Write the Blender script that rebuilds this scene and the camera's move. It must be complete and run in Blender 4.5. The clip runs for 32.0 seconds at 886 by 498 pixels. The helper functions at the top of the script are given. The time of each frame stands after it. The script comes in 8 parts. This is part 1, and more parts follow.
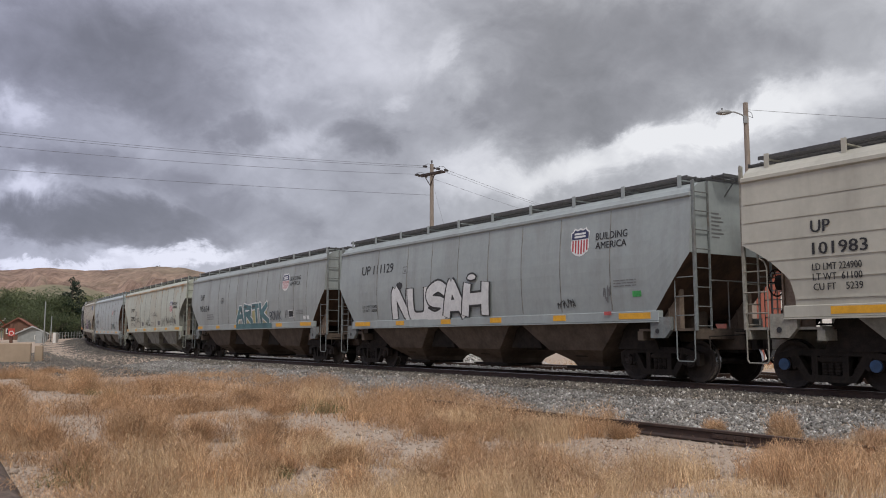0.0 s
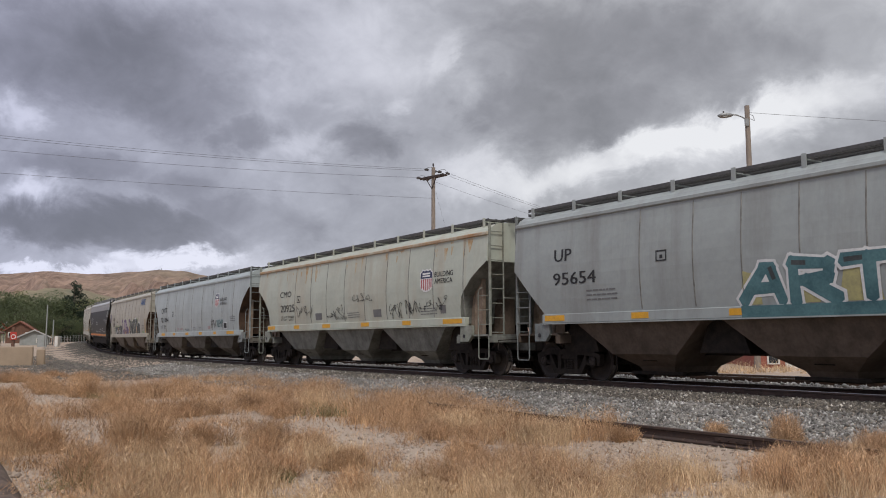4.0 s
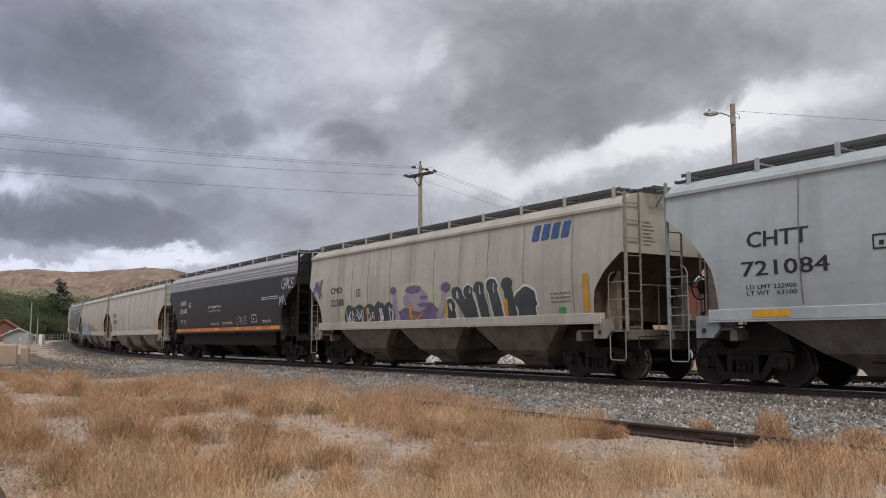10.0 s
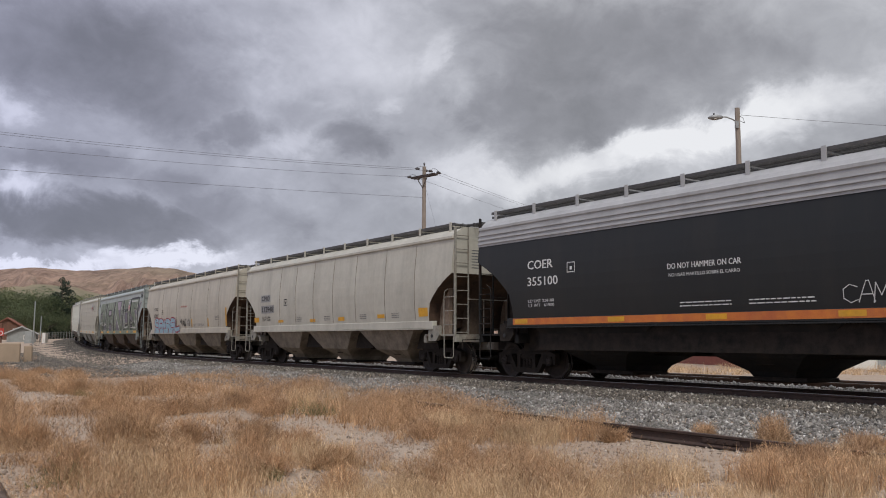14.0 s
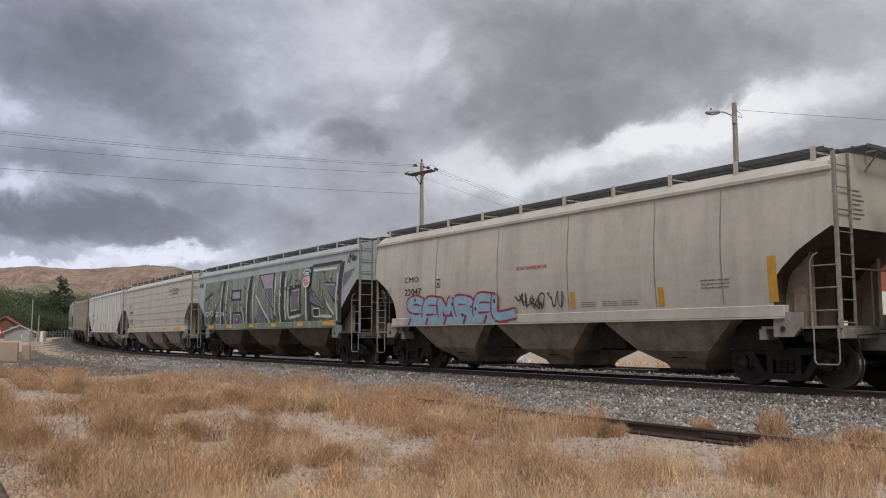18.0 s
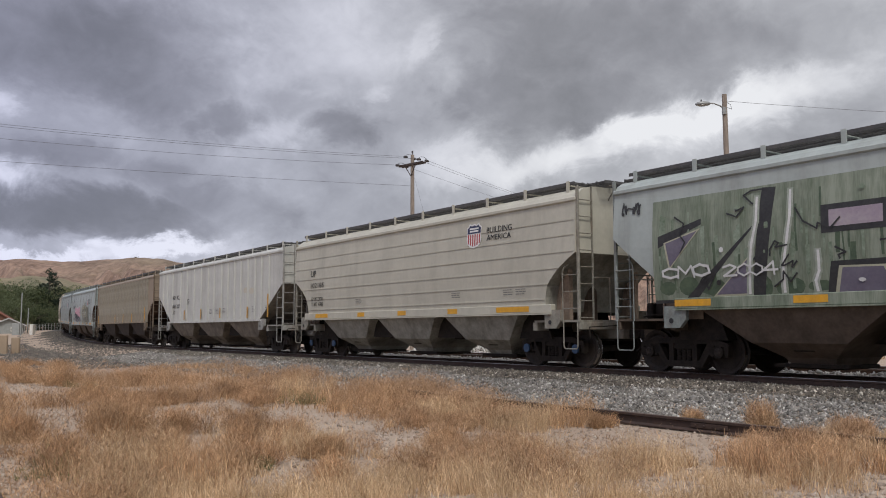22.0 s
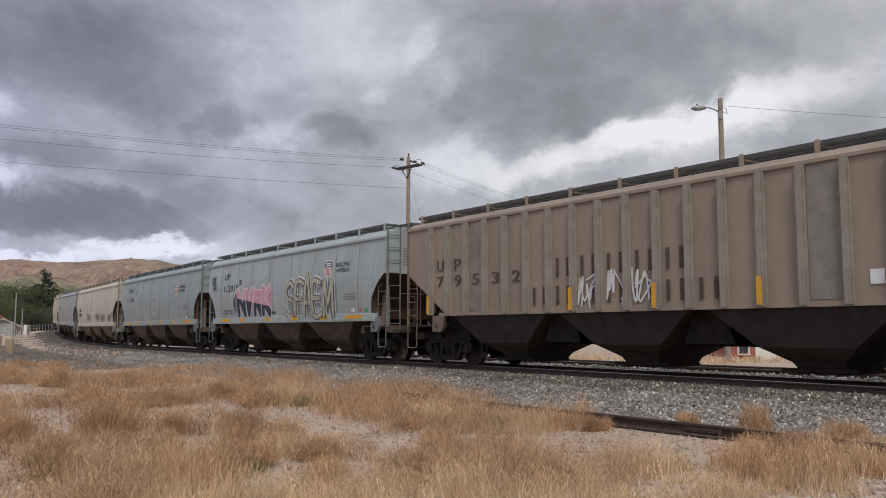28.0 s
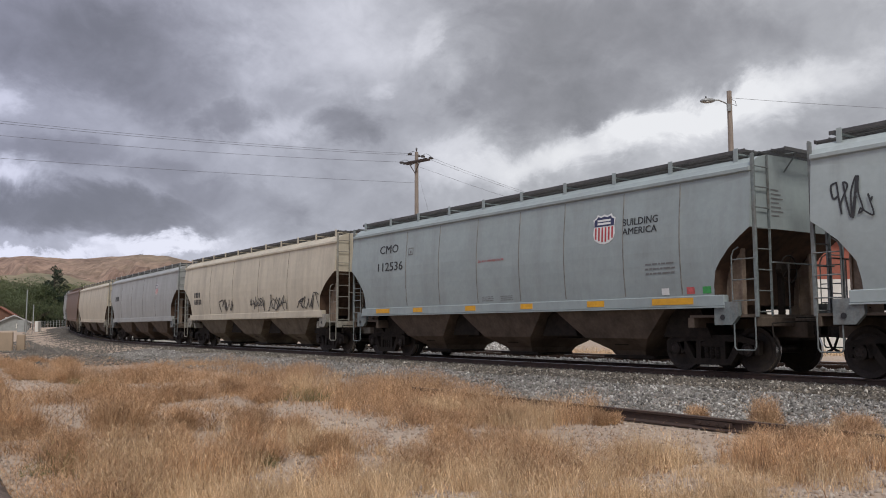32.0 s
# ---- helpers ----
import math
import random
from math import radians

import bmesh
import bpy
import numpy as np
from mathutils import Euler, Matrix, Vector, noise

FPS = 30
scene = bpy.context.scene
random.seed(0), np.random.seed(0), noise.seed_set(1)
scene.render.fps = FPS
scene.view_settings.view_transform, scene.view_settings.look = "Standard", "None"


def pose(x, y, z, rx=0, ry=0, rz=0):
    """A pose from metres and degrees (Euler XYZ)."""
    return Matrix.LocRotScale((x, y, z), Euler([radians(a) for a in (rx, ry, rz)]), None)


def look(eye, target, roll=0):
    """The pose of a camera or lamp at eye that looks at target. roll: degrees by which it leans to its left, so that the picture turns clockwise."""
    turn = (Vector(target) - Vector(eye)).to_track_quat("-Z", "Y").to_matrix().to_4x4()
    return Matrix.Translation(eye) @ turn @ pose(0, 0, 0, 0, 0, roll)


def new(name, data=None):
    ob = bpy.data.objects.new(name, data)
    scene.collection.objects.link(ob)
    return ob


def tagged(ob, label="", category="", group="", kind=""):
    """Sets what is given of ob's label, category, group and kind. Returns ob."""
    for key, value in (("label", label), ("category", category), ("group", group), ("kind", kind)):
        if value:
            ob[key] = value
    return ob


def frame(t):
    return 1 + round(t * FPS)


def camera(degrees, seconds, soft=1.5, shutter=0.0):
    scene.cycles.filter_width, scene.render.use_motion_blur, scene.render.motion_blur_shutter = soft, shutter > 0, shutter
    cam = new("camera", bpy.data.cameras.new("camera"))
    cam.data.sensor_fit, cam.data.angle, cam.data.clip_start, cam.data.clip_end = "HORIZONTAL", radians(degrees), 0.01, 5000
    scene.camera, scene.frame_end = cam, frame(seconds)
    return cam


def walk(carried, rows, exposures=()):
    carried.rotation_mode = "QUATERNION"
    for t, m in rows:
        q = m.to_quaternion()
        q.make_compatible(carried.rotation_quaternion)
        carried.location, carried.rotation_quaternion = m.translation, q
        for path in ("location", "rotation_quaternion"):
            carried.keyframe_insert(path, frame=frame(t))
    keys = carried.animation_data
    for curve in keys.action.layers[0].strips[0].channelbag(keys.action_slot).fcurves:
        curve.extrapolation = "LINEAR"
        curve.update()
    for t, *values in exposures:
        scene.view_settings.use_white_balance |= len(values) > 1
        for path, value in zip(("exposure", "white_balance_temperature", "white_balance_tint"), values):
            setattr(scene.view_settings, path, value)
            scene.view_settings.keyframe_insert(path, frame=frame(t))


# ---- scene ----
EYE = (0.0, 0.0, 1.5)


def aim(az, pitch, roll):
    """A view from EYE: degrees to the right of +y, degrees up, degrees of lean."""
    a, p = radians(az), radians(pitch)
    way = Vector((math.sin(a) * math.cos(p), math.cos(a) * math.cos(p), math.sin(p)))
    return look(EYE, Vector(EYE) + way, roll)


VIEW = [
    (0.0, 0.000, 6.044, -0.052), (0.5, -0.084, 6.013, 0.011), (1.0, -0.180, 6.007, 0.011), (1.5, -0.234, 6.058, -0.020), (2.0, -0.243, 6.118, -0.037),
    (2.5, -0.236, 6.211, -0.077), (3.0, -0.205, 6.253, -0.105), (3.5, -0.173, 6.252, -0.102), (5.5, 0.219, 6.290, -0.143), (6.0, 0.346, 6.274, -0.180),
    (6.5, 0.458, 6.281, -0.208), (7.0, 0.552, 6.329, -0.201), (7.5, 0.661, 6.406, -0.214), (8.0, 0.704, 6.447, -0.201), (8.5, 0.737, 6.392, -0.207),
    (9.0, 0.765, 6.274, -0.194), (9.5, 0.800, 6.148, -0.221), (10.0, 0.768, 6.097, -0.193), (10.5, 0.691, 6.069, -0.100), (11.0, 0.615, 6.042, 0.025),
    (11.5, 0.538, 5.987, 0.191), (12.0, 0.512, 5.917, 0.343), (12.5, 0.473, 5.909, 0.411), (13.0, 0.480, 6.002, 0.440), (13.5, 0.490, 6.132, 0.373),
    (14.0, 0.547, 6.215, 0.290), (14.5, 0.580, 6.231, 0.243), (16.5, 0.398, 6.107, 0.056), (17.0, 0.450, 6.100, 0.004), (17.5, 0.567, 6.043, -0.025),
    (18.0, 0.696, 5.977, -0.027), (18.5, 0.806, 5.871, -0.029), (19.0, 0.905, 5.779, -0.045), (19.5, 0.978, 5.703, 0.012), (20.0, 1.058, 5.648, 0.001),
    (20.5, 1.148, 5.568, -0.079), (21.0, 1.213, 5.507, -0.149), (21.5, 1.300, 5.460, -0.203), (22.0, 1.308, 5.415, -0.214), (22.5, 1.251, 5.367, -0.136),
    (23.0, 1.165, 5.341, -0.043), (23.5, 1.100, 5.354, 0.030), (24.0, 1.096, 5.439, 0.029), (24.5, 1.138, 5.591, -0.012), (25.0, 1.207, 5.730, -0.070),
    (25.5, 1.285, 5.806, -0.076), (27.5, 1.607, 5.613, 0.028), (28.0, 1.604, 5.591, 0.065), (28.5, 1.542, 5.538, 0.048), (29.0, 1.453, 5.532, 0.050),
    (29.5, 1.381, 5.487, -0.017), (30.0, 1.304, 5.453, -0.065), (30.5, 1.205, 5.416, -0.100), (31.0, 1.105, 5.368, -0.137), (31.5, 1.049, 5.308, -0.138),
    (32.0, 1.025, 5.222, -0.195),
]
cam = camera(55.19, 32.0, soft=1.0, shutter=0.0)
walk(cam, [(t, aim(a, p, r)) for t, a, p, r in VIEW])

# ---- the track's line and the train's run along it ----
RAIL_Z = 0.56
_s = np.arange(-320.0, 460.0, 1.0)
_k = -0.0003 - 0.0030 * np.clip(_s - 10, 0, 45) / 50 + 0.0008 * np.clip(_s - 55, 0, 20) / 20
_k = np.where(_s > 175, 0.0, _k)
_a = 2.1663 + np.cumsum(_k)
_a -= np.interp(0, _s, _a) - 2.1663
_x, _y = np.cumsum(np.cos(_a)), np.cumsum(np.sin(_a))
_x += 7.0921 - np.interp(0, _s, _x)
_y += 17.3960 - np.interp(0, _s, _y)


def line_at(s, off=0.0):
    """A point s metres along the track and off metres from its middle towards the camera, and the heading there."""
    x, y, h = np.interp(s, _s, _x), np.interp(s, _s, _y), np.interp(s, _s, _a)
    return x - np.sin(h) * off, y + np.cos(h) * off, h


def rise(x, y):
    """How far the land climbs towards the road crossing."""
    u = np.clip((np.hypot(x, y) - 62) / 92, 0, 1)
    return 1.4 * u * u * (3 - 2 * u) * np.clip((-x - 8) / 14, 0, 1)


def rail_z(s):
    """The height of the railhead s metres along the track."""
    x, y, _ = line_at(s)
    return RAIL_Z + float(rise(x, y))


def run_at(t):
    """How far the train has gone after t seconds."""
    return 7.2048 * t + 0.00961 * (t - 16) ** 2 + 0.000006 * (t - 16) ** 3


def beside(x, y):
    """Arrays of distance from the track's middle (towards the camera is positive) and of s."""
    best, off, at = np.full(x.shape, 1e9), np.zeros(x.shape), np.zeros(x.shape)
    for s, a, b, h in zip(_s[::2], _x[::2], _y[::2], _a[::2]):
        d = (x - a) ** 2 + (y - b) ** 2
        m = d < best
        best[m] = d[m]
        off[m] = (-(x - a) * np.sin(h) + (y - b) * np.cos(h))[m]
        at[m] = s + ((x - a) * np.cos(h) + (y - b) * np.sin(h))[m]
    side = np.where(off >= 0, 1, -1)
    far = np.sqrt(best)
    return np.where(far > 4, side * far, off), at
# ---- world, sun ----
def sky():
    world = bpy.data.worlds.new("sky")
    scene.world = world
    world.use_nodes = True
    nt = world.node_tree
    nt.nodes.clear()
    N = lambda kind, **kw: _node(nt, kind, **kw)
    L = nt.links.new
    out, bg = N("ShaderNodeOutputWorld"), N("ShaderNodeBackground")
    air = N("ShaderNodeTexSky", sky_type="NISHITA", sun_disc=False, sun_elevation=radians(52), sun_rotation=radians(176))
    co = N("ShaderNodeTexCoord")
    sep = N("ShaderNodeSeparateXYZ")
    L(co.outputs["Generated"], sep.inputs[0])

    def m(op, a, b=0.0, c=None):
        n = N("ShaderNodeMath", operation=op)
        for i, v in enumerate((a, b) if c is None else (a, b, c)):
            if isinstance(v, (int, float)):
                n.inputs[i].default_value = v
            else:
                L(v, n.inputs[i])
        return n.outputs[0]

    x, y, z = sep.outputs
    comb = N("ShaderNodeCombineXYZ")
    L(x, comb.inputs[0]), L(y, comb.inputs[1]), L(m("MULTIPLY", z, 1.35), comb.inputs[2])

    # cloud layer: broad masses, billows, wisps
    def noise_at(scale, detail, rough, dist, w):
        n = N("ShaderNodeTexNoise", noise_dimensions="4D")
        L(comb.outputs[0], n.inputs["Vector"])
        n.inputs["W"].default_value = w
        n.inputs["Scale"].default_value, n.inputs["Detail"].default_value = scale, detail
        n.inputs["Roughness"].default_value, n.inputs["Distortion"].default_value = rough, dist
        return n.outputs["Fac"]

    big, mid, fine = noise_at(2.6, 3, 0.5, 0.2, 3.1), noise_at(6.5, 8, 0.55, 0.5, 1.7), noise_at(17.0, 8, 0.6, 0.6, 0.4)
    dens = m("ADD", m("MULTIPLY", big, 0.26), m("ADD", m("MULTIPLY", mid, 0.52), m("MULTIPLY", fine, 0.26)))
    dens = m("SUBTRACT", dens, 0.135)
    # ragged edges: directions pushed about by noise before the masses are laid out
    push = m("ADD", m("MULTIPLY", noise_at(11.0, 9, 0.62, 0.4, 5.3), 0.62), m("MULTIPLY", noise_at(4.0, 3, 0.5, 0.0, 8.8), 0.38))
    lift = m("ADD", m("MULTIPLY", noise_at(13.0, 9, 0.64, 0.4, 6.1), 0.68), m("MULTIPLY", noise_at(5.0, 3, 0.5, 0.0, 9.4), 0.32))
    azim = m("ADD", m("ARCTAN2", x, y), m("MULTIPLY", m("SUBTRACT", push, 0.5), radians(15)))
    elev = m("ADD", m("ARCSINE", z), m("MULTIPLY", m("SUBTRACT", lift, 0.5), radians(7.0)))

    # the heavy banks, the thinner breaks beside them and the bright rim low down
    def mass(az, el, waz, wel, tilt, hard, amount):
        a = m("SUBTRACT", azim, radians(az))
        e = m("SUBTRACT", elev, radians(el))
        c, n = math.cos(radians(tilt)), math.sin(radians(tilt))
        u = m("ADD", m("MULTIPLY", a, c), m("MULTIPLY", e, n))
        v = m("SUBTRACT", m("MULTIPLY", e, c), m("MULTIPLY", a, n))
        q = m("ADD", m("POWER", m("ABSOLUTE", m("DIVIDE", u, radians(waz))), 2.0), m("POWER", m("ABSOLUTE", m("DIVIDE", v, radians(wel))), 2.0))
        return m("MULTIPLY", m("EXPONENT", m("MULTIPLY", m("POWER", q, hard), -1.0)), amount)

    thick = None
    for v in BANKS:
        thick = mass(*v) if thick is None else m("MAXIMUM", thick, mass(*v))
    dens = m("ADD", dens, thick)
    for v in BREAKS:
        dens = m("ADD", dens, mass(*v))
    ramp = N("ShaderNodeValToRGB")
    L(dens, ramp.inputs[0])
    el = ramp.color_ramp.elements
    cols = CLOUD
    el[0].position, el[0].color = cols[0][0], (*cols[0][1], 1)
    el[1].position, el[1].color = cols[-1][0], (*cols[-1][1], 1)
    for p, c in cols[1:-1]:
        e = el.new(p)
        e.color = (*c, 1)
    mix = N("ShaderNodeMix", data_type="RGBA")
    mix.inputs["Factor"].default_value = 0.94
    scale = N("ShaderNodeVectorMath", operation="SCALE")
    L(air.outputs[0], scale.inputs[0])
    scale.inputs["Scale"].default_value = 0.10
    L(scale.outputs[0], mix.inputs["A"])
    # bluer towards the left-hand side of the sky
    tint = N("ShaderNodeMix", data_type="RGBA", blend_type="MULTIPLY")
    side = N("ShaderNodeMapRange")
    L(x, side.inputs[0])
    side.inputs[1].default_value, side.inputs[2].default_value = -0.55, 0.12
    side.inputs[3].default_value, side.inputs[4].default_value = 1.0, 0.0
    L(side.outputs[0], tint.inputs["Factor"])
    L(ramp.outputs[0], tint.inputs["A"])
    tint.inputs["B"].default_value = (0.915, 0.93, 1.12, 1)
    L(tint.outputs["Result"], mix.inputs["B"])
    L(mix.outputs["Result"], bg.inputs["Color"])
    # an overcast sky is brighter overhead
    over = N("ShaderNodeMapRange")
    L(z, over.inputs[0])
    over.inputs[1].default_value, over.inputs[2].default_value = 0.42, 0.95
    over.inputs[3].default_value, over.inputs[4].default_value = 1.0, 1.7
    L(over.outputs[0], bg.inputs["Strength"])
    L(bg.outputs[0], out.inputs[0])


def _node(nt, kind, **kw):
    n = nt.nodes.new(kind)
    for k, v in kw.items():
        if k == "operation":
            n.operation = v
        elif k == "sky_type":
            n.sky_type = v
        elif k == "sun_disc":
            n.sun_disc = v
        elif k == "sun_elevation":
            n.sun_elevation = v
        elif k == "sun_rotation":
            n.sun_rotation = v
        elif k == "noise_dimensions":
            n.noise_dimensions = v
        elif k == "data_type":
            n.data_type = v
        elif k == "blend_type":
            n.blend_type = v
        elif k == "feature":
            n.feature = v
        elif k == "clamp":
            n.use_clamp = v
    return n


# density -> colour: thin and bright to thick and dark
CLOUD = [(0.05, (0.86, 0.865, 0.89)), (0.25, (0.65, 0.655, 0.69)), (0.40, (0.45, 0.455, 0.485)), (0.56, (0.30, 0.30, 0.325)), (0.72, (0.205, 0.205, 0.22)), (0.95, (0.14, 0.14, 0.15))]
# heavy banks and bright breaks: azimuth, elevation, half-widths, tilt, hardness of the edge, density
BANKS = [(12.3, 19.0, 10.3, 3.54, -4, 3.0, 0.16), (5.9, 15.5, 3.7, 2.66, 0, 2.5, 0.18), (11.0, 15.4, 5.6, 2.26, 8, 2.5, 0.18), (18.1, 17.6, 7.4, 2.61, 10, 2.5, 0.15), (25.3, 19.0, 6.1, 2.46, 6, 2.0, 0.07), (-22.2, 18.0, 9.7, 3.72, 0, 2.0, 0.28), (-17.3, 15.9, 5.4, 2.48, 0, 1.5, 0.23), (-13.5, 13.9, 2.9, 1.24, 0, 1.5, 0.22), (-4.6, 13.8, 2.2, 1.12, 0, 1.5, 0.20), (-8.7, 15.4, 2.7, 1.10, 0, 1.5, 0.07), (-22.4, 7.3, 10.5, 1.69, -3, 2.5, 0.32), (-11.9, 8.0, 5.5, 2.31, -6, 2.0, 0.20), (-5.5, 8.7, 5.7, 3.03, 0, 1.5, 0.13), (-24.2, 10.8, 5.8, 0.97, 0, 1.5, 0.12), (-16.7, 9.8, 4.3, 1.09, 0, 1.5, 0.12)]
BREAKS = [(-17.6, 5.2, 4.4, 0.58, 3, 2.0, -0.42), (-25.2, 4.4, 5.3, 0.38, 0, 2.0, -0.34), (-27.7, 13.7, 1.1, 1.13, 0, 1.2, -0.20), (-27.2, 9.3, 1.8, 0.88, 0, 1.2, -0.28), (-5.7, 19.5, 5.8, 4.31, 0, 1.5, -0.09), (-1.6, 15.5, 0.9, 0.67, 0, 1.0, -0.13), (0.6, 18.8, 1.0, 1.60, 0, 1.2, -0.12), (10.6, 11.6, 9.7, 1.26, 8, 1.5, -0.30), (17.6, 13.6, 4.6, 1.14, 14, 1.5, -0.30), (21.8, 14.1, 4.0, 1.60, 8, 1.5, -0.24), (26.1, 14.9, 3.5, 1.34, 0, 1.5, -0.16), (2.6, 11.8, 3.1, 0.98, 0, 1.5, -0.14), (-8.7, 13.2, 2.3, 0.74, 0, 1.2, -0.12), (12.9, 13.0, 2.2, 0.59, 10, 1.5, -0.16)]
sky()
sun = new("sun", bpy.data.lights.new("sun", "SUN"))
sun.data.energy, sun.data.angle, sun.data.color = 2.0, radians(14), (1.0, 0.97, 0.92)
sun.matrix_world = look((0, 0, 40), Vector((0, 0, 40)) - Vector((0.04, -0.615, 0.788)))
# ---- materials ----


def surface(name, col, col2=None, rough=0.6, metal=0.0, scale=4.0, fine=40.0, vary=0.35, bump=0.15, stretch=(1, 1, 1), dirt=None, dirt_amount=0.0,
            rand=0.0, space="Object", bump_size=0.01, dirt_scale=1.2, dirt_stretch=(1, 1, 0.25), spec=0.5):
    """A worn surface: two colours mixed by broad and fine noise, streaks of dirt, fine relief."""
    mt = bpy.data.materials.new(name)
    mt.use_nodes = True
    nt = mt.node_tree
    L = nt.links.new
    bs = nt.nodes["Principled BSDF"]
    bs.inputs["Roughness"].default_value, bs.inputs["Metallic"].default_value = rough, metal
    bs.inputs["Specular IOR Level"].default_value = spec
    co = _node(nt, "ShaderNodeTexCoord")
    mp = _node(nt, "ShaderNodeMapping")
    L(co.outputs[space], mp.inputs[0])
    mp.inputs["Scale"].default_value = stretch
    n1, n2 = _node(nt, "ShaderNodeTexNoise"), _node(nt, "ShaderNodeTexNoise")
    for n, s, d in ((n1, scale, 5), (n2, fine, 3)):
        L(mp.outputs[0], n.inputs["Vector"])
        n.inputs["Scale"].default_value, n.inputs["Detail"].default_value = s, d
        n.inputs["Roughness"].default_value = 0.6
    add = _node(nt, "ShaderNodeMath", operation="ADD")
    L(n1.outputs["Fac"], add.inputs[0])
    k = _node(nt, "ShaderNodeMath", operation="MULTIPLY_ADD")
    L(n2.outputs["Fac"], k.inputs[0])
    k.inputs[1].default_value, k.inputs[2].default_value = 0.5, -0.25
    L(k.outputs[0], add.inputs[1])
    st = _node(nt, "ShaderNodeMapRange")
    L(add.outputs[0], st.inputs[0])
    st.inputs[1].default_value, st.inputs[2].default_value = 0.32, 0.68
    mix = _node(nt, "ShaderNodeMix", data_type="RGBA")
    col2 = col2 or tuple(c * (1 - vary) for c in col)
    mix.inputs["A"].default_value, mix.inputs["B"].default_value = (*col, 1), (*col2, 1)
    L(st.outputs[0], mix.inputs["Factor"])
    res = mix.outputs["Result"]
    if dirt:
        mp2 = _node(nt, "ShaderNodeMapping")
        L(co.outputs[space], mp2.inputs[0])
        mp2.inputs["Scale"].default_value = dirt_stretch
        n3 = _node(nt, "ShaderNodeTexNoise")
        L(mp2.outputs[0], n3.inputs["Vector"])
        n3.inputs["Scale"].default_value, n3.inputs["Detail"].default_value, n3.inputs["Roughness"].default_value = dirt_scale, 6, 0.65
        r3 = _node(nt, "ShaderNodeMapRange")
        L(n3.outputs["Fac"], r3.inputs[0])
        r3.inputs[1].default_value, r3.inputs[2].default_value, r3.inputs[4].default_value = 0.48, 0.78, dirt_amount
        m3 = _node(nt, "ShaderNodeMix", data_type="RGBA")
        L(r3.outputs[0], m3.inputs["Factor"])
        L(res, m3.inputs["A"])
        m3.inputs["B"].default_value = (*dirt, 1)
        res = m3.outputs["Result"]
    if rand:
        oi = _node(nt, "ShaderNodeObjectInfo")
        hs = _node(nt, "ShaderNodeHueSaturation")
        mr = _node(nt, "ShaderNodeMapRange")
        L(oi.outputs["Random"], mr.inputs[0])
        mr.inputs[3].default_value, mr.inputs[4].default_value = 1 - rand, 1 + rand
        L(mr.outputs[0], hs.inputs["Value"])
        L(res, hs.inputs["Color"])
        res = hs.outputs[0]
    L(res, bs.inputs["Base Color"])
    if bump:
        bp = _node(nt, "ShaderNodeBump")
        bp.inputs["Strength"].default_value, bp.inputs["Distance"].default_value = bump, bump_size
        L(add.outputs[0], bp.inputs["Height"])
        L(bp.outputs[0], bs.inputs["Normal"])
    return mt


def islands(name, cols, rough=0.9, patch=0.0, patch_scale=0.9):
    """Colour by piece for joined stuff: Random Per Island through a ramp."""
    mt = bpy.data.materials.new(name)
    mt.use_nodes = True
    nt = mt.node_tree
    bs = nt.nodes["Principled BSDF"]
    bs.inputs["Roughness"].default_value = rough
    ge, ramp = _node(nt, "ShaderNodeNewGeometry"), _node(nt, "ShaderNodeValToRGB")
    nt.links.new(ge.outputs["Random Per Island"], ramp.inputs[0])
    el = ramp.color_ramp.elements
    el[0].color, el[1].color = (*cols[0], 1), (*cols[-1], 1)
    for i, c in enumerate(cols[1:-1]):
        e = el.new((i + 1) / (len(cols) - 1))
        e.color = (*c, 1)
    res = ramp.outputs[0]
    if patch:
        # slow change of tone from place to place
        co, no, mr, hs = _node(nt, "ShaderNodeTexCoord"), _node(nt, "ShaderNodeTexNoise"), _node(nt, "ShaderNodeMapRange"), _node(nt, "ShaderNodeHueSaturation")
        nt.links.new(co.outputs["Object"], no.inputs["Vector"])
        no.inputs["Scale"].default_value, no.inputs["Detail"].default_value = patch_scale, 3
        nt.links.new(no.outputs["Fac"], mr.inputs[0])
        mr.inputs[1].default_value, mr.inputs[2].default_value = 0.32, 0.68
        mr.inputs[3].default_value, mr.inputs[4].default_value = 1 - patch, 1 + patch
        nt.links.new(mr.outputs[0], hs.inputs["Value"])
        nt.links.new(res, hs.inputs["Color"])
        res = hs.outputs[0]
    nt.links.new(res, bs.inputs["Base Color"])
    return mt


RUST, SOOT = (0.16, 0.075, 0.035), (0.045, 0.038, 0.032)
M_STEEL = surface("dark_steel", (0.014, 0.0125, 0.0115), (0.034, 0.027, 0.022), rough=0.7, scale=6, dirt=(0.05, 0.036, 0.027), dirt_amount=0.4, spec=0.12)
M_WHEEL = surface("wheel_steel", (0.022, 0.018, 0.016), (0.045, 0.034, 0.027), rough=0.6, scale=5, spec=0.25)
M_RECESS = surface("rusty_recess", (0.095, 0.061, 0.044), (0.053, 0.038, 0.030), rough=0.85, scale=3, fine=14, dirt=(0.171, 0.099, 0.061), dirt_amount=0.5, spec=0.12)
M_BULK = surface("bulkhead_rust", (0.12, 0.088, 0.066), (0.07, 0.052, 0.04), rough=0.8, scale=3, fine=14, dirt=(0.05, 0.036, 0.028), dirt_amount=0.6, spec=0.2)
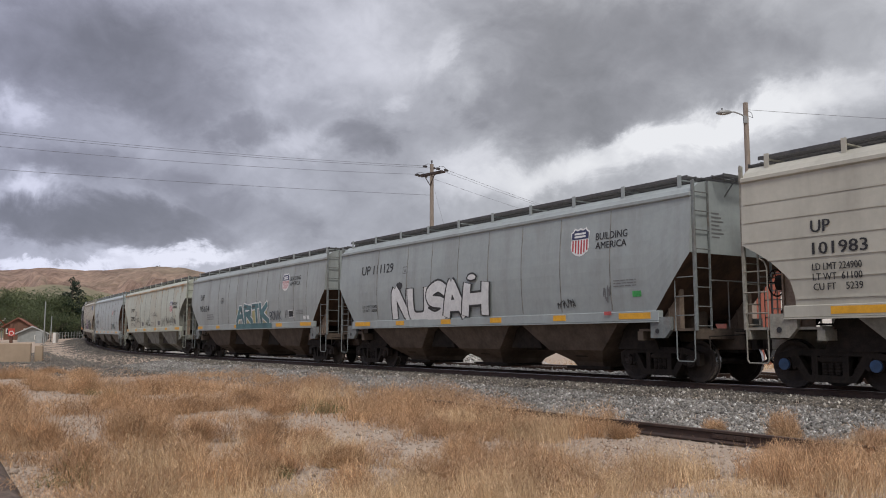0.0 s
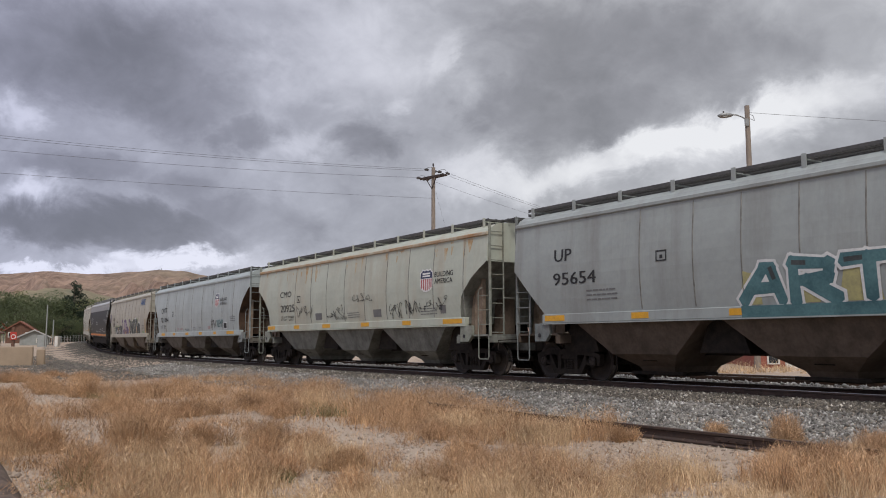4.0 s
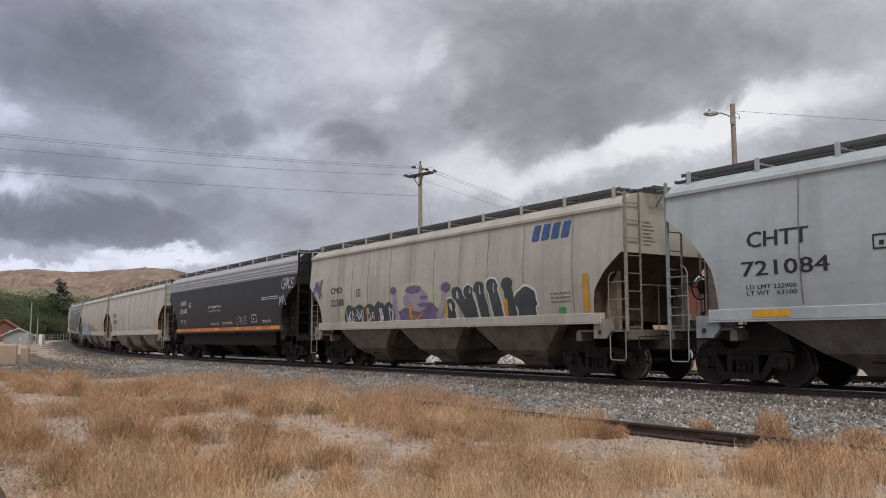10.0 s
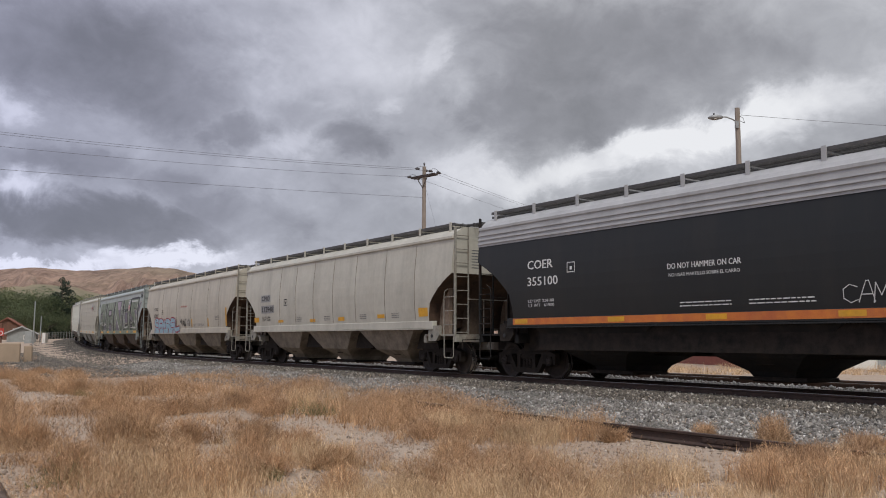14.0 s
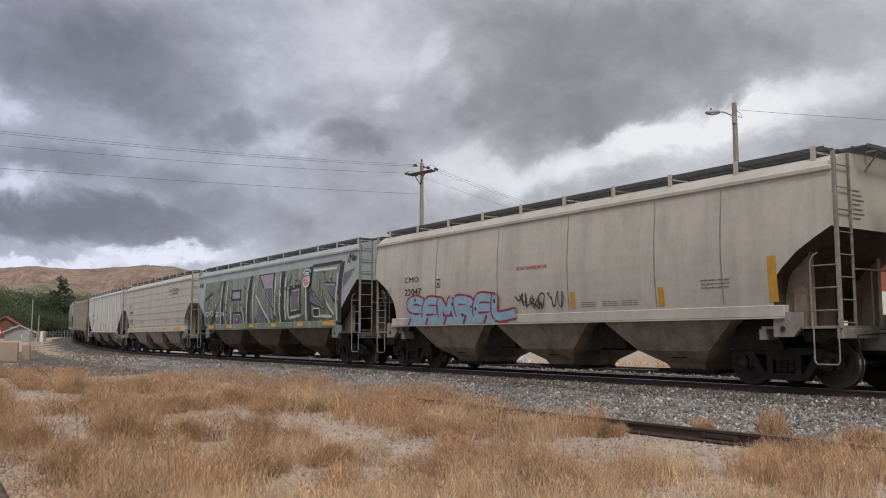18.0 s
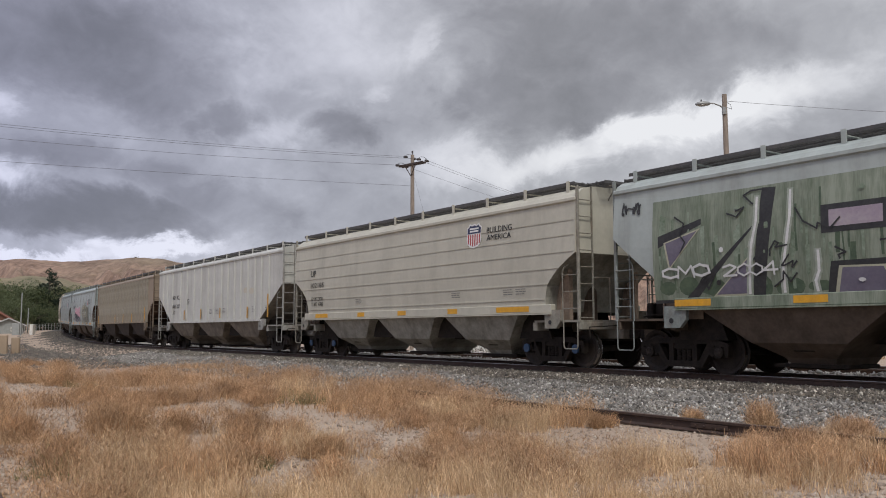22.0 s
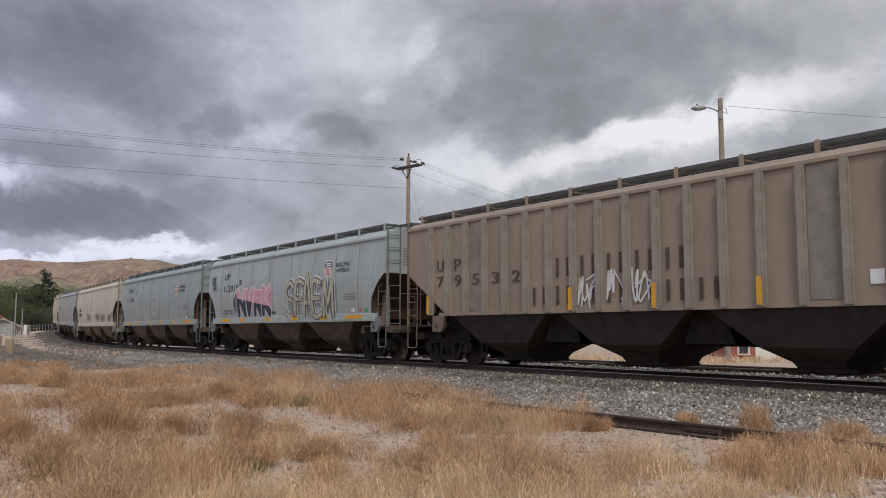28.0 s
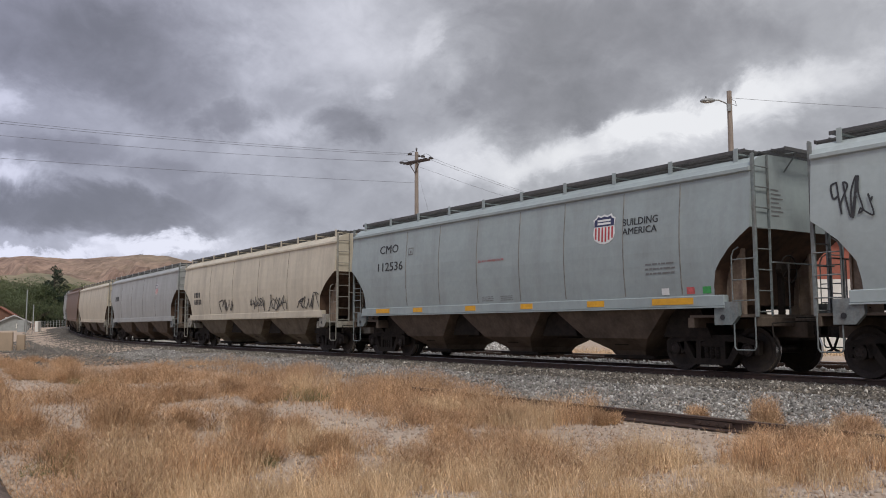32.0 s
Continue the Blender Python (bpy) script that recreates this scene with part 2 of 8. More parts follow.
M_PLATE = surface("end_plate", (0.350, 0.277, 0.215), (0.210, 0.155, 0.114), rough=0.8, scale=2.2, fine=14, dirt=(0.126, 0.081, 0.058), dirt_amount=0.7, spec=0.2)
M_TREAD = surface("polished_tread", (0.55, 0.55, 0.56), rough=0.25, metal=1.0, scale=8, vary=0.2, bump=0.0)
M_RAIL = surface("rail_steel", (0.045, 0.030, 0.024), (0.085, 0.05, 0.036), rough=0.75, scale=7)
M_RAILTOP = surface("worn_railhead", (0.42, 0.41, 0.40), rough=0.3, metal=1.0, scale=6, vary=0.3, bump=0)
M_OLDRAIL = surface("old_rail", (0.060, 0.035, 0.026), (0.036, 0.023, 0.019), rough=0.9, scale=9)
M_OLDHEAD = surface("old_railhead", (0.10, 0.062, 0.045), (0.06, 0.04, 0.03), rough=0.7, scale=9)
M_TIE = surface("tie_wood", (0.06, 0.045, 0.035), (0.11, 0.085, 0.065), rough=0.9, spec=0.2, scale=3, stretch=(1, 6, 1), rand=0.3)
M_BALLAST = surface("ballast_bed", (0.10, 0.09, 0.08), (0.03, 0.027, 0.024), rough=0.95, scale=22, fine=60, bump=1.0, bump_size=0.05)
M_STONE = islands("ballast_stone", [(0.05, 0.046, 0.041), (0.27, 0.25, 0.22), (0.085, 0.077, 0.068), (0.36, 0.335, 0.30), (0.06, 0.055, 0.05), (0.24, 0.22, 0.195), (0.11, 0.10, 0.088), (0.58, 0.56, 0.52)], patch=0.25, patch_scale=1.1)
M_OILSTONE = islands("oily_stone", [(0.032, 0.028, 0.023), (0.174, 0.147, 0.117), (0.058, 0.050, 0.040), (0.261, 0.224, 0.182), (0.043, 0.038, 0.031), (0.131, 0.112, 0.091), (0.072, 0.062, 0.049), (0.609, 0.560, 0.481)], patch=0.25, patch_scale=1.1)
M_DULLSTONE = islands("dull_stone", [(0.05, 0.044, 0.038), (0.15, 0.13, 0.11), (0.09, 0.078, 0.066), (0.22, 0.195, 0.165)])
# pale gravel whose colour also carries the brightness of sunlight on it
M_SUNLITPALE = islands("pale_sunlit_stone", [(0.30, 0.28, 0.26), (0.52, 0.50, 0.47), (0.40, 0.38, 0.355), (0.66, 0.64, 0.61)])
M_DIRT = surface("dry_ground", (0.32, 0.24, 0.175), (0.43, 0.345, 0.27), rough=0.95, scale=0.9, fine=28, bump=0.8, bump_size=0.05, dirt=(0.27, 0.185, 0.125),
                 dirt_amount=0.8, dirt_scale=0.45, dirt_stretch=(1, 1, 1))
M_GRASS = islands("dry_grass", [(0.236, 0.137, 0.068), (0.613, 0.379, 0.207), (0.329, 0.192, 0.099), (0.824, 0.549, 0.322), (0.189, 0.110, 0.060), (0.518, 0.307, 0.160)], rough=0.8, patch=0.3, patch_scale=1.6)
M_PALE = islands("pale_grass", [(0.506, 0.348, 0.202), (0.830, 0.610, 0.386), (0.344, 0.218, 0.117), (0.668, 0.474, 0.278), (0.263, 0.165, 0.088)], rough=0.8, patch=0.22, patch_scale=1.8)
M_BRUSH = islands("dry_brush", [(0.150, 0.087, 0.049), (0.540, 0.326, 0.177), (0.255, 0.147, 0.082), (0.690, 0.435, 0.244), (0.120, 0.071, 0.043)], rough=0.85, patch=0.3, patch_scale=2.0)
M_PEBBLE = islands("pebble", [(0.306, 0.228, 0.172), (0.425, 0.340, 0.272), (0.204, 0.154, 0.120), (0.527, 0.448, 0.368)])
M_GREEN = islands("green_weed", [(0.14, 0.15, 0.05), (0.10, 0.11, 0.04), (0.18, 0.17, 0.06)], rough=0.8)
M_YELLOW = surface("reflector_yellow", (0.72, 0.36, 0.02), rough=0.45, scale=9, vary=0.2, bump=0.02, dirt=(0.3, 0.2, 0.08), dirt_amount=0.4)
M_BLACK = surface("black_lettering", (0.02, 0.02, 0.022), rough=0.6, vary=0.2, bump=0)
M_WHITE = surface("white_lettering", (0.72, 0.72, 0.70), rough=0.6, vary=0.15, bump=0)
M_GREY_INK = surface("faded_lettering", (0.16, 0.16, 0.16), rough=0.6, vary=0.2, bump=0)
M_RED = surface("emblem_red", (0.42, 0.045, 0.05), rough=0.5, vary=0.15, bump=0)
M_NAVY = surface("emblem_navy", (0.03, 0.035, 0.09), rough=0.5, vary=0.15, bump=0)
M_WALK = surface("walkway_steel", (0.05, 0.05, 0.052), (0.09, 0.085, 0.08), rough=0.6, scale=5)
M_GALV = surface("galvanised_steel", (0.33, 0.335, 0.33), (0.24, 0.24, 0.235), rough=0.5, metal=0.4, scale=6)
M_WOOD = surface("weathered_pole", (0.24, 0.165, 0.11), (0.15, 0.105, 0.075), rough=0.85, scale=3, stretch=(4, 4, 0.5), fine=30)
M_DARKWOOD = surface("tarred_timber", (0.075, 0.05, 0.042), (0.035, 0.026, 0.024), rough=0.8, scale=5, stretch=(1, 1, 1), fine=22, bump=0.9, bump_size=0.03)
M_PALEWOOD = surface("bleached_pole", (0.31, 0.255, 0.21), (0.20, 0.16, 0.13), rough=0.85, scale=3, stretch=(4, 4, 0.5), fine=30)
M_LOG = surface("weathered_log", (0.15, 0.105, 0.08), (0.06, 0.043, 0.034), rough=0.85, scale=6, fine=26, bump=0.9, bump_size=0.03, dirt=(0.25, 0.20, 0.165), dirt_amount=0.6, dirt_scale=5, dirt_stretch=(1, 1, 1), spec=0.2)
M_WIRE = surface("wire", (0.13, 0.13, 0.14), rough=0.6, bump=0)
M_INSUL = surface("insulator", (0.10, 0.09, 0.09), rough=0.3, bump=0)
# ---- mesh helpers ----
def mesh_ob(name, bm, material, parent=None, label="", smooth=False):
    me = bpy.data.meshes.new(name)
    bm.to_mesh(me)
    bm.free()
    me.materials.append(material)
    if smooth:
        me.polygons.foreach_set("use_smooth", [True] * len(me.polygons))
    ob = new(name, me)
    if parent:
        ob.parent = parent
    if label:
        ob["label"] = label
    return ob


def part(name, bm, material, parent, label="", smooth=False):
    return mesh_ob(name, bm, material, parent, label, smooth)


def from_arrays(name, verts, faces, material, parent=None, smooth=False):
    me = bpy.data.meshes.new(name)
    me.from_pydata(verts, [], faces)
    me.materials.append(material)
    if smooth:
        me.polygons.foreach_set("use_smooth", [True] * len(me.polygons))
    ob = new(name, me)
    if parent:
        ob.parent = parent
    return ob


def box(bm, x0, x1, y0, y1, z0, z1, m=None, bevel=0.0):
    """A box, with its edges taken off where bevel is given."""
    vs = [bm.verts.new((x, y, z)) for x in (x0, x1) for y in (y0, y1) for z in (z0, z1)]
    fs = [bm.faces.new([vs[i] for i in q]) for q in ((0, 1, 3, 2), (4, 6, 7, 5), (0, 4, 5, 1), (2, 3, 7, 6), (0, 2, 6, 4), (1, 5, 7, 3))]
    if bevel:
        es = list({e for f in fs for e in f.edges})
        out = bmesh.ops.bevel(bm, geom=es, offset=bevel, segments=1, affect="EDGES")
        vs = list({v for f in out["faces"] for v in f.verts} | {v for v in vs if v.is_valid})
    if m is not None:
        bmesh.ops.transform(bm, matrix=m, verts=vs)
    return vs


def rod(bm, a, b, r, n=6, r2=None):
    """A straight bar from a to b."""
    a, b = Vector(a), Vector(b)
    r2 = r if r2 is None else r2
    q = (b - a).to_track_quat("Z", "Y")
    rings = []
    for p, rr in ((a, r), (b, r2)):
        rings.append([bm.verts.new(p + q @ Vector((rr * math.cos(2 * math.pi * i / n), rr * math.sin(2 * math.pi * i / n), 0))) for i in range(n)])
    for i in range(n):
        bm.faces.new((rings[0][i], rings[0][(i + 1) % n], rings[1][(i + 1) % n], rings[1][i]))
    bm.faces.new(rings[0][::-1])
    bm.faces.new(rings[1])


def pipe(bm, pts, r, n=6):
    for a, b in zip(pts[:-1], pts[1:]):
        rod(bm, a, b, r, n)


def prism(bm, outline, y0, y1, m=None):
    """An outline in x, z drawn out from y0 to y1."""
    a = [bm.verts.new((x, y0, z)) for x, z in outline]
    b = [bm.verts.new((x, y1, z)) for x, z in outline]
    n = len(a)
    fs = [bm.faces.new(a), bm.faces.new(b[::-1])]
    for i in range(n):
        fs.append(bm.faces.new((a[i], b[i], b[(i + 1) % n], a[(i + 1) % n])))
    if m is not None:
        bmesh.ops.transform(bm, matrix=m, verts=a + b)
    bmesh.ops.recalc_face_normals(bm, faces=fs)
    return a + b


def lathe(bm, prof, n=20, m=None):
    """A profile of (radius, along y) turned round the y axis."""
    rings = [[bm.verts.new((r * math.cos(2 * math.pi * i / n), y, r * math.sin(2 * math.pi * i / n))) for i in range(n)] for r, y in prof]
    fs = []
    for p, q in zip(rings[:-1], rings[1:]):
        for i in range(n):
            fs.append(bm.faces.new((p[i], p[(i + 1) % n], q[(i + 1) % n], q[i])))
    fs.append(bm.faces.new(rings[0][::-1]))
    fs.append(bm.faces.new(rings[-1]))
    bmesh.ops.recalc_face_normals(bm, faces=fs)
    if m is not None:
        bmesh.ops.transform(bm, matrix=m, verts=[v for r in rings for v in r])


# ---- ground ----
def lumps(x, y, scale, seed):
    """Smooth value noise on arrays, 0..1."""
    rs = np.random.RandomState(seed)
    g = rs.rand(64, 64)
    u, v = x / scale, y / scale
    i, j = np.floor(u).astype(int), np.floor(v).astype(int)
    a, b = u - i, v - j
    a, b = a * a * (3 - 2 * a), b * b * (3 - 2 * b)
    q = lambda p, r: g[p % 64, r % 64]
    return (q(i, j) * (1 - a) + q(i + 1, j) * a) * (1 - b) + (q(i, j + 1) * (1 - a) + q(i + 1, j + 1) * a) * b


def height(x, y, d):
    """The ground's height, d being the distance from the track's middle."""
    z = np.interp(d, [-60, -14, -9.5, -7.3, 0, 1.75, 4.4, 5.6, 7.5, 60], [0.10, 0.10, 0.12, 0.40, 0.40, 0.40, 0.10, 0.07, 0.02, 0.0])
    rough = np.clip((np.abs(d) - 5.5) / 4, 0, 1)
    z += rough * (0.14 * (lumps(x, y, 5.0, 1) - 0.5) + 0.08 * (lumps(x, y, 1.7, 2) - 0.5))
    z += np.where((np.abs(d) < 5.5) & (d > 1.75), 0.03 * (lumps(x, y, 0.6, 3) - 0.5), 0)
    r = np.hypot(x, y)
    z += rise(x, y)
    return z + np.clip((r - 400) / 900, 0, 1) ** 2 * 9.0


def ticks(lo, hi, fine_lo, fine_hi, step, grow=1.16):
    a = list(np.arange(fine_lo, fine_hi, step))
    s, p = step, fine_hi
    while p < hi:
        a.append(p)
        s *= grow
        p += s
    a.append(hi)
    s, p, low = step, fine_lo - step, []
    while p > lo:
        low.append(p)
        s *= grow
        p -= s
    return np.array([lo] + low[::-1] + a)


def sheet(name, xs, ys, fn, material):
    X, Y = np.meshgrid(xs, ys)
    Z = fn(X, Y)
    v = np.stack([X.ravel(), Y.ravel(), Z.ravel()], 1)
    ny, nx = X.shape
    i = (np.arange(ny - 1)[:, None] * nx + np.arange(nx - 1)[None]).ravel()
    f = np.stack([i, i + 1, i + nx + 1, i + nx], 1)
    return from_arrays(name, v.tolist(), f.tolist(), material, smooth=True)


def ground_z(x, y):
    x, y = np.atleast_1d(np.asarray(x, float)), np.atleast_1d(np.asarray(y, float))
    d, _ = beside(x, y)
    return height(x, y, d)


ground = sheet("ground", ticks(-3500, 3500, -24, 26, 0.33), ticks(-2500, 4200, -2, 46, 0.33), lambda X, Y: height(X, Y, beside(X, Y)[0]), M_DIRT)
tagged(ground, "dry tan earth with gravel and bare patches beside the railway", "ground", kind="structure")


# ---- rails, ties, ballast ----
def swept(name, prof, off, z, s0, s1, step, material, parent=None):
    """A closed profile (across, up) carried along the track at a distance off from its middle."""
    ss = np.arange(s0, s1 + step, step)
    vs, fs, n = [], [], len(prof)
    for k, s in enumerate(ss):
        for a, b in prof:
            x, y, _ = line_at(s, off + a)
            vs.append((x, y, z + b + rail_z(s) - RAIL_Z))
        if k:
            for i in range(n):
                j = (i + 1) % n
                fs.append(((k - 1) * n + i, (k - 1) * n + j, k * n + j, k * n + i))
    fs.append(tuple(range(n)))
    fs.append(tuple(range(len(vs) - 1, len(vs) - 1 - n, -1)))
    return from_arrays(name, vs, fs, material, parent)


RAIL_LOW = [(-0.07, -0.17), (0.07, -0.17), (0.07, -0.155), (0.012, -0.13), (0.012, -0.045), (0.037, -0.035), (0.037, -0.006), (-0.037, -0.006), (-0.037, -0.035),
            (-0.012, -0.045), (-0.012, -0.13), (-0.07, -0.155)]
RAIL_TOP = [(-0.033, -0.006), (0.033, -0.006), (0.03, 0.0), (-0.03, 0.0)]


def track(off, s0, s1, ties, label):
    base = tagged(new("railway_track"), label, "railway track", kind="structure")
    for a in (-0.753, 0.753):
        r = swept("rail", RAIL_LOW, off + a, RAIL_Z, s0, s1, 1.0, M_RAIL, base)
        swept("railhead", RAIL_TOP, off + a, RAIL_Z, s0, s1, 1.0, M_RAILTOP, r)
    bm = bmesh.new()
    box(bm, -0.115, 0.115, -1.3, 1.3, -0.36, -0.165, bevel=0.012)
    me = bpy.data.meshes.new("tie")
    bm.to_mesh(me)
    bm.free()
    me.materials.append(M_TIE)
    for s in np.arange(ties[0], ties[1], 0.55):
        x, y, h = line_at(s, off)
        t = new("tie", me)
        t.parent = base
        t.matrix_basis = pose(x, y, rail_z(s), 0, 0, math.degrees(h))
    return base


track(0.0, -25, 175, (-10, 60), "steel rails on wooden ties in grey ballast under the train")
track(-4.6, -25, 175, (-12, 50), "second railway track beyond the train on dark ties")


def fast_mesh(name, verts, tris, material, label="", category=""):
    """Triangles straight from arrays."""
    me = bpy.data.meshes.new(name)
    n, f = len(verts), len(tris)
    me.vertices.add(n)
    me.vertices.foreach_set("co", np.ascontiguousarray(verts, dtype=np.float32).ravel())
    me.loops.add(3 * f)
    me.loops.foreach_set("vertex_index", np.ascontiguousarray(tris, dtype=np.int32).ravel())
    me.polygons.add(f)
    me.polygons.foreach_set("loop_start", np.arange(0, 3 * f, 3, dtype=np.int32))
    me.update(calc_edges=True)
    me.materials.append(material)
    return tagged(new(name, me), label, category, kind="stuff")


def stones(name, spots, size, material, seed):
    """Broken stones joined into one sheet of stuff: each an uneven lump of eight faces."""
    rs = np.random.RandomState(seed)
    base = np.array([(1, 0, 0), (-1, 0, 0), (0, 1, 0), (0, -1, 0), (0, 0, 1), (0, 0, -0.6)])
    tri = np.array([(0, 2, 4), (2, 1, 4), (1, 3, 4), (3, 0, 4), (2, 0, 5), (1, 2, 5), (3, 1, 5), (0, 3, 5)])
    n = len(spots)
    sc = size * (0.5 + rs.rand(n, 1, 1) ** 2 * 1.1) * (0.6 + 0.8 * rs.rand(n, 1, 3))
    v = base[None] * sc + rs.normal(0, 0.22, (n, 6, 3)) * sc
    a, b = rs.rand(n) * 6.28, rs.normal(0, 0.6, n)
    x, y, z = v[..., 0].copy(), v[..., 1].copy(), v[..., 2].copy()
    y, z = y * np.cos(b)[:, None] - z * np.sin(b)[:, None], y * np.sin(b)[:, None] + z * np.cos(b)[:, None]
    x, y = x * np.cos(a)[:, None] - y * np.sin(a)[:, None], x * np.sin(a)[:, None] + y * np.cos(a)[:, None]
    v = np.stack([x, y, z], -1) + spots[:, None]
    f = tri[None] + 6 * np.arange(n)[:, None, None]
    return fast_mesh(name, v.reshape(-1, 3), f.reshape(-1, 3), material)


def on_track(s, off):
    x, y, _ = line_at(s, off)
    return np.stack([x, y, height(x, y, off)], 1)


def lay_ballast():
    rs = np.random.RandomState(7)
    n = 165000
    s = -11 + 48 * rs.rand(n) ** 1.5
    off = 0.75 + 5.0 * rs.rand(n)
    p = on_track(s, off)
    p[:, 2] += 0.012 * rs.rand(n)
    oily = off + 0.7 * (lumps(p[:, 0], p[:, 1], 1.3, 41) - 0.5) < 2.3
    tagged(stones("ballast", p[~oily], 0.028, M_STONE, 8), "grey crushed stone ballast along the track shoulder", "ballast")
    tagged(stones("ballast", p[oily], 0.028, M_OILSTONE, 18), "dark oil-stained ballast close beside the rail", "ballast")
    n = 26000
    s, off = -14 + 90 * rs.rand(n) ** 1.2, -0.9 - 6.5 * rs.rand(n)
    tagged(stones("ballast", on_track(s, off), 0.045, M_SUNLITPALE, 9), "pale grey ballast beyond the rails, brightened as sunlit", "ballast")
    n = 14000
    s, off = -13 + 60 * rs.rand(n), -1.0 - 2.6 * rs.rand(n)
    p = on_track(s, off)
    p[:, 2] += 0.13 * rs.rand(n) * np.clip(1 - np.abs(off + 2.3) / 1.4, 0.15, 1)
    tagged(stones("ballast", p, 0.045, M_SUNLITPALE, 13), "pale crushed stone heaped between the two tracks, brightened as sunlit", "ballast")
    n = 12000
    s, off = 24 + 48 * rs.rand(n), 5.2 + 8.0 * rs.rand(n) ** 1.4
    x, y, _ = line_at(s, off)
    p = np.stack([x, y, ground_z(x, y)], 1)
    tagged(stones("gravel", p, 0.06, M_DULLSTONE, 15), "grey brown gravel spread beside the far track", "gravel")
    n = 9000
    s, off = 37 + 75 * rs.rand(n), 0.9 + 5.0 * rs.rand(n)
    tagged(stones("ballast", on_track(s, off), 0.05, M_DULLSTONE, 10), "grey ballast along the far curve of track", "ballast")


lay_ballast()
bed = swept("ballast_bed", [(-7.4, -0.012), (1.75, -0.012), (4.4, -0.318), (5.8, -0.375), (-9.4, -0.4)], 0.0, 0.405, -60, 300, 1.0, M_BALLAST)
tagged(bed, "grey crushed stone bed sloping down from the tracks", "track bed", kind="structure")
# ---- the hopper cars ----
# name, first end, second end (metres along the train), build, paint
CARS = [
    ("Z", -13.4, 2.97), ("A", 2.97, 20.0), ("B", 20.0, 37.8), ("C", 37.8, 55.9), ("D", 55.9, 74.5), ("E", 74.5, 91.5), ("F", 91.5, 109.7),
    ("G", 109.7, 126.9), ("H", 126.9, 144.0), ("I", 144.0, 162.2), ("J", 162.2, 178.6), ("K", 178.6, 196.75), ("L", 196.75, 214.75),
    ("M", 214.75, 231.75), ("N", 231.75, 248.6), ("O", 248.6, 266.9), ("P", 266.9, 285.2), ("Q", 285.2, 303.2), ("R", 303.2, 321.2), ("S", 321.2, 339.2),
]


def paint(name, col, dirt=(0.12, 0.09, 0.065), amount=0.35, rough=0.5, dscale=1.0):
    return surface(name, col, tuple(c * 0.86 for c in col), rough=rough, scale=1.3, fine=9, bump=0.03, dirt=dirt, dirt_amount=amount, dirt_scale=dscale,
                   dirt_stretch=(1.6, 1, 0.22), bump_size=0.004)


GREY, TAN = (0.34, 0.355, 0.34), (0.47, 0.44, 0.37)
PAINT = {
    "Z": ("paint_tan", (0.46, 0.44, 0.37), 0.25), "A": ("paint_grey", (0.315, 0.345, 0.338), 0.30), "B": ("paint_grey", (0.325, 0.35, 0.338), 0.40),
    "C": ("paint_rusty", (0.46, 0.485, 0.41), 0.45), "D": ("paint_pale", (0.41, 0.45, 0.445), 0.30), "E": ("paint_beige", (0.45, 0.42, 0.35), 0.45),
    "F": ("paint_charcoal", (0.011, 0.013, 0.013), 0.10), "G": ("paint_cream", (0.50, 0.48, 0.41), 0.30), "H": ("paint_beige", (0.50, 0.46, 0.38), 0.35),
    "I": ("paint_bluegrey", (0.38, 0.42, 0.40), 0.35), "J": ("paint_tan", (0.50, 0.48, 0.40), 0.22), "K": ("paint_white", (0.56, 0.56, 0.52), 0.35),
    "L": ("paint_brown", (0.31, 0.245, 0.18), 0.40), "M": ("paint_grey", (0.365, 0.41, 0.402), 0.35), "N": ("paint_green", (0.30, 0.345, 0.343), 0.25),
    "O": ("paint_cream", (0.56, 0.50, 0.39), 0.40), "P": ("paint_grey", (0.36, 0.37, 0.36), 0.40), "Q": ("paint_cream", (0.55, 0.49, 0.38), 0.40),
    "R": ("paint_brown", (0.17, 0.10, 0.07), 0.50), "S": ("paint_grey", (0.36, 0.37, 0.36), 0.40),
}


class Form:
    """A car's measures: half length of the body, height of the sill, eave and roof, and the swell of the side."""

    def __init__(self, half, sill=1.34, eave=3.93, roof=4.28, swell=0.09, wide=1.53, cut=1.7, cut_z=2.45, bite=False):
        self.half, self.sill, self.eave, self.roof, self.swell, self.wide, self.cut, self.cut_z, self.bite = half, sill, eave, roof, swell, wide, cut, cut_z, bite
        self.proud = 0.0

    def side(self, z):
        u = min(max((z - self.sill) / (self.eave - self.sill), 0), 1)
        return self.wide + self.swell * math.sin(math.pi * min(u * 1.05, 1))


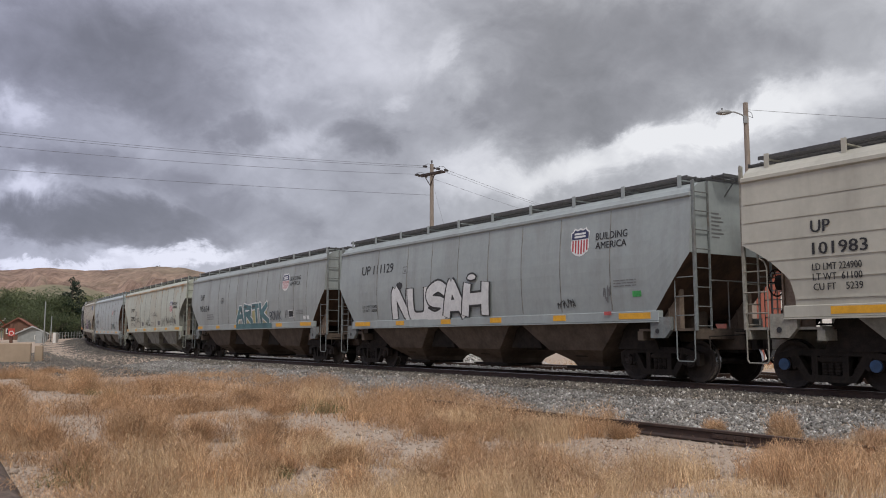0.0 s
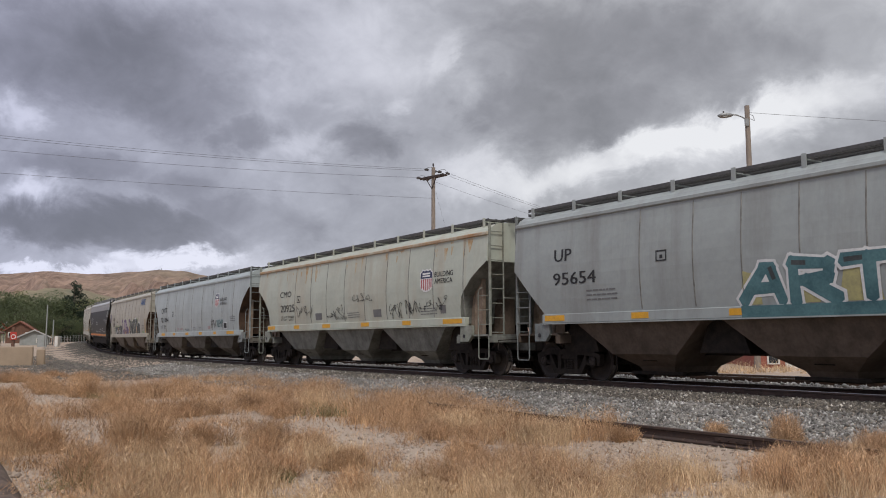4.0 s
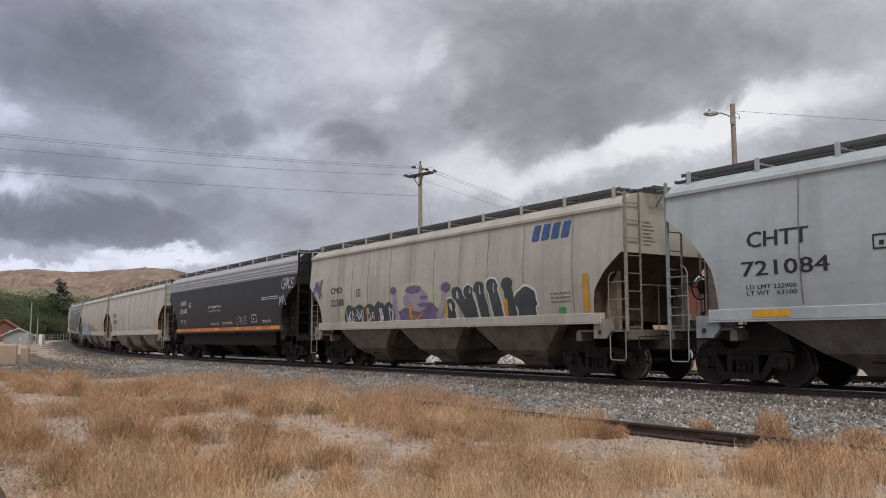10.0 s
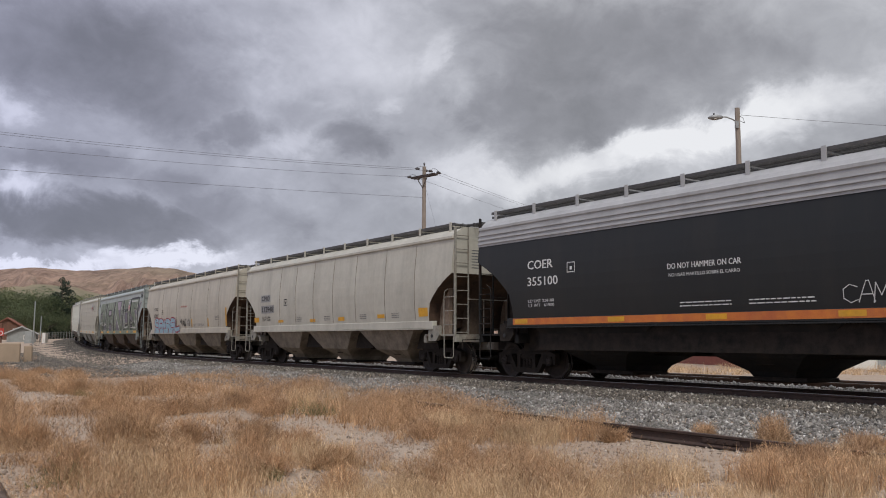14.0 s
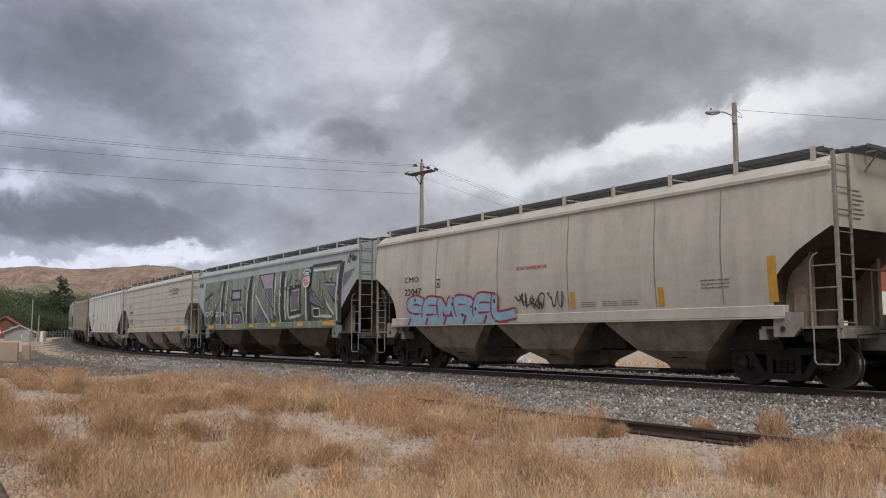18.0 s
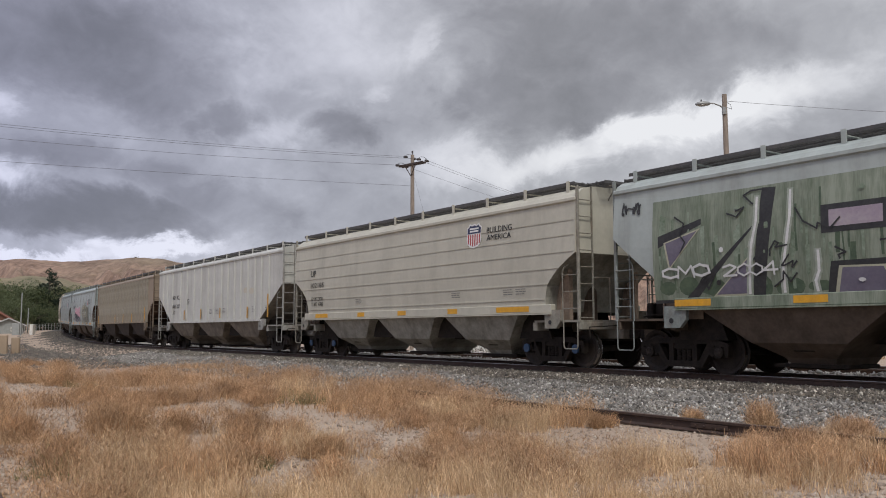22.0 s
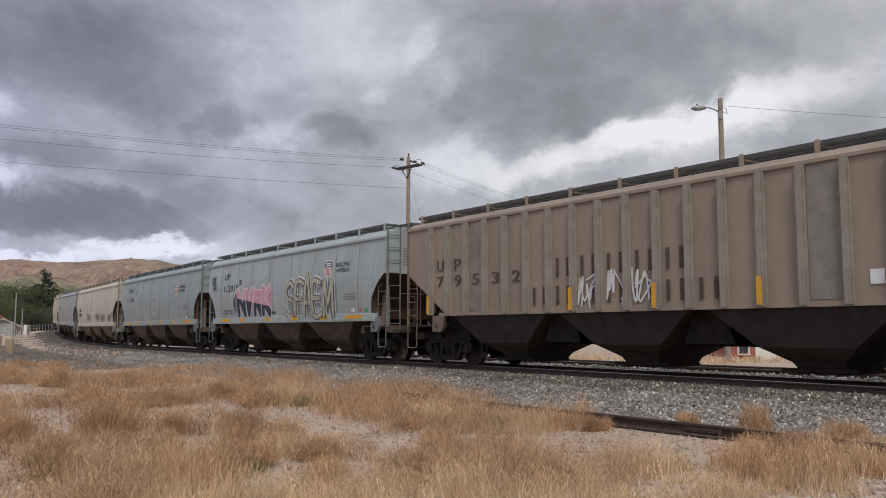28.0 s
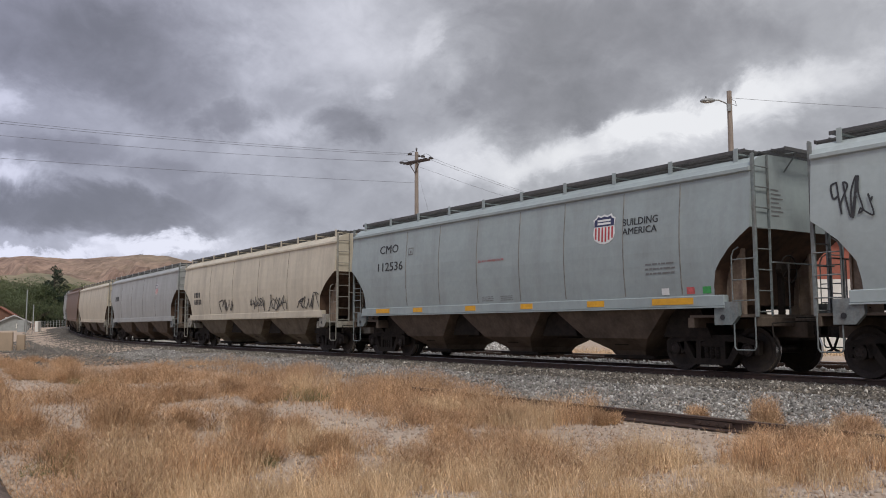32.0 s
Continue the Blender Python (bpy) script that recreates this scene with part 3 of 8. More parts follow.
def shell(form):
    """The body: side sheets that swell a little, a rounded roof, cut-away ends with sloping sheets."""
    bm = bmesh.new()
    at, up = ([0, 0.25, 0.55, 0.8, 0.91, 0.975, 1.0], [1, 0.89, 0.74, 0.56, 0.46, 0.26, 0.0]) if form.bite else ([0, 0.2, 0.4, 0.6, 0.8, 0.93, 1.0], [1, 0.8, 0.6, 0.4, 0.2, 0.07, 0.0])
    xs = [-form.half + form.cut * q for q in at]
    mid = np.linspace(-form.half + form.cut, form.half - form.cut, 12)[1:-1]
    xs = xs + list(mid) + [-x for x in xs[::-1]]
    rings = []
    for x in xs:
        inb = form.half - abs(x)
        rise = np.interp(inb / form.cut, at, up)
        zb = form.sill + 0.02 + (form.cut_z - form.sill) * float(rise)
        half = []
        for i in range(10):
            z = zb + (form.eave - zb) * i / 9
            half.append((form.side(z), z))
        half += [(form.wide - 0.02, form.eave + 0.06), (form.wide - 0.10, form.eave + 0.17), (form.wide - 0.27, form.roof - 0.06), (form.wide - 0.55, form.roof), (0.3, form.roof + 0.02), (0, form.roof + 0.025)]
        loop = [(-y, z) for y, z in half] + [(y, z) for y, z in half[-2::-1]]
        rings.append([bm.verts.new((x, y, z)) for y, z in loop])
    n = len(rings[0])
    for a, b in zip(rings[:-1], rings[1:]):
        for i in range(n):
            bm.faces.new((a[i], a[(i + 1) % n], b[(i + 1) % n], b[i]))
    bm.faces.new(rings[0])
    bm.faces.new(rings[-1][::-1])
    bmesh.ops.recalc_face_normals(bm, faces=bm.faces)
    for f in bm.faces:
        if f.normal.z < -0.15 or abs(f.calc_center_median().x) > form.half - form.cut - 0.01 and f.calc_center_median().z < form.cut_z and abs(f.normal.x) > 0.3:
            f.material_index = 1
    return bm


def hopper(x0, x1, form, low=0.24):
    """A bay under the sill: sloping sheets down to a narrow outlet, with a rounded lip at the foot."""
    bm = bmesh.new()
    c, w, n = (x0 + x1) / 2, form.wide - 0.05, 0.40
    rings = []
    for (hx, hy, z) in (((x1 - x0) / 2 - 0.24, w, form.sill + 0.05), ((x1 - x0) / 2 - 0.26, w, form.sill - 0.05), (n + 0.56, 1.22, low + 0.42), (n + 0.12, 0.80, low + 0.14), (n + 0.05, 0.70, low)):
        rings.append([bm.verts.new((c + sx * hx, sy * hy, z)) for sx, sy in ((-1, -1), (1, -1), (1, 1), (-1, 1))])
    for a, b in zip(rings[:-1], rings[1:]):
        for i in range(4):
            bm.faces.new((a[i], a[(i + 1) % 4], b[(i + 1) % 4], b[i]))
    bm.faces.new(rings[-1][::-1])
    bm.faces.new(rings[0])
    bmesh.ops.recalc_face_normals(bm, faces=bm.faces)
    return bm


CACHE = {}


def piece(name, key, make, material, parent, m=None, label=""):
    """A part whose mesh is built once for each key and paint and then shared."""
    k = (name, key, material.name)
    if k not in CACHE:
        bm = make()
        me = bpy.data.meshes.new(name)
        bm.to_mesh(me)
        bm.free()
        for mt in (material,) if not isinstance(material, (list, tuple)) else material:
            me.materials.append(mt)
        CACHE[k] = me
    ob = new(name, CACHE[k])
    ob.parent = parent
    if m is not None:
        ob.matrix_basis = m
    if label:
        ob["label"] = label
    return ob


# ---- trucks ----
def side_frame():
    """A cast side frame: top chord, jaws over the bearings, a dropped bottom chord, columns and springs between."""
    bm = bmesh.new()
    for o in ([(-1.12, 0.54), (-0.62, 0.62), (0.62, 0.62), (1.12, 0.54), (1.12, 0.64), (0.68, 0.75), (-0.68, 0.75), (-1.12, 0.64)],
              [(-0.40, 0.14), (0.40, 0.14), (0.46, 0.27), (-0.46, 0.27)]):
        prism(bm, o, -0.08, 0.08)
    for sx in (-1, 1):
        for o in ([(0.66, 0.68), (0.82, 0.62), (0.48, 0.14), (0.34, 0.16)], [(0.24, 0.25), (0.36, 0.25), (0.36, 0.64), (0.24, 0.64)],
                  [(1.02, 0.62), (1.14, 0.60), (1.12, 0.36), (1.04, 0.36)], [(0.66, 0.62), (0.78, 0.60), (0.75, 0.36), (0.68, 0.38)]):
            q = [(sx * x, z) for x, z in o]
            prism(bm, q if sx > 0 else q[::-1], -0.075, 0.075)
        lathe(bm, [(0.13, -0.10), (0.13, 0.07)], 12, pose(sx * 0.89, 0, 0.457))
    for x in (-0.13, 0.0, 0.13):
        lathe(bm, [(0.055, -0.19), (0.07, -0.17), (0.055, -0.15), (0.07, -0.12), (0.055, -0.09), (0.07, -0.06), (0.055, -0.03), (0.07, 0.0), (0.055, 0.03), (0.07, 0.05)], 8,
              pose(x, 0, 0.46, 90))
    box(bm, -0.24, 0.24, -0.06, 0.06, 0.52, 0.60)
    bmesh.ops.recalc_face_normals(bm, faces=bm.faces)
    return bm


def wheelset():
    """Two flanged wheels on an axle, with bearing caps and their bolts."""
    bm = bmesh.new()
    for s in (-1, 1):
        prof = [(0.10, 0.09), (0.13, 0.05), (0.34, 0.04), (0.385, 0.065), (0.452, 0.07), (0.458, -0.02), (0.485, -0.035), (0.485, -0.06), (0.40, -0.065), (0.36, -0.03), (0.12, -0.03), (0.10, -0.06)]
        lathe(bm, [(r, s * (0.75 + y)) for r, y in prof], 28)
        lathe(bm, [(0.09, s * 0.80), (0.10, s * 1.09), (0.07, s * 1.11)], 14)
        for k in range(3):
            a = 2.1 * k
            lathe(bm, [(0.017, s * 1.10), (0.017, s * 1.13)], 6, pose(0.055 * math.cos(a), 0, 0.055 * math.sin(a)))
    lathe(bm, [(0.085, -0.72), (0.075, 0.0), (0.085, 0.72)], 12)
    bmesh.ops.recalc_face_normals(bm, faces=bm.faces)
    for f in bm.faces:
        c = f.calc_center_median()
        if math.hypot(c.x, c.z) > 0.44 and abs(f.normal.y) < 0.5:
            f.material_index = 1
    return bm


def bolster():
    bm = bmesh.new()
    box(bm, -0.22, 0.22, -1.05, 1.05, 0.48, 0.66, bevel=0.03)
    box(bm, -0.30, 0.30, -0.35, 0.35, 0.62, 0.86, bevel=0.02)
    for sx in (-1, 1):
        box(bm, sx * 0.42 - 0.05, sx * 0.42 + 0.05, -0.85, 0.85, 0.36, 0.46)
        for y in (-0.75, 0.75):
            box(bm, sx * 0.44 - 0.05, sx * 0.44 + 0.05, y - 0.06, y + 0.06, 0.28, 0.60)
    return bm


def wheel_mesh():
    if "wheelset" not in CACHE:
        bm = wheelset()
        me = bpy.data.meshes.new("wheelset")
        bm.to_mesh(me)
        bm.free()
        me.materials.append(M_WHEEL)
        me.materials.append(M_TREAD)
        CACHE["wheelset"] = me
    return CACHE["wheelset"]


def truck(car, x, cap):
    t = piece("truck", 0, bolster, M_STEEL, car, pose(x, 0, 0), "dark grimy cast steel truck")
    for y in (-1.0, 1.0):
        piece("side_frame", 0, side_frame, M_STEEL, t, pose(0, y, 0))
    sets = []
    for dx in (-0.89, 0.89):
        w = new("wheelset", wheel_mesh())
        w.parent = t
        w.matrix_basis = pose(dx, 0, 0.457)
        sets.append((w, dx))
        if cap:
            for y in (-1.0, 1.0):
                piece("bearing_cap", 0, lambda: _cap(), cap, t, pose(dx, y * 1.115, 0.457))
    return sets


def _cap():
    bm = bmesh.new()
    lathe(bm, [(0.11, -0.03), (0.11, 0.02), (0.05, 0.04)], 14)
    return bm


# ---- fittings ----
def ladder(wide, z0, z1):
    """Two uprights in the plane of x and z."""
    bm = bmesh.new()
    for x in (0.0, wide):
        box(bm, x - 0.013, x + 0.013, -0.02, 0.02, z0, z1)
    return bm


def rung(wide):
    bm = bmesh.new()
    rod(bm, (0, -0.02, 0), (wide, -0.02, 0), 0.013, 5)
    return bm


def hang_ladder(name, key, wide, z0, z1, material, car, m):
    """A ladder with each rung a piece of its own."""
    up = piece(name, key, lambda: ladder(wide, z0, z1), material, car, m)
    z = z0 + 0.08
    while z < z1:
        piece("rung", wide, lambda: rung(wide), material, up, pose(0, 0, z))
        z += 0.40


def walkway(length):
    """A strip of open grating: two edge bars and cross bars."""
    bm = bmesh.new()
    for y in (-0.29, 0.0, 0.29):
        box(bm, -length / 2, length / 2, y - 0.012, y + 0.012, -0.05, 0.02)
    n = int(length / 0.085)
    for i in range(n + 1):
        x = -length / 2 + 0.006 + (length - 0.012) * i / n
        box(bm, x - 0.011, x + 0.011, -0.278, 0.278, -0.03, 0.0)
    return bm


def post():
    bm = bmesh.new()
    box(bm, -0.05, 0.05, -0.012, 0.012, -0.37, 0.045)
    box(bm, -0.05, 0.05, -0.012, 0.10, -0.39, -0.362)
    box(bm, -0.03, 0.03, 0.014, 0.55, -0.075, -0.05)
    return bm


def bracket():
    """A bent bar that holds the end walkway."""
    bm = bmesh.new()
    pipe(bm, [(-0.02, 0, -0.42), (0.26, 0, -0.10), (0.26, 0, -0.05), (-0.02, 0, -0.05)], 0.016, 5)
    return bm


def platform():
    """The end sill: a deck on cross members with the pocket of the coupler under it."""
    bm = bmesh.new()
    box(bm, -1.55, 0.04, -1.5, 1.5, 1.10, 1.15)
    box(bm, -0.06, 0.05, -1.5, 1.5, 0.92, 1.10, bevel=0.01)
    box(bm, -1.6, -1.45, -1.5, 1.5, 0.90, 1.10)
    box(bm, -1.5, 0.3, -0.33, 0.33, 0.70, 1.08, bevel=0.02)
    return bm


def pad():
    """A jacking pad with a round hole."""
    bm = bmesh.new()
    outer = [(-0.28, 0.95), (0.12, 0.95), (0.28, 1.12), (0.28, 1.40), (-0.28, 1.40)]
    prism(bm, outer, -0.05, 0.05)
    lathe(bm, [(0.075, -0.052), (0.075, -0.056), (0.05, -0.057)], 12, pose(-0.08, 0, 1.10))
    return bm


def pad_hole():
    bm = bmesh.new()
    lathe(bm, [(0.055, -0.058), (0.055, -0.064)], 12, pose(-0.08, 0, 1.10))
    return bm


def coupler():
    bm = bmesh.new()
    box(bm, 0, 0.42, -0.10, 0.10, 0.76, 0.95, bevel=0.02)
    prism(bm, [(0.40, 0.70), (0.66, 0.72), (0.68, 0.98), (0.40, 1.0)], -0.20, 0.17)
    box(bm, 0.5, 0.72, -0.20, -0.06, 0.72, 0.98, bevel=0.03)
    pipe(bm, [(0.35, 0.25, 0.8), (0.45, 0.28, 0.5), (0.62, 0.26, 0.42)], 0.025, 6)
    pipe(bm, [(0.3, -1.42, 0.98), (0.3, -0.35, 1.02), (0.5, -0.12, 1.0)], 0.014, 5)
    pipe(bm, [(0.3, -1.42, 0.98), (0.34, -1.45, 0.72)], 0.014, 5)
    return bm


def brake_wheel():
    bm = bmesh.new()
    n, r = 22, 0.27
    ring = [(0, r * math.cos(6.2832 * i / n), r * math.sin(6.2832 * i / n)) for i in range(n + 1)]
    pipe(bm, ring, 0.016, 5)
    for k in range(5):
        a = 6.2832 * k / 5
        rod(bm, (-0.03, 0.03 * math.cos(a), 0.03 * math.sin(a)), (0, r * math.cos(a), r * math.sin(a)), 0.011, 5)
    lathe(bm, [(0.05, -0.22), (0.16, -0.2), (0.16, -0.06), (0.05, 0.0)], 10, pose(0, 0, 0, 0, 0, -90))
    box(bm, -0.24, -0.14, -0.05, 0.05, -0.95, 0.1)
    return bm


def brake_gear():
    bm = bmesh.new()
    lathe(bm, [(0.06, -0.42), (0.16, -0.4), (0.17, 0.05), (0.12, 0.10), (0.05, 0.3)], 12, pose(0, 0, 1.36))
    box(bm, -0.34, -0.16, -0.5, -0.15, 1.15, 1.5, bevel=0.03)
    box(bm, -0.44, -0.30, -0.2, 0.2, 1.15, 1.40, bevel=0.03)
    pipe(bm, [(-0.4, -0.5, 1.2), (0.0, -0.62, 1.24), (0.4, -0.45, 1.2), (0.7, 0.2, 1.2)], 0.02, 5)
    return bm


def bulkhead():
    """The upright tube behind the cut-away end."""
    bm = bmesh.new()
    lathe(bm, [(0.36, 0.0), (0.36, 1.05)], 14, pose(-1.35, 0, 1.14, 90))
    return bm


def shear_plate(form):
    """The upright plate under the sloping end sheet, with a stiffener at its free edge."""
    bm = bmesh.new()
    x0, x1 = -form.cut - 0.12, -0.56 * form.cut
    box(bm, x0, x1, -0.012, 0.012, 1.13, form.cut_z - 0.12)
    box(bm, x1 - 0.01, x1 + 0.03, -0.06, 0.06, 1.13, form.cut_z - 0.12)
    box(bm, (x0 + x1) / 2 - 0.015, (x0 + x1) / 2 + 0.015, -0.045, 0.045, 1.13, form.cut_z - 0.3)
    return bm


def side_stile():
    """A bent bar beside the corner post that carries the side rungs."""
    bm = bmesh.new()
    pipe(bm, [(-0.52, 0, 1.10), (-0.52, 0, 2.28), (-0.47, 0.0, 2.40), (-0.40, 0.06, 2.46)], 0.014, 6)
    return bm


def stirrup():
    """A hanging step bent from one bar."""
    bm = bmesh.new()
    pipe(bm, [(-0.50, 0, 1.10), (-0.50, 0, 0.53), (-0.46, 0, 0.47), (-0.07, 0, 0.47), (-0.03, 0, 0.53), (-0.03, 0, 1.10)], 0.015, 6)
    return bm


def seam(form):
    """The dark line of a weld: a thin strip that follows the swell of the side."""
    bm = bmesh.new()
    zs = np.linspace(form.sill + 0.24, form.eave - 0.06, 8)
    rows = [[bm.verts.new((x, -form.side(z) - y, z)) for x, y in ((-0.02, -0.004), (-0.008, 0.010), (0.008, 0.010), (0.02, -0.004))] for z in zs]
    for a, b in zip(rows[:-1], rows[1:]):
        for i in range(3):
            bm.faces.new((a[i], a[i + 1], b[i + 1], b[i]))
    return bm


def strip_on(form, x0, x1, z0, z1, out, rows=1):
    """A thin plate on the near side, with edges."""
    bm = bmesh.new()
    zs = np.linspace(z0, z1, rows + 1)
    for za, zb in zip(zs[:-1], zs[1:]):
        ya, yb = form.side(za), form.side(zb)
        vs = [bm.verts.new((x, -y - o, z)) for x in (x0, x1) for y, z in ((ya, za), (yb, zb)) for o in (-0.01, out)]
        for q in ((0, 1, 3, 2), (4, 6, 7, 5), (0, 4, 5, 1), (2, 3, 7, 6), (0, 2, 6, 4), (1, 5, 7, 3)):
            bm.faces.new([vs[i] for i in q])
    bmesh.ops.remove_doubles(bm, verts=bm.verts, dist=0.0005)
    bmesh.ops.recalc_face_normals(bm, faces=bm.faces)
    return bm
# ---- lettering, emblems and spray paint on the sides ----
def lay(form, bm, lift=0.007, far=False):
    """Wraps a flat drawing in x and z (y is a small height) onto the near side."""
    lo, hi = min(v.co.z for v in bm.verts), max(v.co.z for v in bm.verts)
    z = math.ceil(lo / 0.25) * 0.25
    while z < hi:
        bmesh.ops.bisect_plane(bm, geom=list(bm.verts) + list(bm.edges) + list(bm.faces), plane_co=(0, 0, z), plane_no=(0, 0, 1))
        z += 0.25
    for v in bm.verts:
        v.co.y = -form.side(v.co.z) - lift - form.proud - v.co.y
    return bm


def poly(bm, pts, h=0.0):
    bm.faces.new([bm.verts.new((x, h, z)) for x, z in pts])


def words(text, x0, z0, x1, z1):
    """Letters in the built-in font, fitted to a box."""
    cu = bpy.data.curves.new("lettering", "FONT")
    cu.body, cu.size, cu.resolution_u, cu.align_x, cu.offset = text, 1.0, 2, "LEFT", 0.0
    ob = bpy.data.objects.new("lettering", cu)
    me = bpy.data.meshes.new_from_object(ob)
    bm = bmesh.new()
    bm.from_mesh(me)
    bpy.data.objects.remove(ob)
    bpy.data.curves.remove(cu)
    bpy.data.meshes.remove(me)
    bmesh.ops.remove_doubles(bm, verts=bm.verts, dist=0.0001)
    bmesh.ops.triangulate(bm, faces=bm.faces)
    xs, ys = [v.co.x for v in bm.verts], [v.co.y for v in bm.verts]
    a, b, c, d = min(xs), max(xs), min(ys), max(ys)
    for v in bm.verts:
        v.co = (x0 + (v.co.x - a) / (b - a) * (x1 - x0), 0, z0 + (v.co.y - c) / (d - c) * (z1 - z0))
    return bm


def loose(bm):
    """The separate letters of a drawing, each as a drawing of its own."""
    left, out = set(bm.faces), []
    while left:
        todo, got = [left.pop()], []
        while todo:
            f = todo.pop()
            got.append(f)
            for e in f.edges:
                for g in e.link_faces:
                    if g in left:
                        left.discard(g)
                        todo.append(g)
        one, at = bmesh.new(), {}
        for f in got:
            for v in f.verts:
                if v not in at:
                    at[v] = one.verts.new(v.co)
            one.faces.new([at[v] for v in f.verts])
        out.append(one)
    bm.free()
    return out


def bold(bm, by):
    """A heavier stroke: the drawing laid over itself a little to the side."""
    two = bmesh.ops.duplicate(bm, geom=list(bm.verts) + list(bm.edges) + list(bm.faces))["geom"]
    bmesh.ops.translate(bm, verts=[v for v in two if isinstance(v, bmesh.types.BMVert)], vec=(by, 0.0008, 0))
    return bm


def text_on(car, form, text, x0, z0, x1, z1, material=None, name="lettering"):
    bm = words(text, x0, z0, x1, z1)
    if z1 - z0 < 0.17:
        return part(name, lay(form, bold(bm, 0.05 * (z1 - z0))), material or M_BLACK, car)
    for one in loose(bm):
        ob = part("letter", lay(form, bold(one, 0.065 * (z1 - z0))), material or M_BLACK, car)
    return ob


def bars_on(car, form, n, x0, z0, x1, z1, material=None, rows=1, name="marking"):
    """Plain bars in place of letters."""
    w, h = (x1 - x0) / n, (z1 - z0) / rows
    if name == "marking":
        for i in range(n):
            bm = bmesh.new()
            a, b = x0 + w * (i + 0.12), x0 + w * (i + 0.82)
            poly(bm, [(a, z0), (b, z0), (b, z1), (a, z1)])
            ob = part(name, lay(form, bm), material or M_BLACK, car)
        return ob
    rs = random.Random(int(abs(x0) * 100) + n)
    bm = bmesh.new()
    for j in range(rows):
        a = x0
        while a < x1 - 0.03:
            b = min(a + rs.uniform(0.06, 0.2), x1)
            poly(bm, [(a, z0 + h * (j + 0.3)), (b, z0 + h * (j + 0.3)), (b, z0 + h * (j + 0.62)), (a, z0 + h * (j + 0.62))])
            a = b + 0.025
    return part(name, lay(form, bm), material or M_BLACK, car)


def shape_on(car, form, pts, material, lift, name="sprayed_patch"):
    """A sprayed patch with straight edges."""
    bm = bmesh.new()
    poly(bm, pts)
    bmesh.ops.triangulate(bm, faces=bm.faces)
    return part(name, lay(form, bm, lift), material, car)


def line_on(car, form, pts, material, w, lift, name="sprayed_line"):
    bm = bmesh.new()
    brush(bm, pts, w, 0.0, 0.8)
    return part(name, lay(form, bm, lift), material, car)


def frame_on(car, form, x0, z0, x1, z1, material=None, w=0.03):
    """A square plate mark: a frame with a small bar in it."""
    bm = bmesh.new()
    for a, b, c, d in ((x0, x1, z0, z0 + w), (x0, x1, z1 - w, z1), (x0, x0 + w, z0 + w, z1 - w), (x1 - w, x1, z0 + w, z1 - w)):
        poly(bm, [(a, c), (b, c), (b, d), (a, d)])
    cx, cz = (x0 + x1) / 2, (z0 + z1) / 2
    poly(bm, [(cx - 0.04, cz - 0.06), (cx + 0.04, cz - 0.06), (cx + 0.04, cz + 0.02), (cx - 0.04, cz + 0.02)])
    return part("plate_mark", lay(form, bm), material or M_BLACK, car)


def twin_on(car, form, x0, z0, x1, z1, material, w=0.095):
    """Two plain upright bars in place of a painted letter."""
    for a in (x0, x1 - w):
        bm = bmesh.new()
        poly(bm, [(a, z0), (a + w, z0), (a + w, z1), (a, z1)])
        ob = part("marking", lay(form, bm), material, car)
    return ob


def block_on(car, form, x0, z0, x1, z1, material, name, lift=0.006):
    bm = bmesh.new()
    poly(bm, [(x0, z0), (x1, z0), (x1, z1), (x0, z1)])
    return part(name, lay(form, bm, lift), material, car)


def emblem(car, form, x0, z0, x1, z1):
    """A shield in plain colours: white ground, dark upper field, red stripes below."""
    def shield(g, top=1.0):
        o = [(0.5, 0.0), (0.28, 0.05), (0.10, 0.16), (0.03, 0.34), (0.06, 0.60), (0.02, 0.84), (0.14, 0.90), (0.20, 1.0), (0.36, 0.94), (0.5, 0.99)]
        o = o + [(1 - x, z) for x, z in o[-2:0:-1]]
        return [(x0 + (x1 - x0) * (0.5 + (x - 0.5) * g), z0 + (z1 - z0) * (0.5 + (z - 0.5) * g)) for x, z in o[::-1]]

    bm = bmesh.new()
    poly(bm, shield(1.06))
    base = part("emblem", lay(form, bm, 0.006), M_WHITE, car, "shield emblem in navy, white and red")
    X, Z = lambda u: x0 + (x1 - x0) * u, lambda u: z0 + (z1 - z0) * u
    bm = bmesh.new()
    poly(bm, [(X(0.05), Z(0.60)), (X(0.95), Z(0.60)), (X(0.95), Z(0.83)), (X(0.84), Z(0.88)), (X(0.79), Z(0.96)), (X(0.64), Z(0.91)), (X(0.5), Z(0.95)), (X(0.36), Z(0.91)),
              (X(0.21), Z(0.96)), (X(0.16), Z(0.88)), (X(0.05), Z(0.83))])
    part("emblem_field", lay(form, bm, 0.010), M_NAVY, base)
    bm = bmesh.new()
    for i in range(6):
        a = 0.09 + i * 0.15
        lo = 0.05 + 0.26 * abs((a + 0.04) - 0.5) ** 1.5 * 2
        poly(bm, [(X(a), Z(lo)), (X(a + 0.075), Z(lo)), (X(a + 0.075), Z(0.57)), (X(a), Z(0.57))])
    part("emblem_stripes", lay(form, bm, 0.010), M_RED, base)
    bm = bmesh.new()
    for z in (0.77, 0.66):
        poly(bm, [(X(0.2), Z(z)), (X(0.8), Z(z)), (X(0.8), Z(z + 0.07)), (X(0.2), Z(z + 0.07))])
    part("emblem_bar", lay(form, bm, 0.013), M_WHITE, base)
    return base


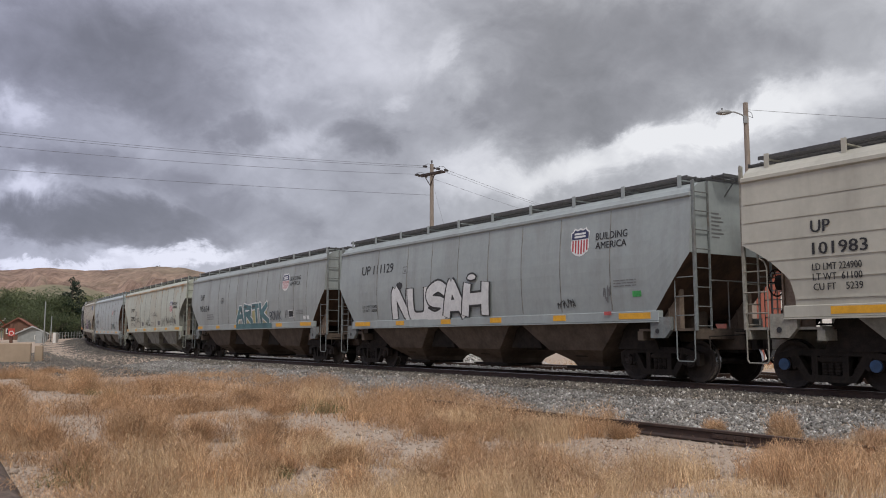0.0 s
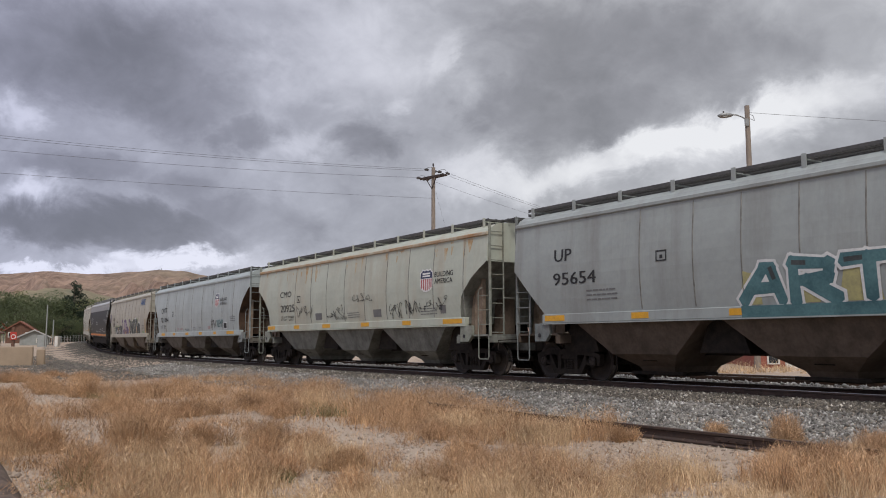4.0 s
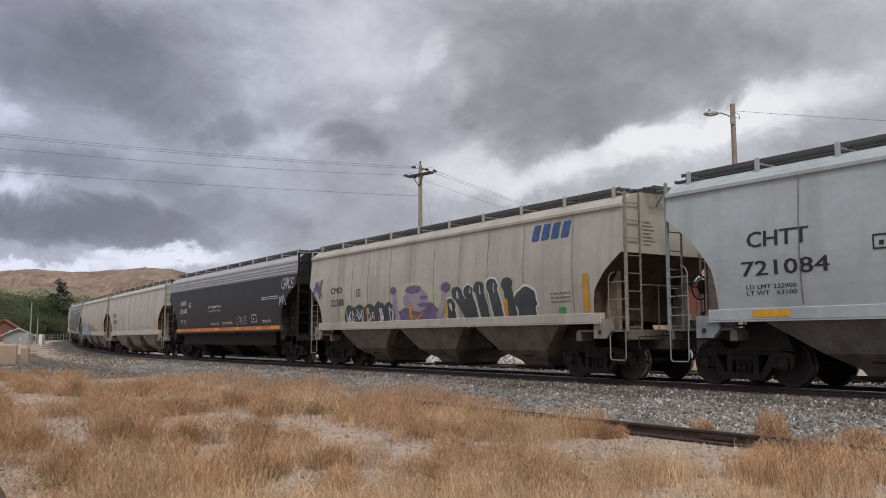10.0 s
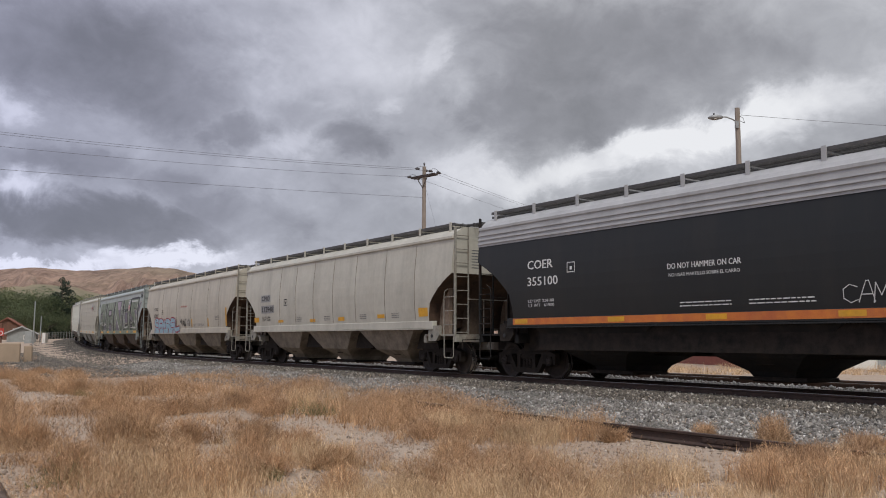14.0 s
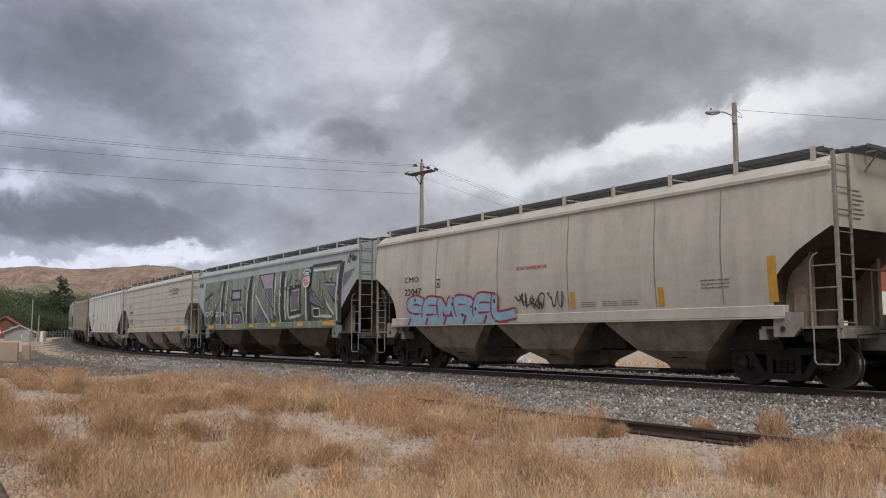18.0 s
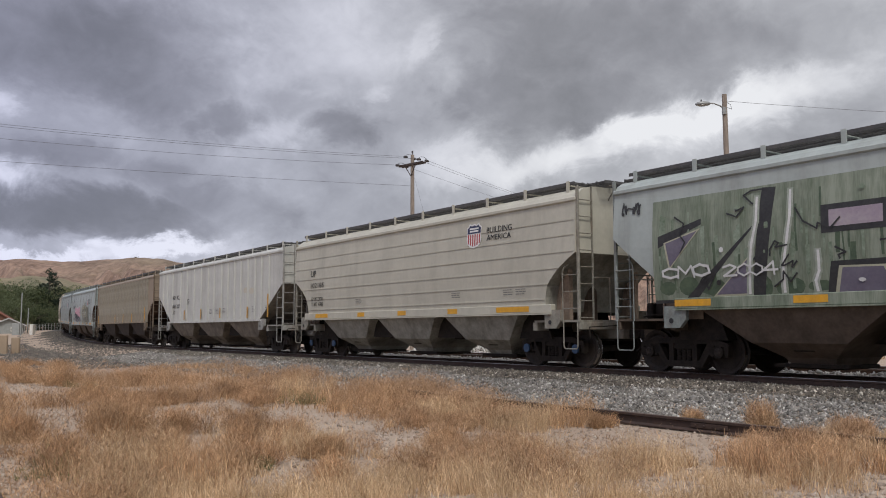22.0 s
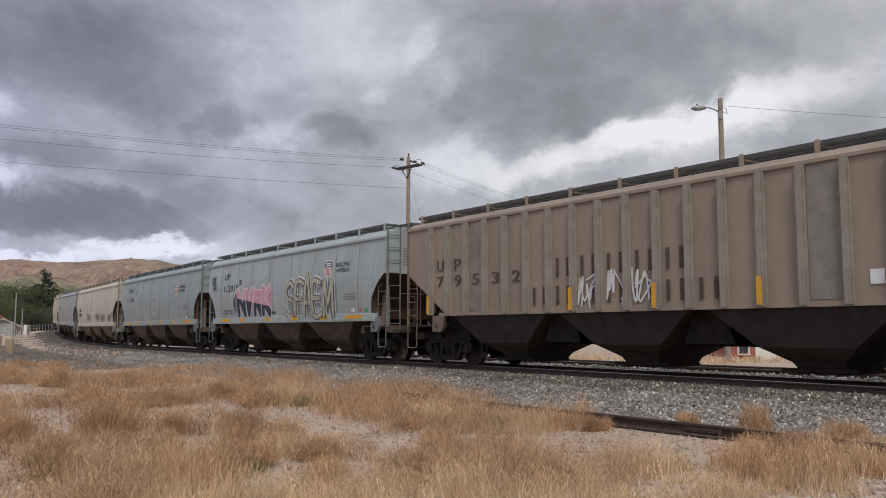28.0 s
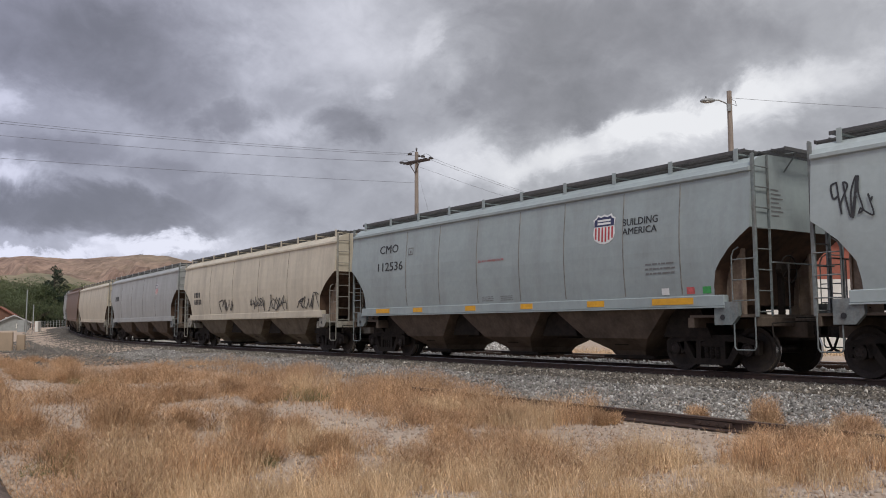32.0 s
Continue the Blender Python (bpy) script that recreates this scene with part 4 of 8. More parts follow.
# strokes of capital letters in a box of 1 by 1
GLYPH = {
    "A": "0,0 .42,1 .6,1 1,0;.2,.36 .8,.36", "B": "0,0 0,1 .8,.9 .75,.6 .1,.5 .9,.42 .85,.05 0,0", "C": "1,.85 .5,1 .05,.75 .05,.25 .5,0 1,.15",
    "E": "1,.95 .1,1 0,0 1,.05;.05,.52 .75,.5", "H": "0,0 .05,1;1,0 .95,1;0,.5 1,.52", "I": ".5,0 .5,1", "K": "0,0 .05,1;1,1 .1,.5 1,0",
    "L": ".1,1 0,0 1,.08", "M": "0,0 .12,1 .5,.35 .88,1 1,0", "N": "0,0 .05,1 .95,0 1,1", "O": ".5,0 .05,.2 0,.75 .45,1 .95,.8 1,.25 .5,0",
    "P": ".05,0 .05,1 .9,.9 .85,.5 .1,.42", "R": ".05,0 .05,1 .9,.9 .85,.55 .1,.48;.35,.48 1,0", "S": "1,.85 .55,1 .08,.8 .2,.55 .85,.45 .95,.15 .45,0 0,.12",
    "T": "0,.95 1,1;.5,.95 .5,0", "U": "0,1 .05,.15 .5,0 .92,.15 1,1", "V": "0,1 .45,0 1,1", "W": "0,1 .2,0 .5,.6 .8,0 1,1", "Y": "0,1 .5,.5 1,1;.5,.5 .45,0",
    "Z": "0,.95 1,1 .02,.04 1,0", "F": "0,0 .05,1 1,.95;.05,.52 .7,.52", "D": "0,0 .05,1 .7,.9 1,.5 .7,.08 0,0", "2": "0,.8 .5,1 .95,.75 .05,0 1,.02",
    "4": ".75,0 .7,1 0,.35 1,.35", "0": ".5,0 .05,.3 .05,.7 .5,1 .95,.7 .95,.3 .5,0",
}


def strokes(letter):
    return [[tuple(float(q) for q in p.split(",")) for p in s.split()] for s in GLYPH[letter].split(";")]


def brush(bm, pts, w, h0, taper=1.0, flick=0.0, cap=0.6):
    """A painted line: overlapping quads with squared ends; each lies a hair over the last."""
    h = h0
    for k, (a, b) in enumerate(zip(pts[:-1], pts[1:])):
        a, b = Vector(a), Vector(b)
        d = b - a
        if d.length < 1e-4:
            continue
        d.normalize()
        n = Vector((-d.y, d.x))
        w0 = w
        p = [a - d * w0 * cap - n * w0, b + d * w0 * cap - n * w0 * taper, b + d * w0 * (cap + flick) + n * w0 * taper * 0.2, b + d * w0 * cap + n * w0 * taper, a - d * w0 * cap + n * w0,
             a - d * w0 * (cap + flick) - n * w0 * 0.3]
        poly(bm, [(q.x, q.y) for q in p], h)
        h += 0.0002
    return h


def rounded(pts):
    """A smooth line through the corners of a stroke."""
    c = [Vector(p) for p in (pts[0], *pts, pts[-1])]
    out = []
    for p, q, r, s in zip(c[:-3], c[1:-2], c[2:-1], c[3:]):
        for u in (0.0, 0.25, 0.5, 0.75):
            v = 0.5 * (2 * q + (r - p) * u + (2 * p - 5 * q + 4 * r - s) * u * u + (3 * q - p - 3 * r + s) * u ** 3)
            out.append((v.x, v.y))
    return out + [tuple(pts[-1])]


def piece_on(car, form, text, x0, z0, x1, z1, fill, line, seed=1, w=0.16, edge=0.05, shade=None, lean=0.12, lift=0.008, below=None, core=None, fat=1.09, bend=False):
    """Sprayed block letters, each with an outline layer, a fill layer and accents."""
    rs = random.Random(seed)
    n = len(text)
    cell = (x1 - x0) / n
    at = lift
    for i, ch in enumerate(text):
        back, front, glint, mid = bmesh.new(), bmesh.new(), bmesh.new(), bmesh.new()
        hb = hf = hg = 0.0
        sx, tilt = cell * fat * rs.uniform(0.94, 1.06), rs.uniform(-lean, lean)
        px, pz = x0 + cell * (i - 0.05) + rs.uniform(-0.03, 0.03) * cell, z0 + rs.uniform(0, 0.06) * (z1 - z0)
        hz = (z1 - z0) * rs.uniform(0.86, 1.0)
        ww = w * cell
        for s in strokes(ch):
            pts = [(px + ww + u * (sx - 2 * ww) + tilt * v * cell, pz + ww + v * (hz - 2 * ww)) for u, v in s]
            bulge, flick, cap = rs.uniform(0.7, 1.25), 0.55, 0.6
            if bend:
                pts, bulge, flick, cap = rounded(pts), 1.0, 0.0, 0.22
            hb = brush(back, pts, ww + edge, hb, bulge, flick, cap)
            hf = brush(front, pts, ww, hf, bulge, flick, cap)
            brush(mid, pts, ww * 0.13, 0.0, bulge)
            k = rs.randrange(len(pts) - 1)
            if not glint.faces:
                hg = brush(glint, [pts[k], ((pts[k][0] * 2 + pts[k + 1][0]) / 3, (pts[k][1] * 2 + pts[k + 1][1]) / 3)], ww * 0.35, hg)
        base = part("graffiti_letter", lay(form, back, at), line, car, "sprayed graffiti letter with an outline")
        off = at + hb + 0.0012
        low = front.copy()
        part("letter_fill", lay(form, front, off), fill, base)
        at = off + hf + 0.001
        if below:
            bmesh.ops.bisect_plane(low, geom=list(low.verts) + list(low.edges) + list(low.faces), plane_co=((x0 + x1) / 2, 0, below[1]), plane_no=(0.12, 0, 1), clear_outer=True)
            if low.faces:
                part("letter_shade", lay(form, low, at), below[0], base)
                at += hf + 0.001
        if core:
            part("letter_line", lay(form, mid, at), core, base)
            at += hf + 0.001
        if shade:
            part("letter_accent", lay(form, glint, at), shade, base)
            at += hg + 0.001
    return base


def tag_on(car, form, x0, z0, x1, z1, material, seed, w=0.012, loops=9):
    """A quick scrawl in thin curved lines, letter by letter."""
    rs = random.Random(seed)
    bm, h, last = bmesh.new(), 0.0, None
    cell = (x1 - x0) / loops
    for i in range(loops):
        ctl = []
        for k in range(rs.randint(4, 5)):
            z = rs.choice((rs.uniform(0.0, 0.25), rs.uniform(0.75, 1.0), rs.uniform(0.35, 0.65), rs.uniform(0.0, 1.0)))
            ctl.append(Vector((x0 + cell * (i + rs.uniform(0.0, 0.95)), z0 + (z1 - z0) * z)))
        ctl = ([last] if last is not None else []) + ctl
        last = ctl[-1]
        ctl = [ctl[0]] + ctl + [ctl[-1]]
        pts = []
        for p, q, r, s in zip(ctl[:-3], ctl[1:-2], ctl[2:-1], ctl[3:]):
            for u in (0.0, 0.2, 0.4, 0.6, 0.8):
                v = 0.5 * (2 * q + (r - p) * u + (2 * p - 5 * q + 4 * r - s) * u * u + (3 * q - p - 3 * r + s) * u ** 3)
                pts.append((v.x, v.y))
        h = brush(bm, pts, w * rs.uniform(0.8, 1.15), h, 0.95)
    return part("scrawl", lay(form, bm, 0.009), material, car, "thin sprayed scrawl")


def blob_on(car, form, cx, cz, rx, rz, material, lift, seed=1, name="sprayed_patch", n=18):
    rs = random.Random(seed)
    bm = bmesh.new()
    poly(bm, [(cx + rx * rs.uniform(0.88, 1.08) * math.cos(6.2832 * i / n), cz + rz * rs.uniform(0.88, 1.08) * math.sin(6.2832 * i / n)) for i in range(n)])
    return part(name, lay(form, bm, lift), material, car)


def spray(name, col, col2=None, rough=0.55, scale=5.0):
    return surface(name, col, col2 or tuple(c * 0.6 for c in col), rough=rough, scale=scale, fine=20, bump=0)


S_WHITE, S_BLACK = spray("spray_white", (0.66, 0.66, 0.64), (0.55, 0.55, 0.54)), spray("spray_black", (0.02, 0.02, 0.022), (0.035, 0.035, 0.035))
S_TEAL = spray("spray_teal", (0.04, 0.105, 0.12), (0.09, 0.195, 0.205), scale=2)
S_PALEBLUE = spray("spray_pale_blue", (0.30, 0.45, 0.52), (0.22, 0.36, 0.44))
S_CRIMSON = spray("spray_crimson", (0.35, 0.03, 0.06), (0.25, 0.03, 0.05))
S_PURPLE = spray("spray_purple", (0.11, 0.07, 0.15), (0.17, 0.12, 0.21), scale=2)
S_PINK = spray("spray_pink", (0.55, 0.20, 0.30), (0.62, 0.38, 0.44), scale=2)
S_CHARCOAL = spray("spray_charcoal", (0.030, 0.034, 0.036), (0.06, 0.07, 0.07), scale=2)
S_LIME = spray("spray_lime", (0.34, 0.42, 0.22), (0.40, 0.42, 0.30), scale=3)
S_LIMEMIST = spray("spray_lime_mist", (0.42, 0.43, 0.31), (0.45, 0.42, 0.35), scale=2)
S_NAVY = spray("spray_navy", (0.02, 0.03, 0.06))
S_OLIVE = spray("spray_olive", (0.40, 0.36, 0.16), (0.30, 0.28, 0.14))
S_MURAL = surface("spray_green", (0.27, 0.30, 0.235), (0.12, 0.15, 0.10), rough=0.55, scale=1.1, fine=9, bump=0, stretch=(5, 1, 0.45), dirt=(0.06, 0.085, 0.05), dirt_amount=0.75, dirt_scale=1.1, dirt_stretch=(1, 1, 0.8))
S_PALEOLIVE = spray("spray_pale_olive", (0.44, 0.43, 0.32), (0.34, 0.34, 0.25), scale=3)
S_MURAL2 = spray("spray_pale_green", (0.26, 0.31, 0.24), (0.10, 0.14, 0.085), scale=2.2)
S_MIST = spray("spray_silver_mist", (0.36, 0.38, 0.34), (0.25, 0.29, 0.22), scale=4)
S_DEEPGREEN = spray("spray_deep_green", (0.045, 0.075, 0.045), (0.09, 0.125, 0.075), scale=3)
S_MAUVE = spray("spray_mauve", (0.115, 0.10, 0.14), (0.16, 0.145, 0.185), scale=2)
S_SKIN = spray("spray_pale_purple", (0.36, 0.31, 0.34), (0.27, 0.21, 0.27), scale=2)
M_BLUEPAINT = spray("blue_marking", (0.05, 0.11, 0.25))
M_TAPE = spray("green_label", (0.06, 0.38, 0.10))
M_PINKTAPE = spray("red_label", (0.62, 0.12, 0.12))
M_CAPBLUE = surface("blue_cap", (0.03, 0.09, 0.20), rough=0.5, scale=8, dirt=SOOT, dirt_amount=0.6)
M_ORANGE = surface("orange_stripe", (0.62, 0.20, 0.03), (0.50, 0.13, 0.03), rough=0.5, scale=4, dirt=(0.25, 0.06, 0.05), dirt_amount=0.7)
M_BRIGHTGREY = surface("roof_grey", (0.42, 0.42, 0.42), rough=0.5, scale=3, vary=0.15, bump=0.02, dirt=SOOT, dirt_amount=0.2)
M_OCHRE = surface("yellow_bar", (0.58, 0.30, 0.03), rough=0.5, scale=5, vary=0.3, bump=0)
# ---- the train, car by car ----
LABEL = {
    "Z": "tan hopper car with raised horizontal ribs and black lettering", "A": "grey hopper car with white sprayed block letters outlined in black",
    "B": "grey hopper car with teal sprayed letters above the sill", "C": "pale hopper car streaked with rust and thin black scrawls",
    "D": "pale blue-grey hopper car with black lettering and grimy, shade-darkened bays", "E": "beige hopper car with dark sprayed letters and a purple figure shape",
    "F": "charcoal hopper car with a grey roof band and orange stripe", "G": "cream hopper car with black lettering on dark patches",
    "H": "beige hopper car with pale blue and crimson sprayed letters", "I": "blue-grey hopper car covered by a green sprayed mural",
    "J": "clean tan hopper car with raised horizontal ribs", "K": "white hopper car with upright side ribs and rust stains",
    "L": "weathered brown hopper car with heavy upright side posts", "M": "grey hopper car with pink, black and olive sprayed letters",
    "N": "grey-green hopper car with dark weld seams", "O": "cream hopper car with black scrawls along its side", "P": "dull grey hopper car far along the train",
    "Q": "cream hopper car far along the train", "R": "rusty brown hopper car at the far bend", "S": "dull grey hopper car at the far bend",
}
# bay colours by car: dirt, with the shade under the body mixed in
GRIME_SHADE = {"C": (0.26, 0.265, 0.235), "J": (0.36, 0.35, 0.30), "Z": (0.30, 0.29, 0.25), "G": (0.30, 0.26, 0.205), "H": (0.30, 0.255, 0.195), "E": (0.22, 0.185, 0.145),
         "K": (0.27, 0.235, 0.19), "D": (0.18, 0.165, 0.14), "F": (0.02, 0.02, 0.02), "L": (0.06, 0.05, 0.045), "O": (0.2, 0.165, 0.12)}
FORMS = {"Z": dict(eave=4.0, roof=4.36, swell=0.05, cut=1.1, cut_z=2.72), "J": dict(eave=4.0, roof=4.36, swell=0.05, cut=1.1, cut_z=2.72), "K": dict(eave=4.04, roof=4.32, swell=0.0, cut=2.3, cut_z=2.75),
         "L": dict(eave=3.98, roof=4.26, swell=0.0, wide=1.50, cut=1.9, cut_z=2.6, sill=1.42), "F": dict(eave=3.99, roof=4.36, cut=1.48, cut_z=3.08), "A": dict(cut=1.16, cut_z=2.70),
         "B": dict(sill=1.42, cut=1.3, cut_z=2.75), "C": dict(sill=1.44, cut=1.32, cut_z=3.15), "D": dict(sill=1.31, cut=1.26, cut_z=3.42), "E": dict(cut=0.95, cut_z=2.86), "M": dict(cut=0.88, cut_z=2.77),
         "N": dict(cut=0.9, cut_z=2.8), "G": dict(cut=1.25, cut_z=2.88), "H": dict(cut=1.25, cut_z=2.88), "O": dict(cut=1.25, cut_z=2.88), "P": dict(cut=1.2, cut_z=2.9),
         "I": dict(sill=1.36, eave=3.95, cut=1.9, cut_z=2.9)}
SEAMS = {
    "A": (-5.2, -3.3, -1.9, -0.5, 0.95, 2.4, 3.9, 5.6), "B": (-3.9, -2.43, -1.25, 0.01, 1.28, 2.43, 3.88, 5.38, 6.62), "C": (-4.46, -2.98, -1.6, -0.13, 1.38, 2.9, 4.3, 5.74, 7.33),
    "D": (-5.6, -3.6, -2.0, -0.3, 1.6, 3.4, 5.0, 6.6), "E": (-5.6, -4.6, -3.5, -2.1, -0.9, 0.4, 1.7, 3.0, 4.5, 6.3), "G": (-4.2, -2.7, -1.1, 0.5, 2.2, 4.2, 6.0),
    "H": (-4.4, -1.5, 1.2, 3.9, 5.6), "M": (-6.2, -4.3, -2.7, -1.0, 1.0, 2.9, 4.6, 6.2), "N": (-4.38, -2.61, -0.79, 1.0, 2.67, 4.57, 6.13), "O": (-4.5, -1.5, 1.5, 4.5), "P": (-5, -2, 1, 4),
}
YELLOW = {
    "A": (5.82, 6.76, 3.6, 4.05, 1.01, 1.51, -1.4, -0.9, -4.0, -3.5, -6.75, -5.7), "B": (6.02, 7.05, 3.52, 4.16, 0.9, 1.5, -1.6, -1.1, -4.2, -3.7, -7.12, -6.4),
    "C": (6.23, 7.22, 3.9, 4.41, 1.11, 1.68, -1.96, -1.3, -4.58, -4.06, -7.3, -6.55), "D": (5.68, 6.73, 3.6, 4.02, 1.08, 1.63, -1.45, -0.88, -4.04, -3.58, -6.64, -5.86),
    "I": (5.84, 6.78, 3.6, 4.12, 1.03, 1.55, -1.38, -0.88, -4.16, -3.5, -6.83, -5.95), "J": (4.62, 5.92, 2.42, 2.88, -0.24, 0.22, -2.75, -2.3, -5.83, -4.9),
    "Z": (-5.78, -4.5, -2.7, -2.2, 2.4, 2.9), "M": (5.29, 6.43, 3.45, 4.06, 1.05, 1.61, -1.39, -0.87, -4.0, -3.5, -6.16, -5.14),
    "N": (5.34, 6.42, 3.4, 3.94, 1.02, 1.48, -1.35, -0.88, -4.0, -3.5, -6.19, -5.38),
}
MOVERS, WHEELS = [], []
M_RUSTEAVE = surface("rusty_eave", (0.44, 0.42, 0.34), (0.36, 0.22, 0.11), rough=0.7, scale=0.9, fine=8, bump=0.02, dirt=(0.28, 0.13, 0.05), dirt_amount=0.8, dirt_scale=1.1, dirt_stretch=(1, 1, 1))
M_SEAM = surface("seam_dirt", (0.09, 0.085, 0.075), (0.24, 0.235, 0.215), rough=0.7, scale=3, bump=0)
M_SEAMTAN = surface("seam_dirt_tan", (0.13, 0.11, 0.085), (0.28, 0.25, 0.20), rough=0.7, scale=3, bump=0)
PAINTS = {}


def build_car(nm, a, b):
    car = tagged(new("hopper_car"), LABEL[nm], "hopper car", group="hopper cars of the train")
    form = Form((b - a) / 2 - 0.62, bite=nm in "CDEFGHMNOJZP", **FORMS.get(nm, {}))
    h = form.half
    name, col, amount = PAINT[nm]
    k = (name, col)
    if k not in PAINTS:
        PAINTS[k] = paint(name, col, dirt=(0.34, 0.19, 0.085) if nm == "C" else (0.10, 0.075, 0.055), amount=amount, dscale=0.7 if nm in "CL" else 1.0)
    mat = PAINTS[k]
    # sheets below the sill: grime plus shade painted into the same tone
    g = GRIME_SHADE.get(nm, (0.135, 0.104, 0.08))
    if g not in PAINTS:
        PAINTS[g] = surface("grimy_shaded_sheet", g, tuple(c * 0.6 for c in g), rough=0.75, scale=2.2, fine=14, bump=0.05, dirt=(0.045, 0.033, 0.025), dirt_amount=0.75, dirt_scale=1.6, spec=0.2)
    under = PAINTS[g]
    if (name, "worn") not in PAINTS:
        PAINTS[(name, "worn")] = surface("worn_" + name, tuple(c * 0.66 for c in col), tuple(c * 0.40 for c in col), rough=0.65, scale=5, fine=24, bump=0.05, dirt=RUST, dirt_amount=0.6, dirt_scale=3, spec=0.3)
    worn = PAINTS[(name, "worn")]
    body = part("body", shell(form), mat, car)
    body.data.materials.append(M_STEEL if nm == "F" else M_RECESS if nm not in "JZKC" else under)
    if nm == "F":
        body.data.materials.append(M_BRIGHTGREY)
        for p in body.data.polygons:
            if p.center.z > form.eave + 0.01 and abs(p.normal.x) < 0.5:
                p.material_index = 2
    # side sill and eave along both sides
    for s in (-1, 1):
        bm = bmesh.new()
        x0, x1 = -h + form.cut - 0.25, h - form.cut + 0.25
        if nm in "KL":
            box(bm, x0, x1, s * (form.wide + 0.03) - 0.03, s * (form.wide + 0.03) + 0.03, form.sill - 0.03, form.sill + 0.06)
        else:
            y0, y1 = sorted((s * (form.wide - 0.1), s * (form.wide + 0.055)))
            box(bm, x0, x1, y0, y1, form.sill - 0.02, form.sill + 0.20, bevel=0.012)
            y0, y1 = sorted((s * (form.wide - 0.1), s * (form.wide + 0.075)))
            box(bm, x0, x1, y0, y1, form.sill - 0.05, form.sill - 0.022)
        part("side_sill", bm, mat if nm != "I" else S_MURAL, car)
        bm = bmesh.new()
        y0, y1 = sorted((s * (form.wide - 0.12), s * (form.wide + 0.045)))
        box(bm, -h - 0.01, h + 0.01, y0, y1, form.eave - 0.03, form.eave + 0.075, bevel=0.02)
        part("eave", bm, M_RUSTEAVE if nm == "C" else M_BRIGHTGREY if nm == "F" else mat, car)
    # the bays and their gates
    w = (h - 1.95) * 2 / 3
    for i in range(3):
        x0 = -h + 1.95 + i * w
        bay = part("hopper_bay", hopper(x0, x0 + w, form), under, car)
        c = x0 + w / 2
        piece("outlet_gate", 0, _gate, M_STEEL, bay, pose(c, 0, 0))
    for i in range(4):
        bm = bmesh.new()
        c = -h + 1.95 + i * w
        prism(bm, [(c - 0.62, 0.70), (c + 0.62, 0.70), (c + 0.34, form.sill + 0.03), (c - 0.34, form.sill + 0.03)], -1.12, 1.12)
        part("cross_ridge", bm, M_STEEL, car)
    bm = bmesh.new()
    box(bm, -h - 0.1, h + 0.1, -0.28, 0.28, 0.64, 1.1)
    part("centre_sill", bm, M_STEEL, car)
    # running boards, posts, hatch
    rail = M_WALK
    zw = form.roof + 0.11
    for s in (-1, 1):
        piece("running_board", round(h, 2), lambda: walkway(2 * h - 0.5), rail, car, pose(0, s * 1.02, zw))
        n = max(9, int(2 * h / 1.5))
        for i in range(n):
            x = -h + 0.45 + (2 * h - 0.9) * i / (n - 1)
            piece("post", round(zw - form.eave, 2), post, mat if nm != "F" else M_BRIGHTGREY, car, pose(x, s * 1.335, zw, 0, 0, 0 if s < 0 else 180))
    bm = bmesh.new()
    box(bm, -h + 0.9, h - 0.9, -0.32, 0.32, form.roof - 0.02, form.roof + 0.12, bevel=0.03)
    part("roof_hatch", bm, mat, car)
    for e in (-1, 1):
        turn = 0 if e > 0 else 180
        piece("end_walk", 0, lambda: walkway(1.7), rail, car, pose(e * (h + 0.02), 0, zw, 0, 0, 90))
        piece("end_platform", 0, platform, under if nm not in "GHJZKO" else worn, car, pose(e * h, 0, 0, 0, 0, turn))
        for y in (-0.42, 0.42):
            piece("bracket", 0, bracket, worn, car, pose(e * h, y, zw, 0, 0, turn))
        piece("coupler", 0, coupler, M_STEEL, car, pose(e * (h - 0.02), 0, 0, 0, 0, turn))
        if nm not in "KL":
            piece("bulkhead", 0, bulkhead, M_BULK, car, pose(e * h, 0, 0, 0, 0, turn))
        for s in (-1, 1):
            # a tall ladder on the end, a short one with a hanging step on the side
            x = e * (h + 0.04)
            hang_ladder("end_ladder", round(zw, 2), 0.46, 1.12, form.roof - 0.02, worn, car, pose(x, s * 1.50, 0, 0, 0, -s * 90))
            up = piece("side_ladder", 0, side_stile, worn, car, pose(e * (h + 0.03), s * 1.53, 0, 0, 0, turn))
            for z in (1.42, 1.82, 2.22):
                piece("rung", 0.52, lambda: rung(0.52), worn, up, pose(-0.52, 0.02, z))
            piece("stirrup", 0, stirrup, worn, car, pose(e * (h + 0.03), s * 1.53, 0, 0, 0, turn))
            piece("corner_post", (round(form.cut_z, 1), form.roof), lambda: _corner(form), worn, car, pose(e * (h + 0.03), s * 1.50, 0))
            if nm not in "KL":
                piece("shear_plate", (form.cut, form.cut_z), lambda: shear_plate(form), M_PLATE if nm != "F" else M_STEEL, car, pose(e * h, s * 1.16, 0, 0, 0, turn))
            p = piece("jacking_pad", 0, pad, worn if nm != "F" else M_STEEL, car, pose(e * (h - form.cut + 0.28), s * 1.52, 0, 0, 0, 0 if s < 0 else 180))
            piece("pad_hole", 0, pad_hole, M_BLACK, p)
        piece("handrail", 0, _handrail, worn, car, pose(e * (h + 0.04), 0, 0))
    if nm in "ZEDBH":
        piece("brake_wheel", 0, brake_wheel, M_STEEL, car, pose(-h + 0.02, -0.55, 2.05, 0, 0, 180))
    if nm in "FKN":
        piece("brake_wheel", 0, brake_wheel, M_STEEL, car, pose(h - 0.02, -0.35, 2.05))
    piece("brake_gear", 0, brake_gear, M_STEEL, car, pose(-h + 0.75, -0.55, 0))
    t = h - 1.40
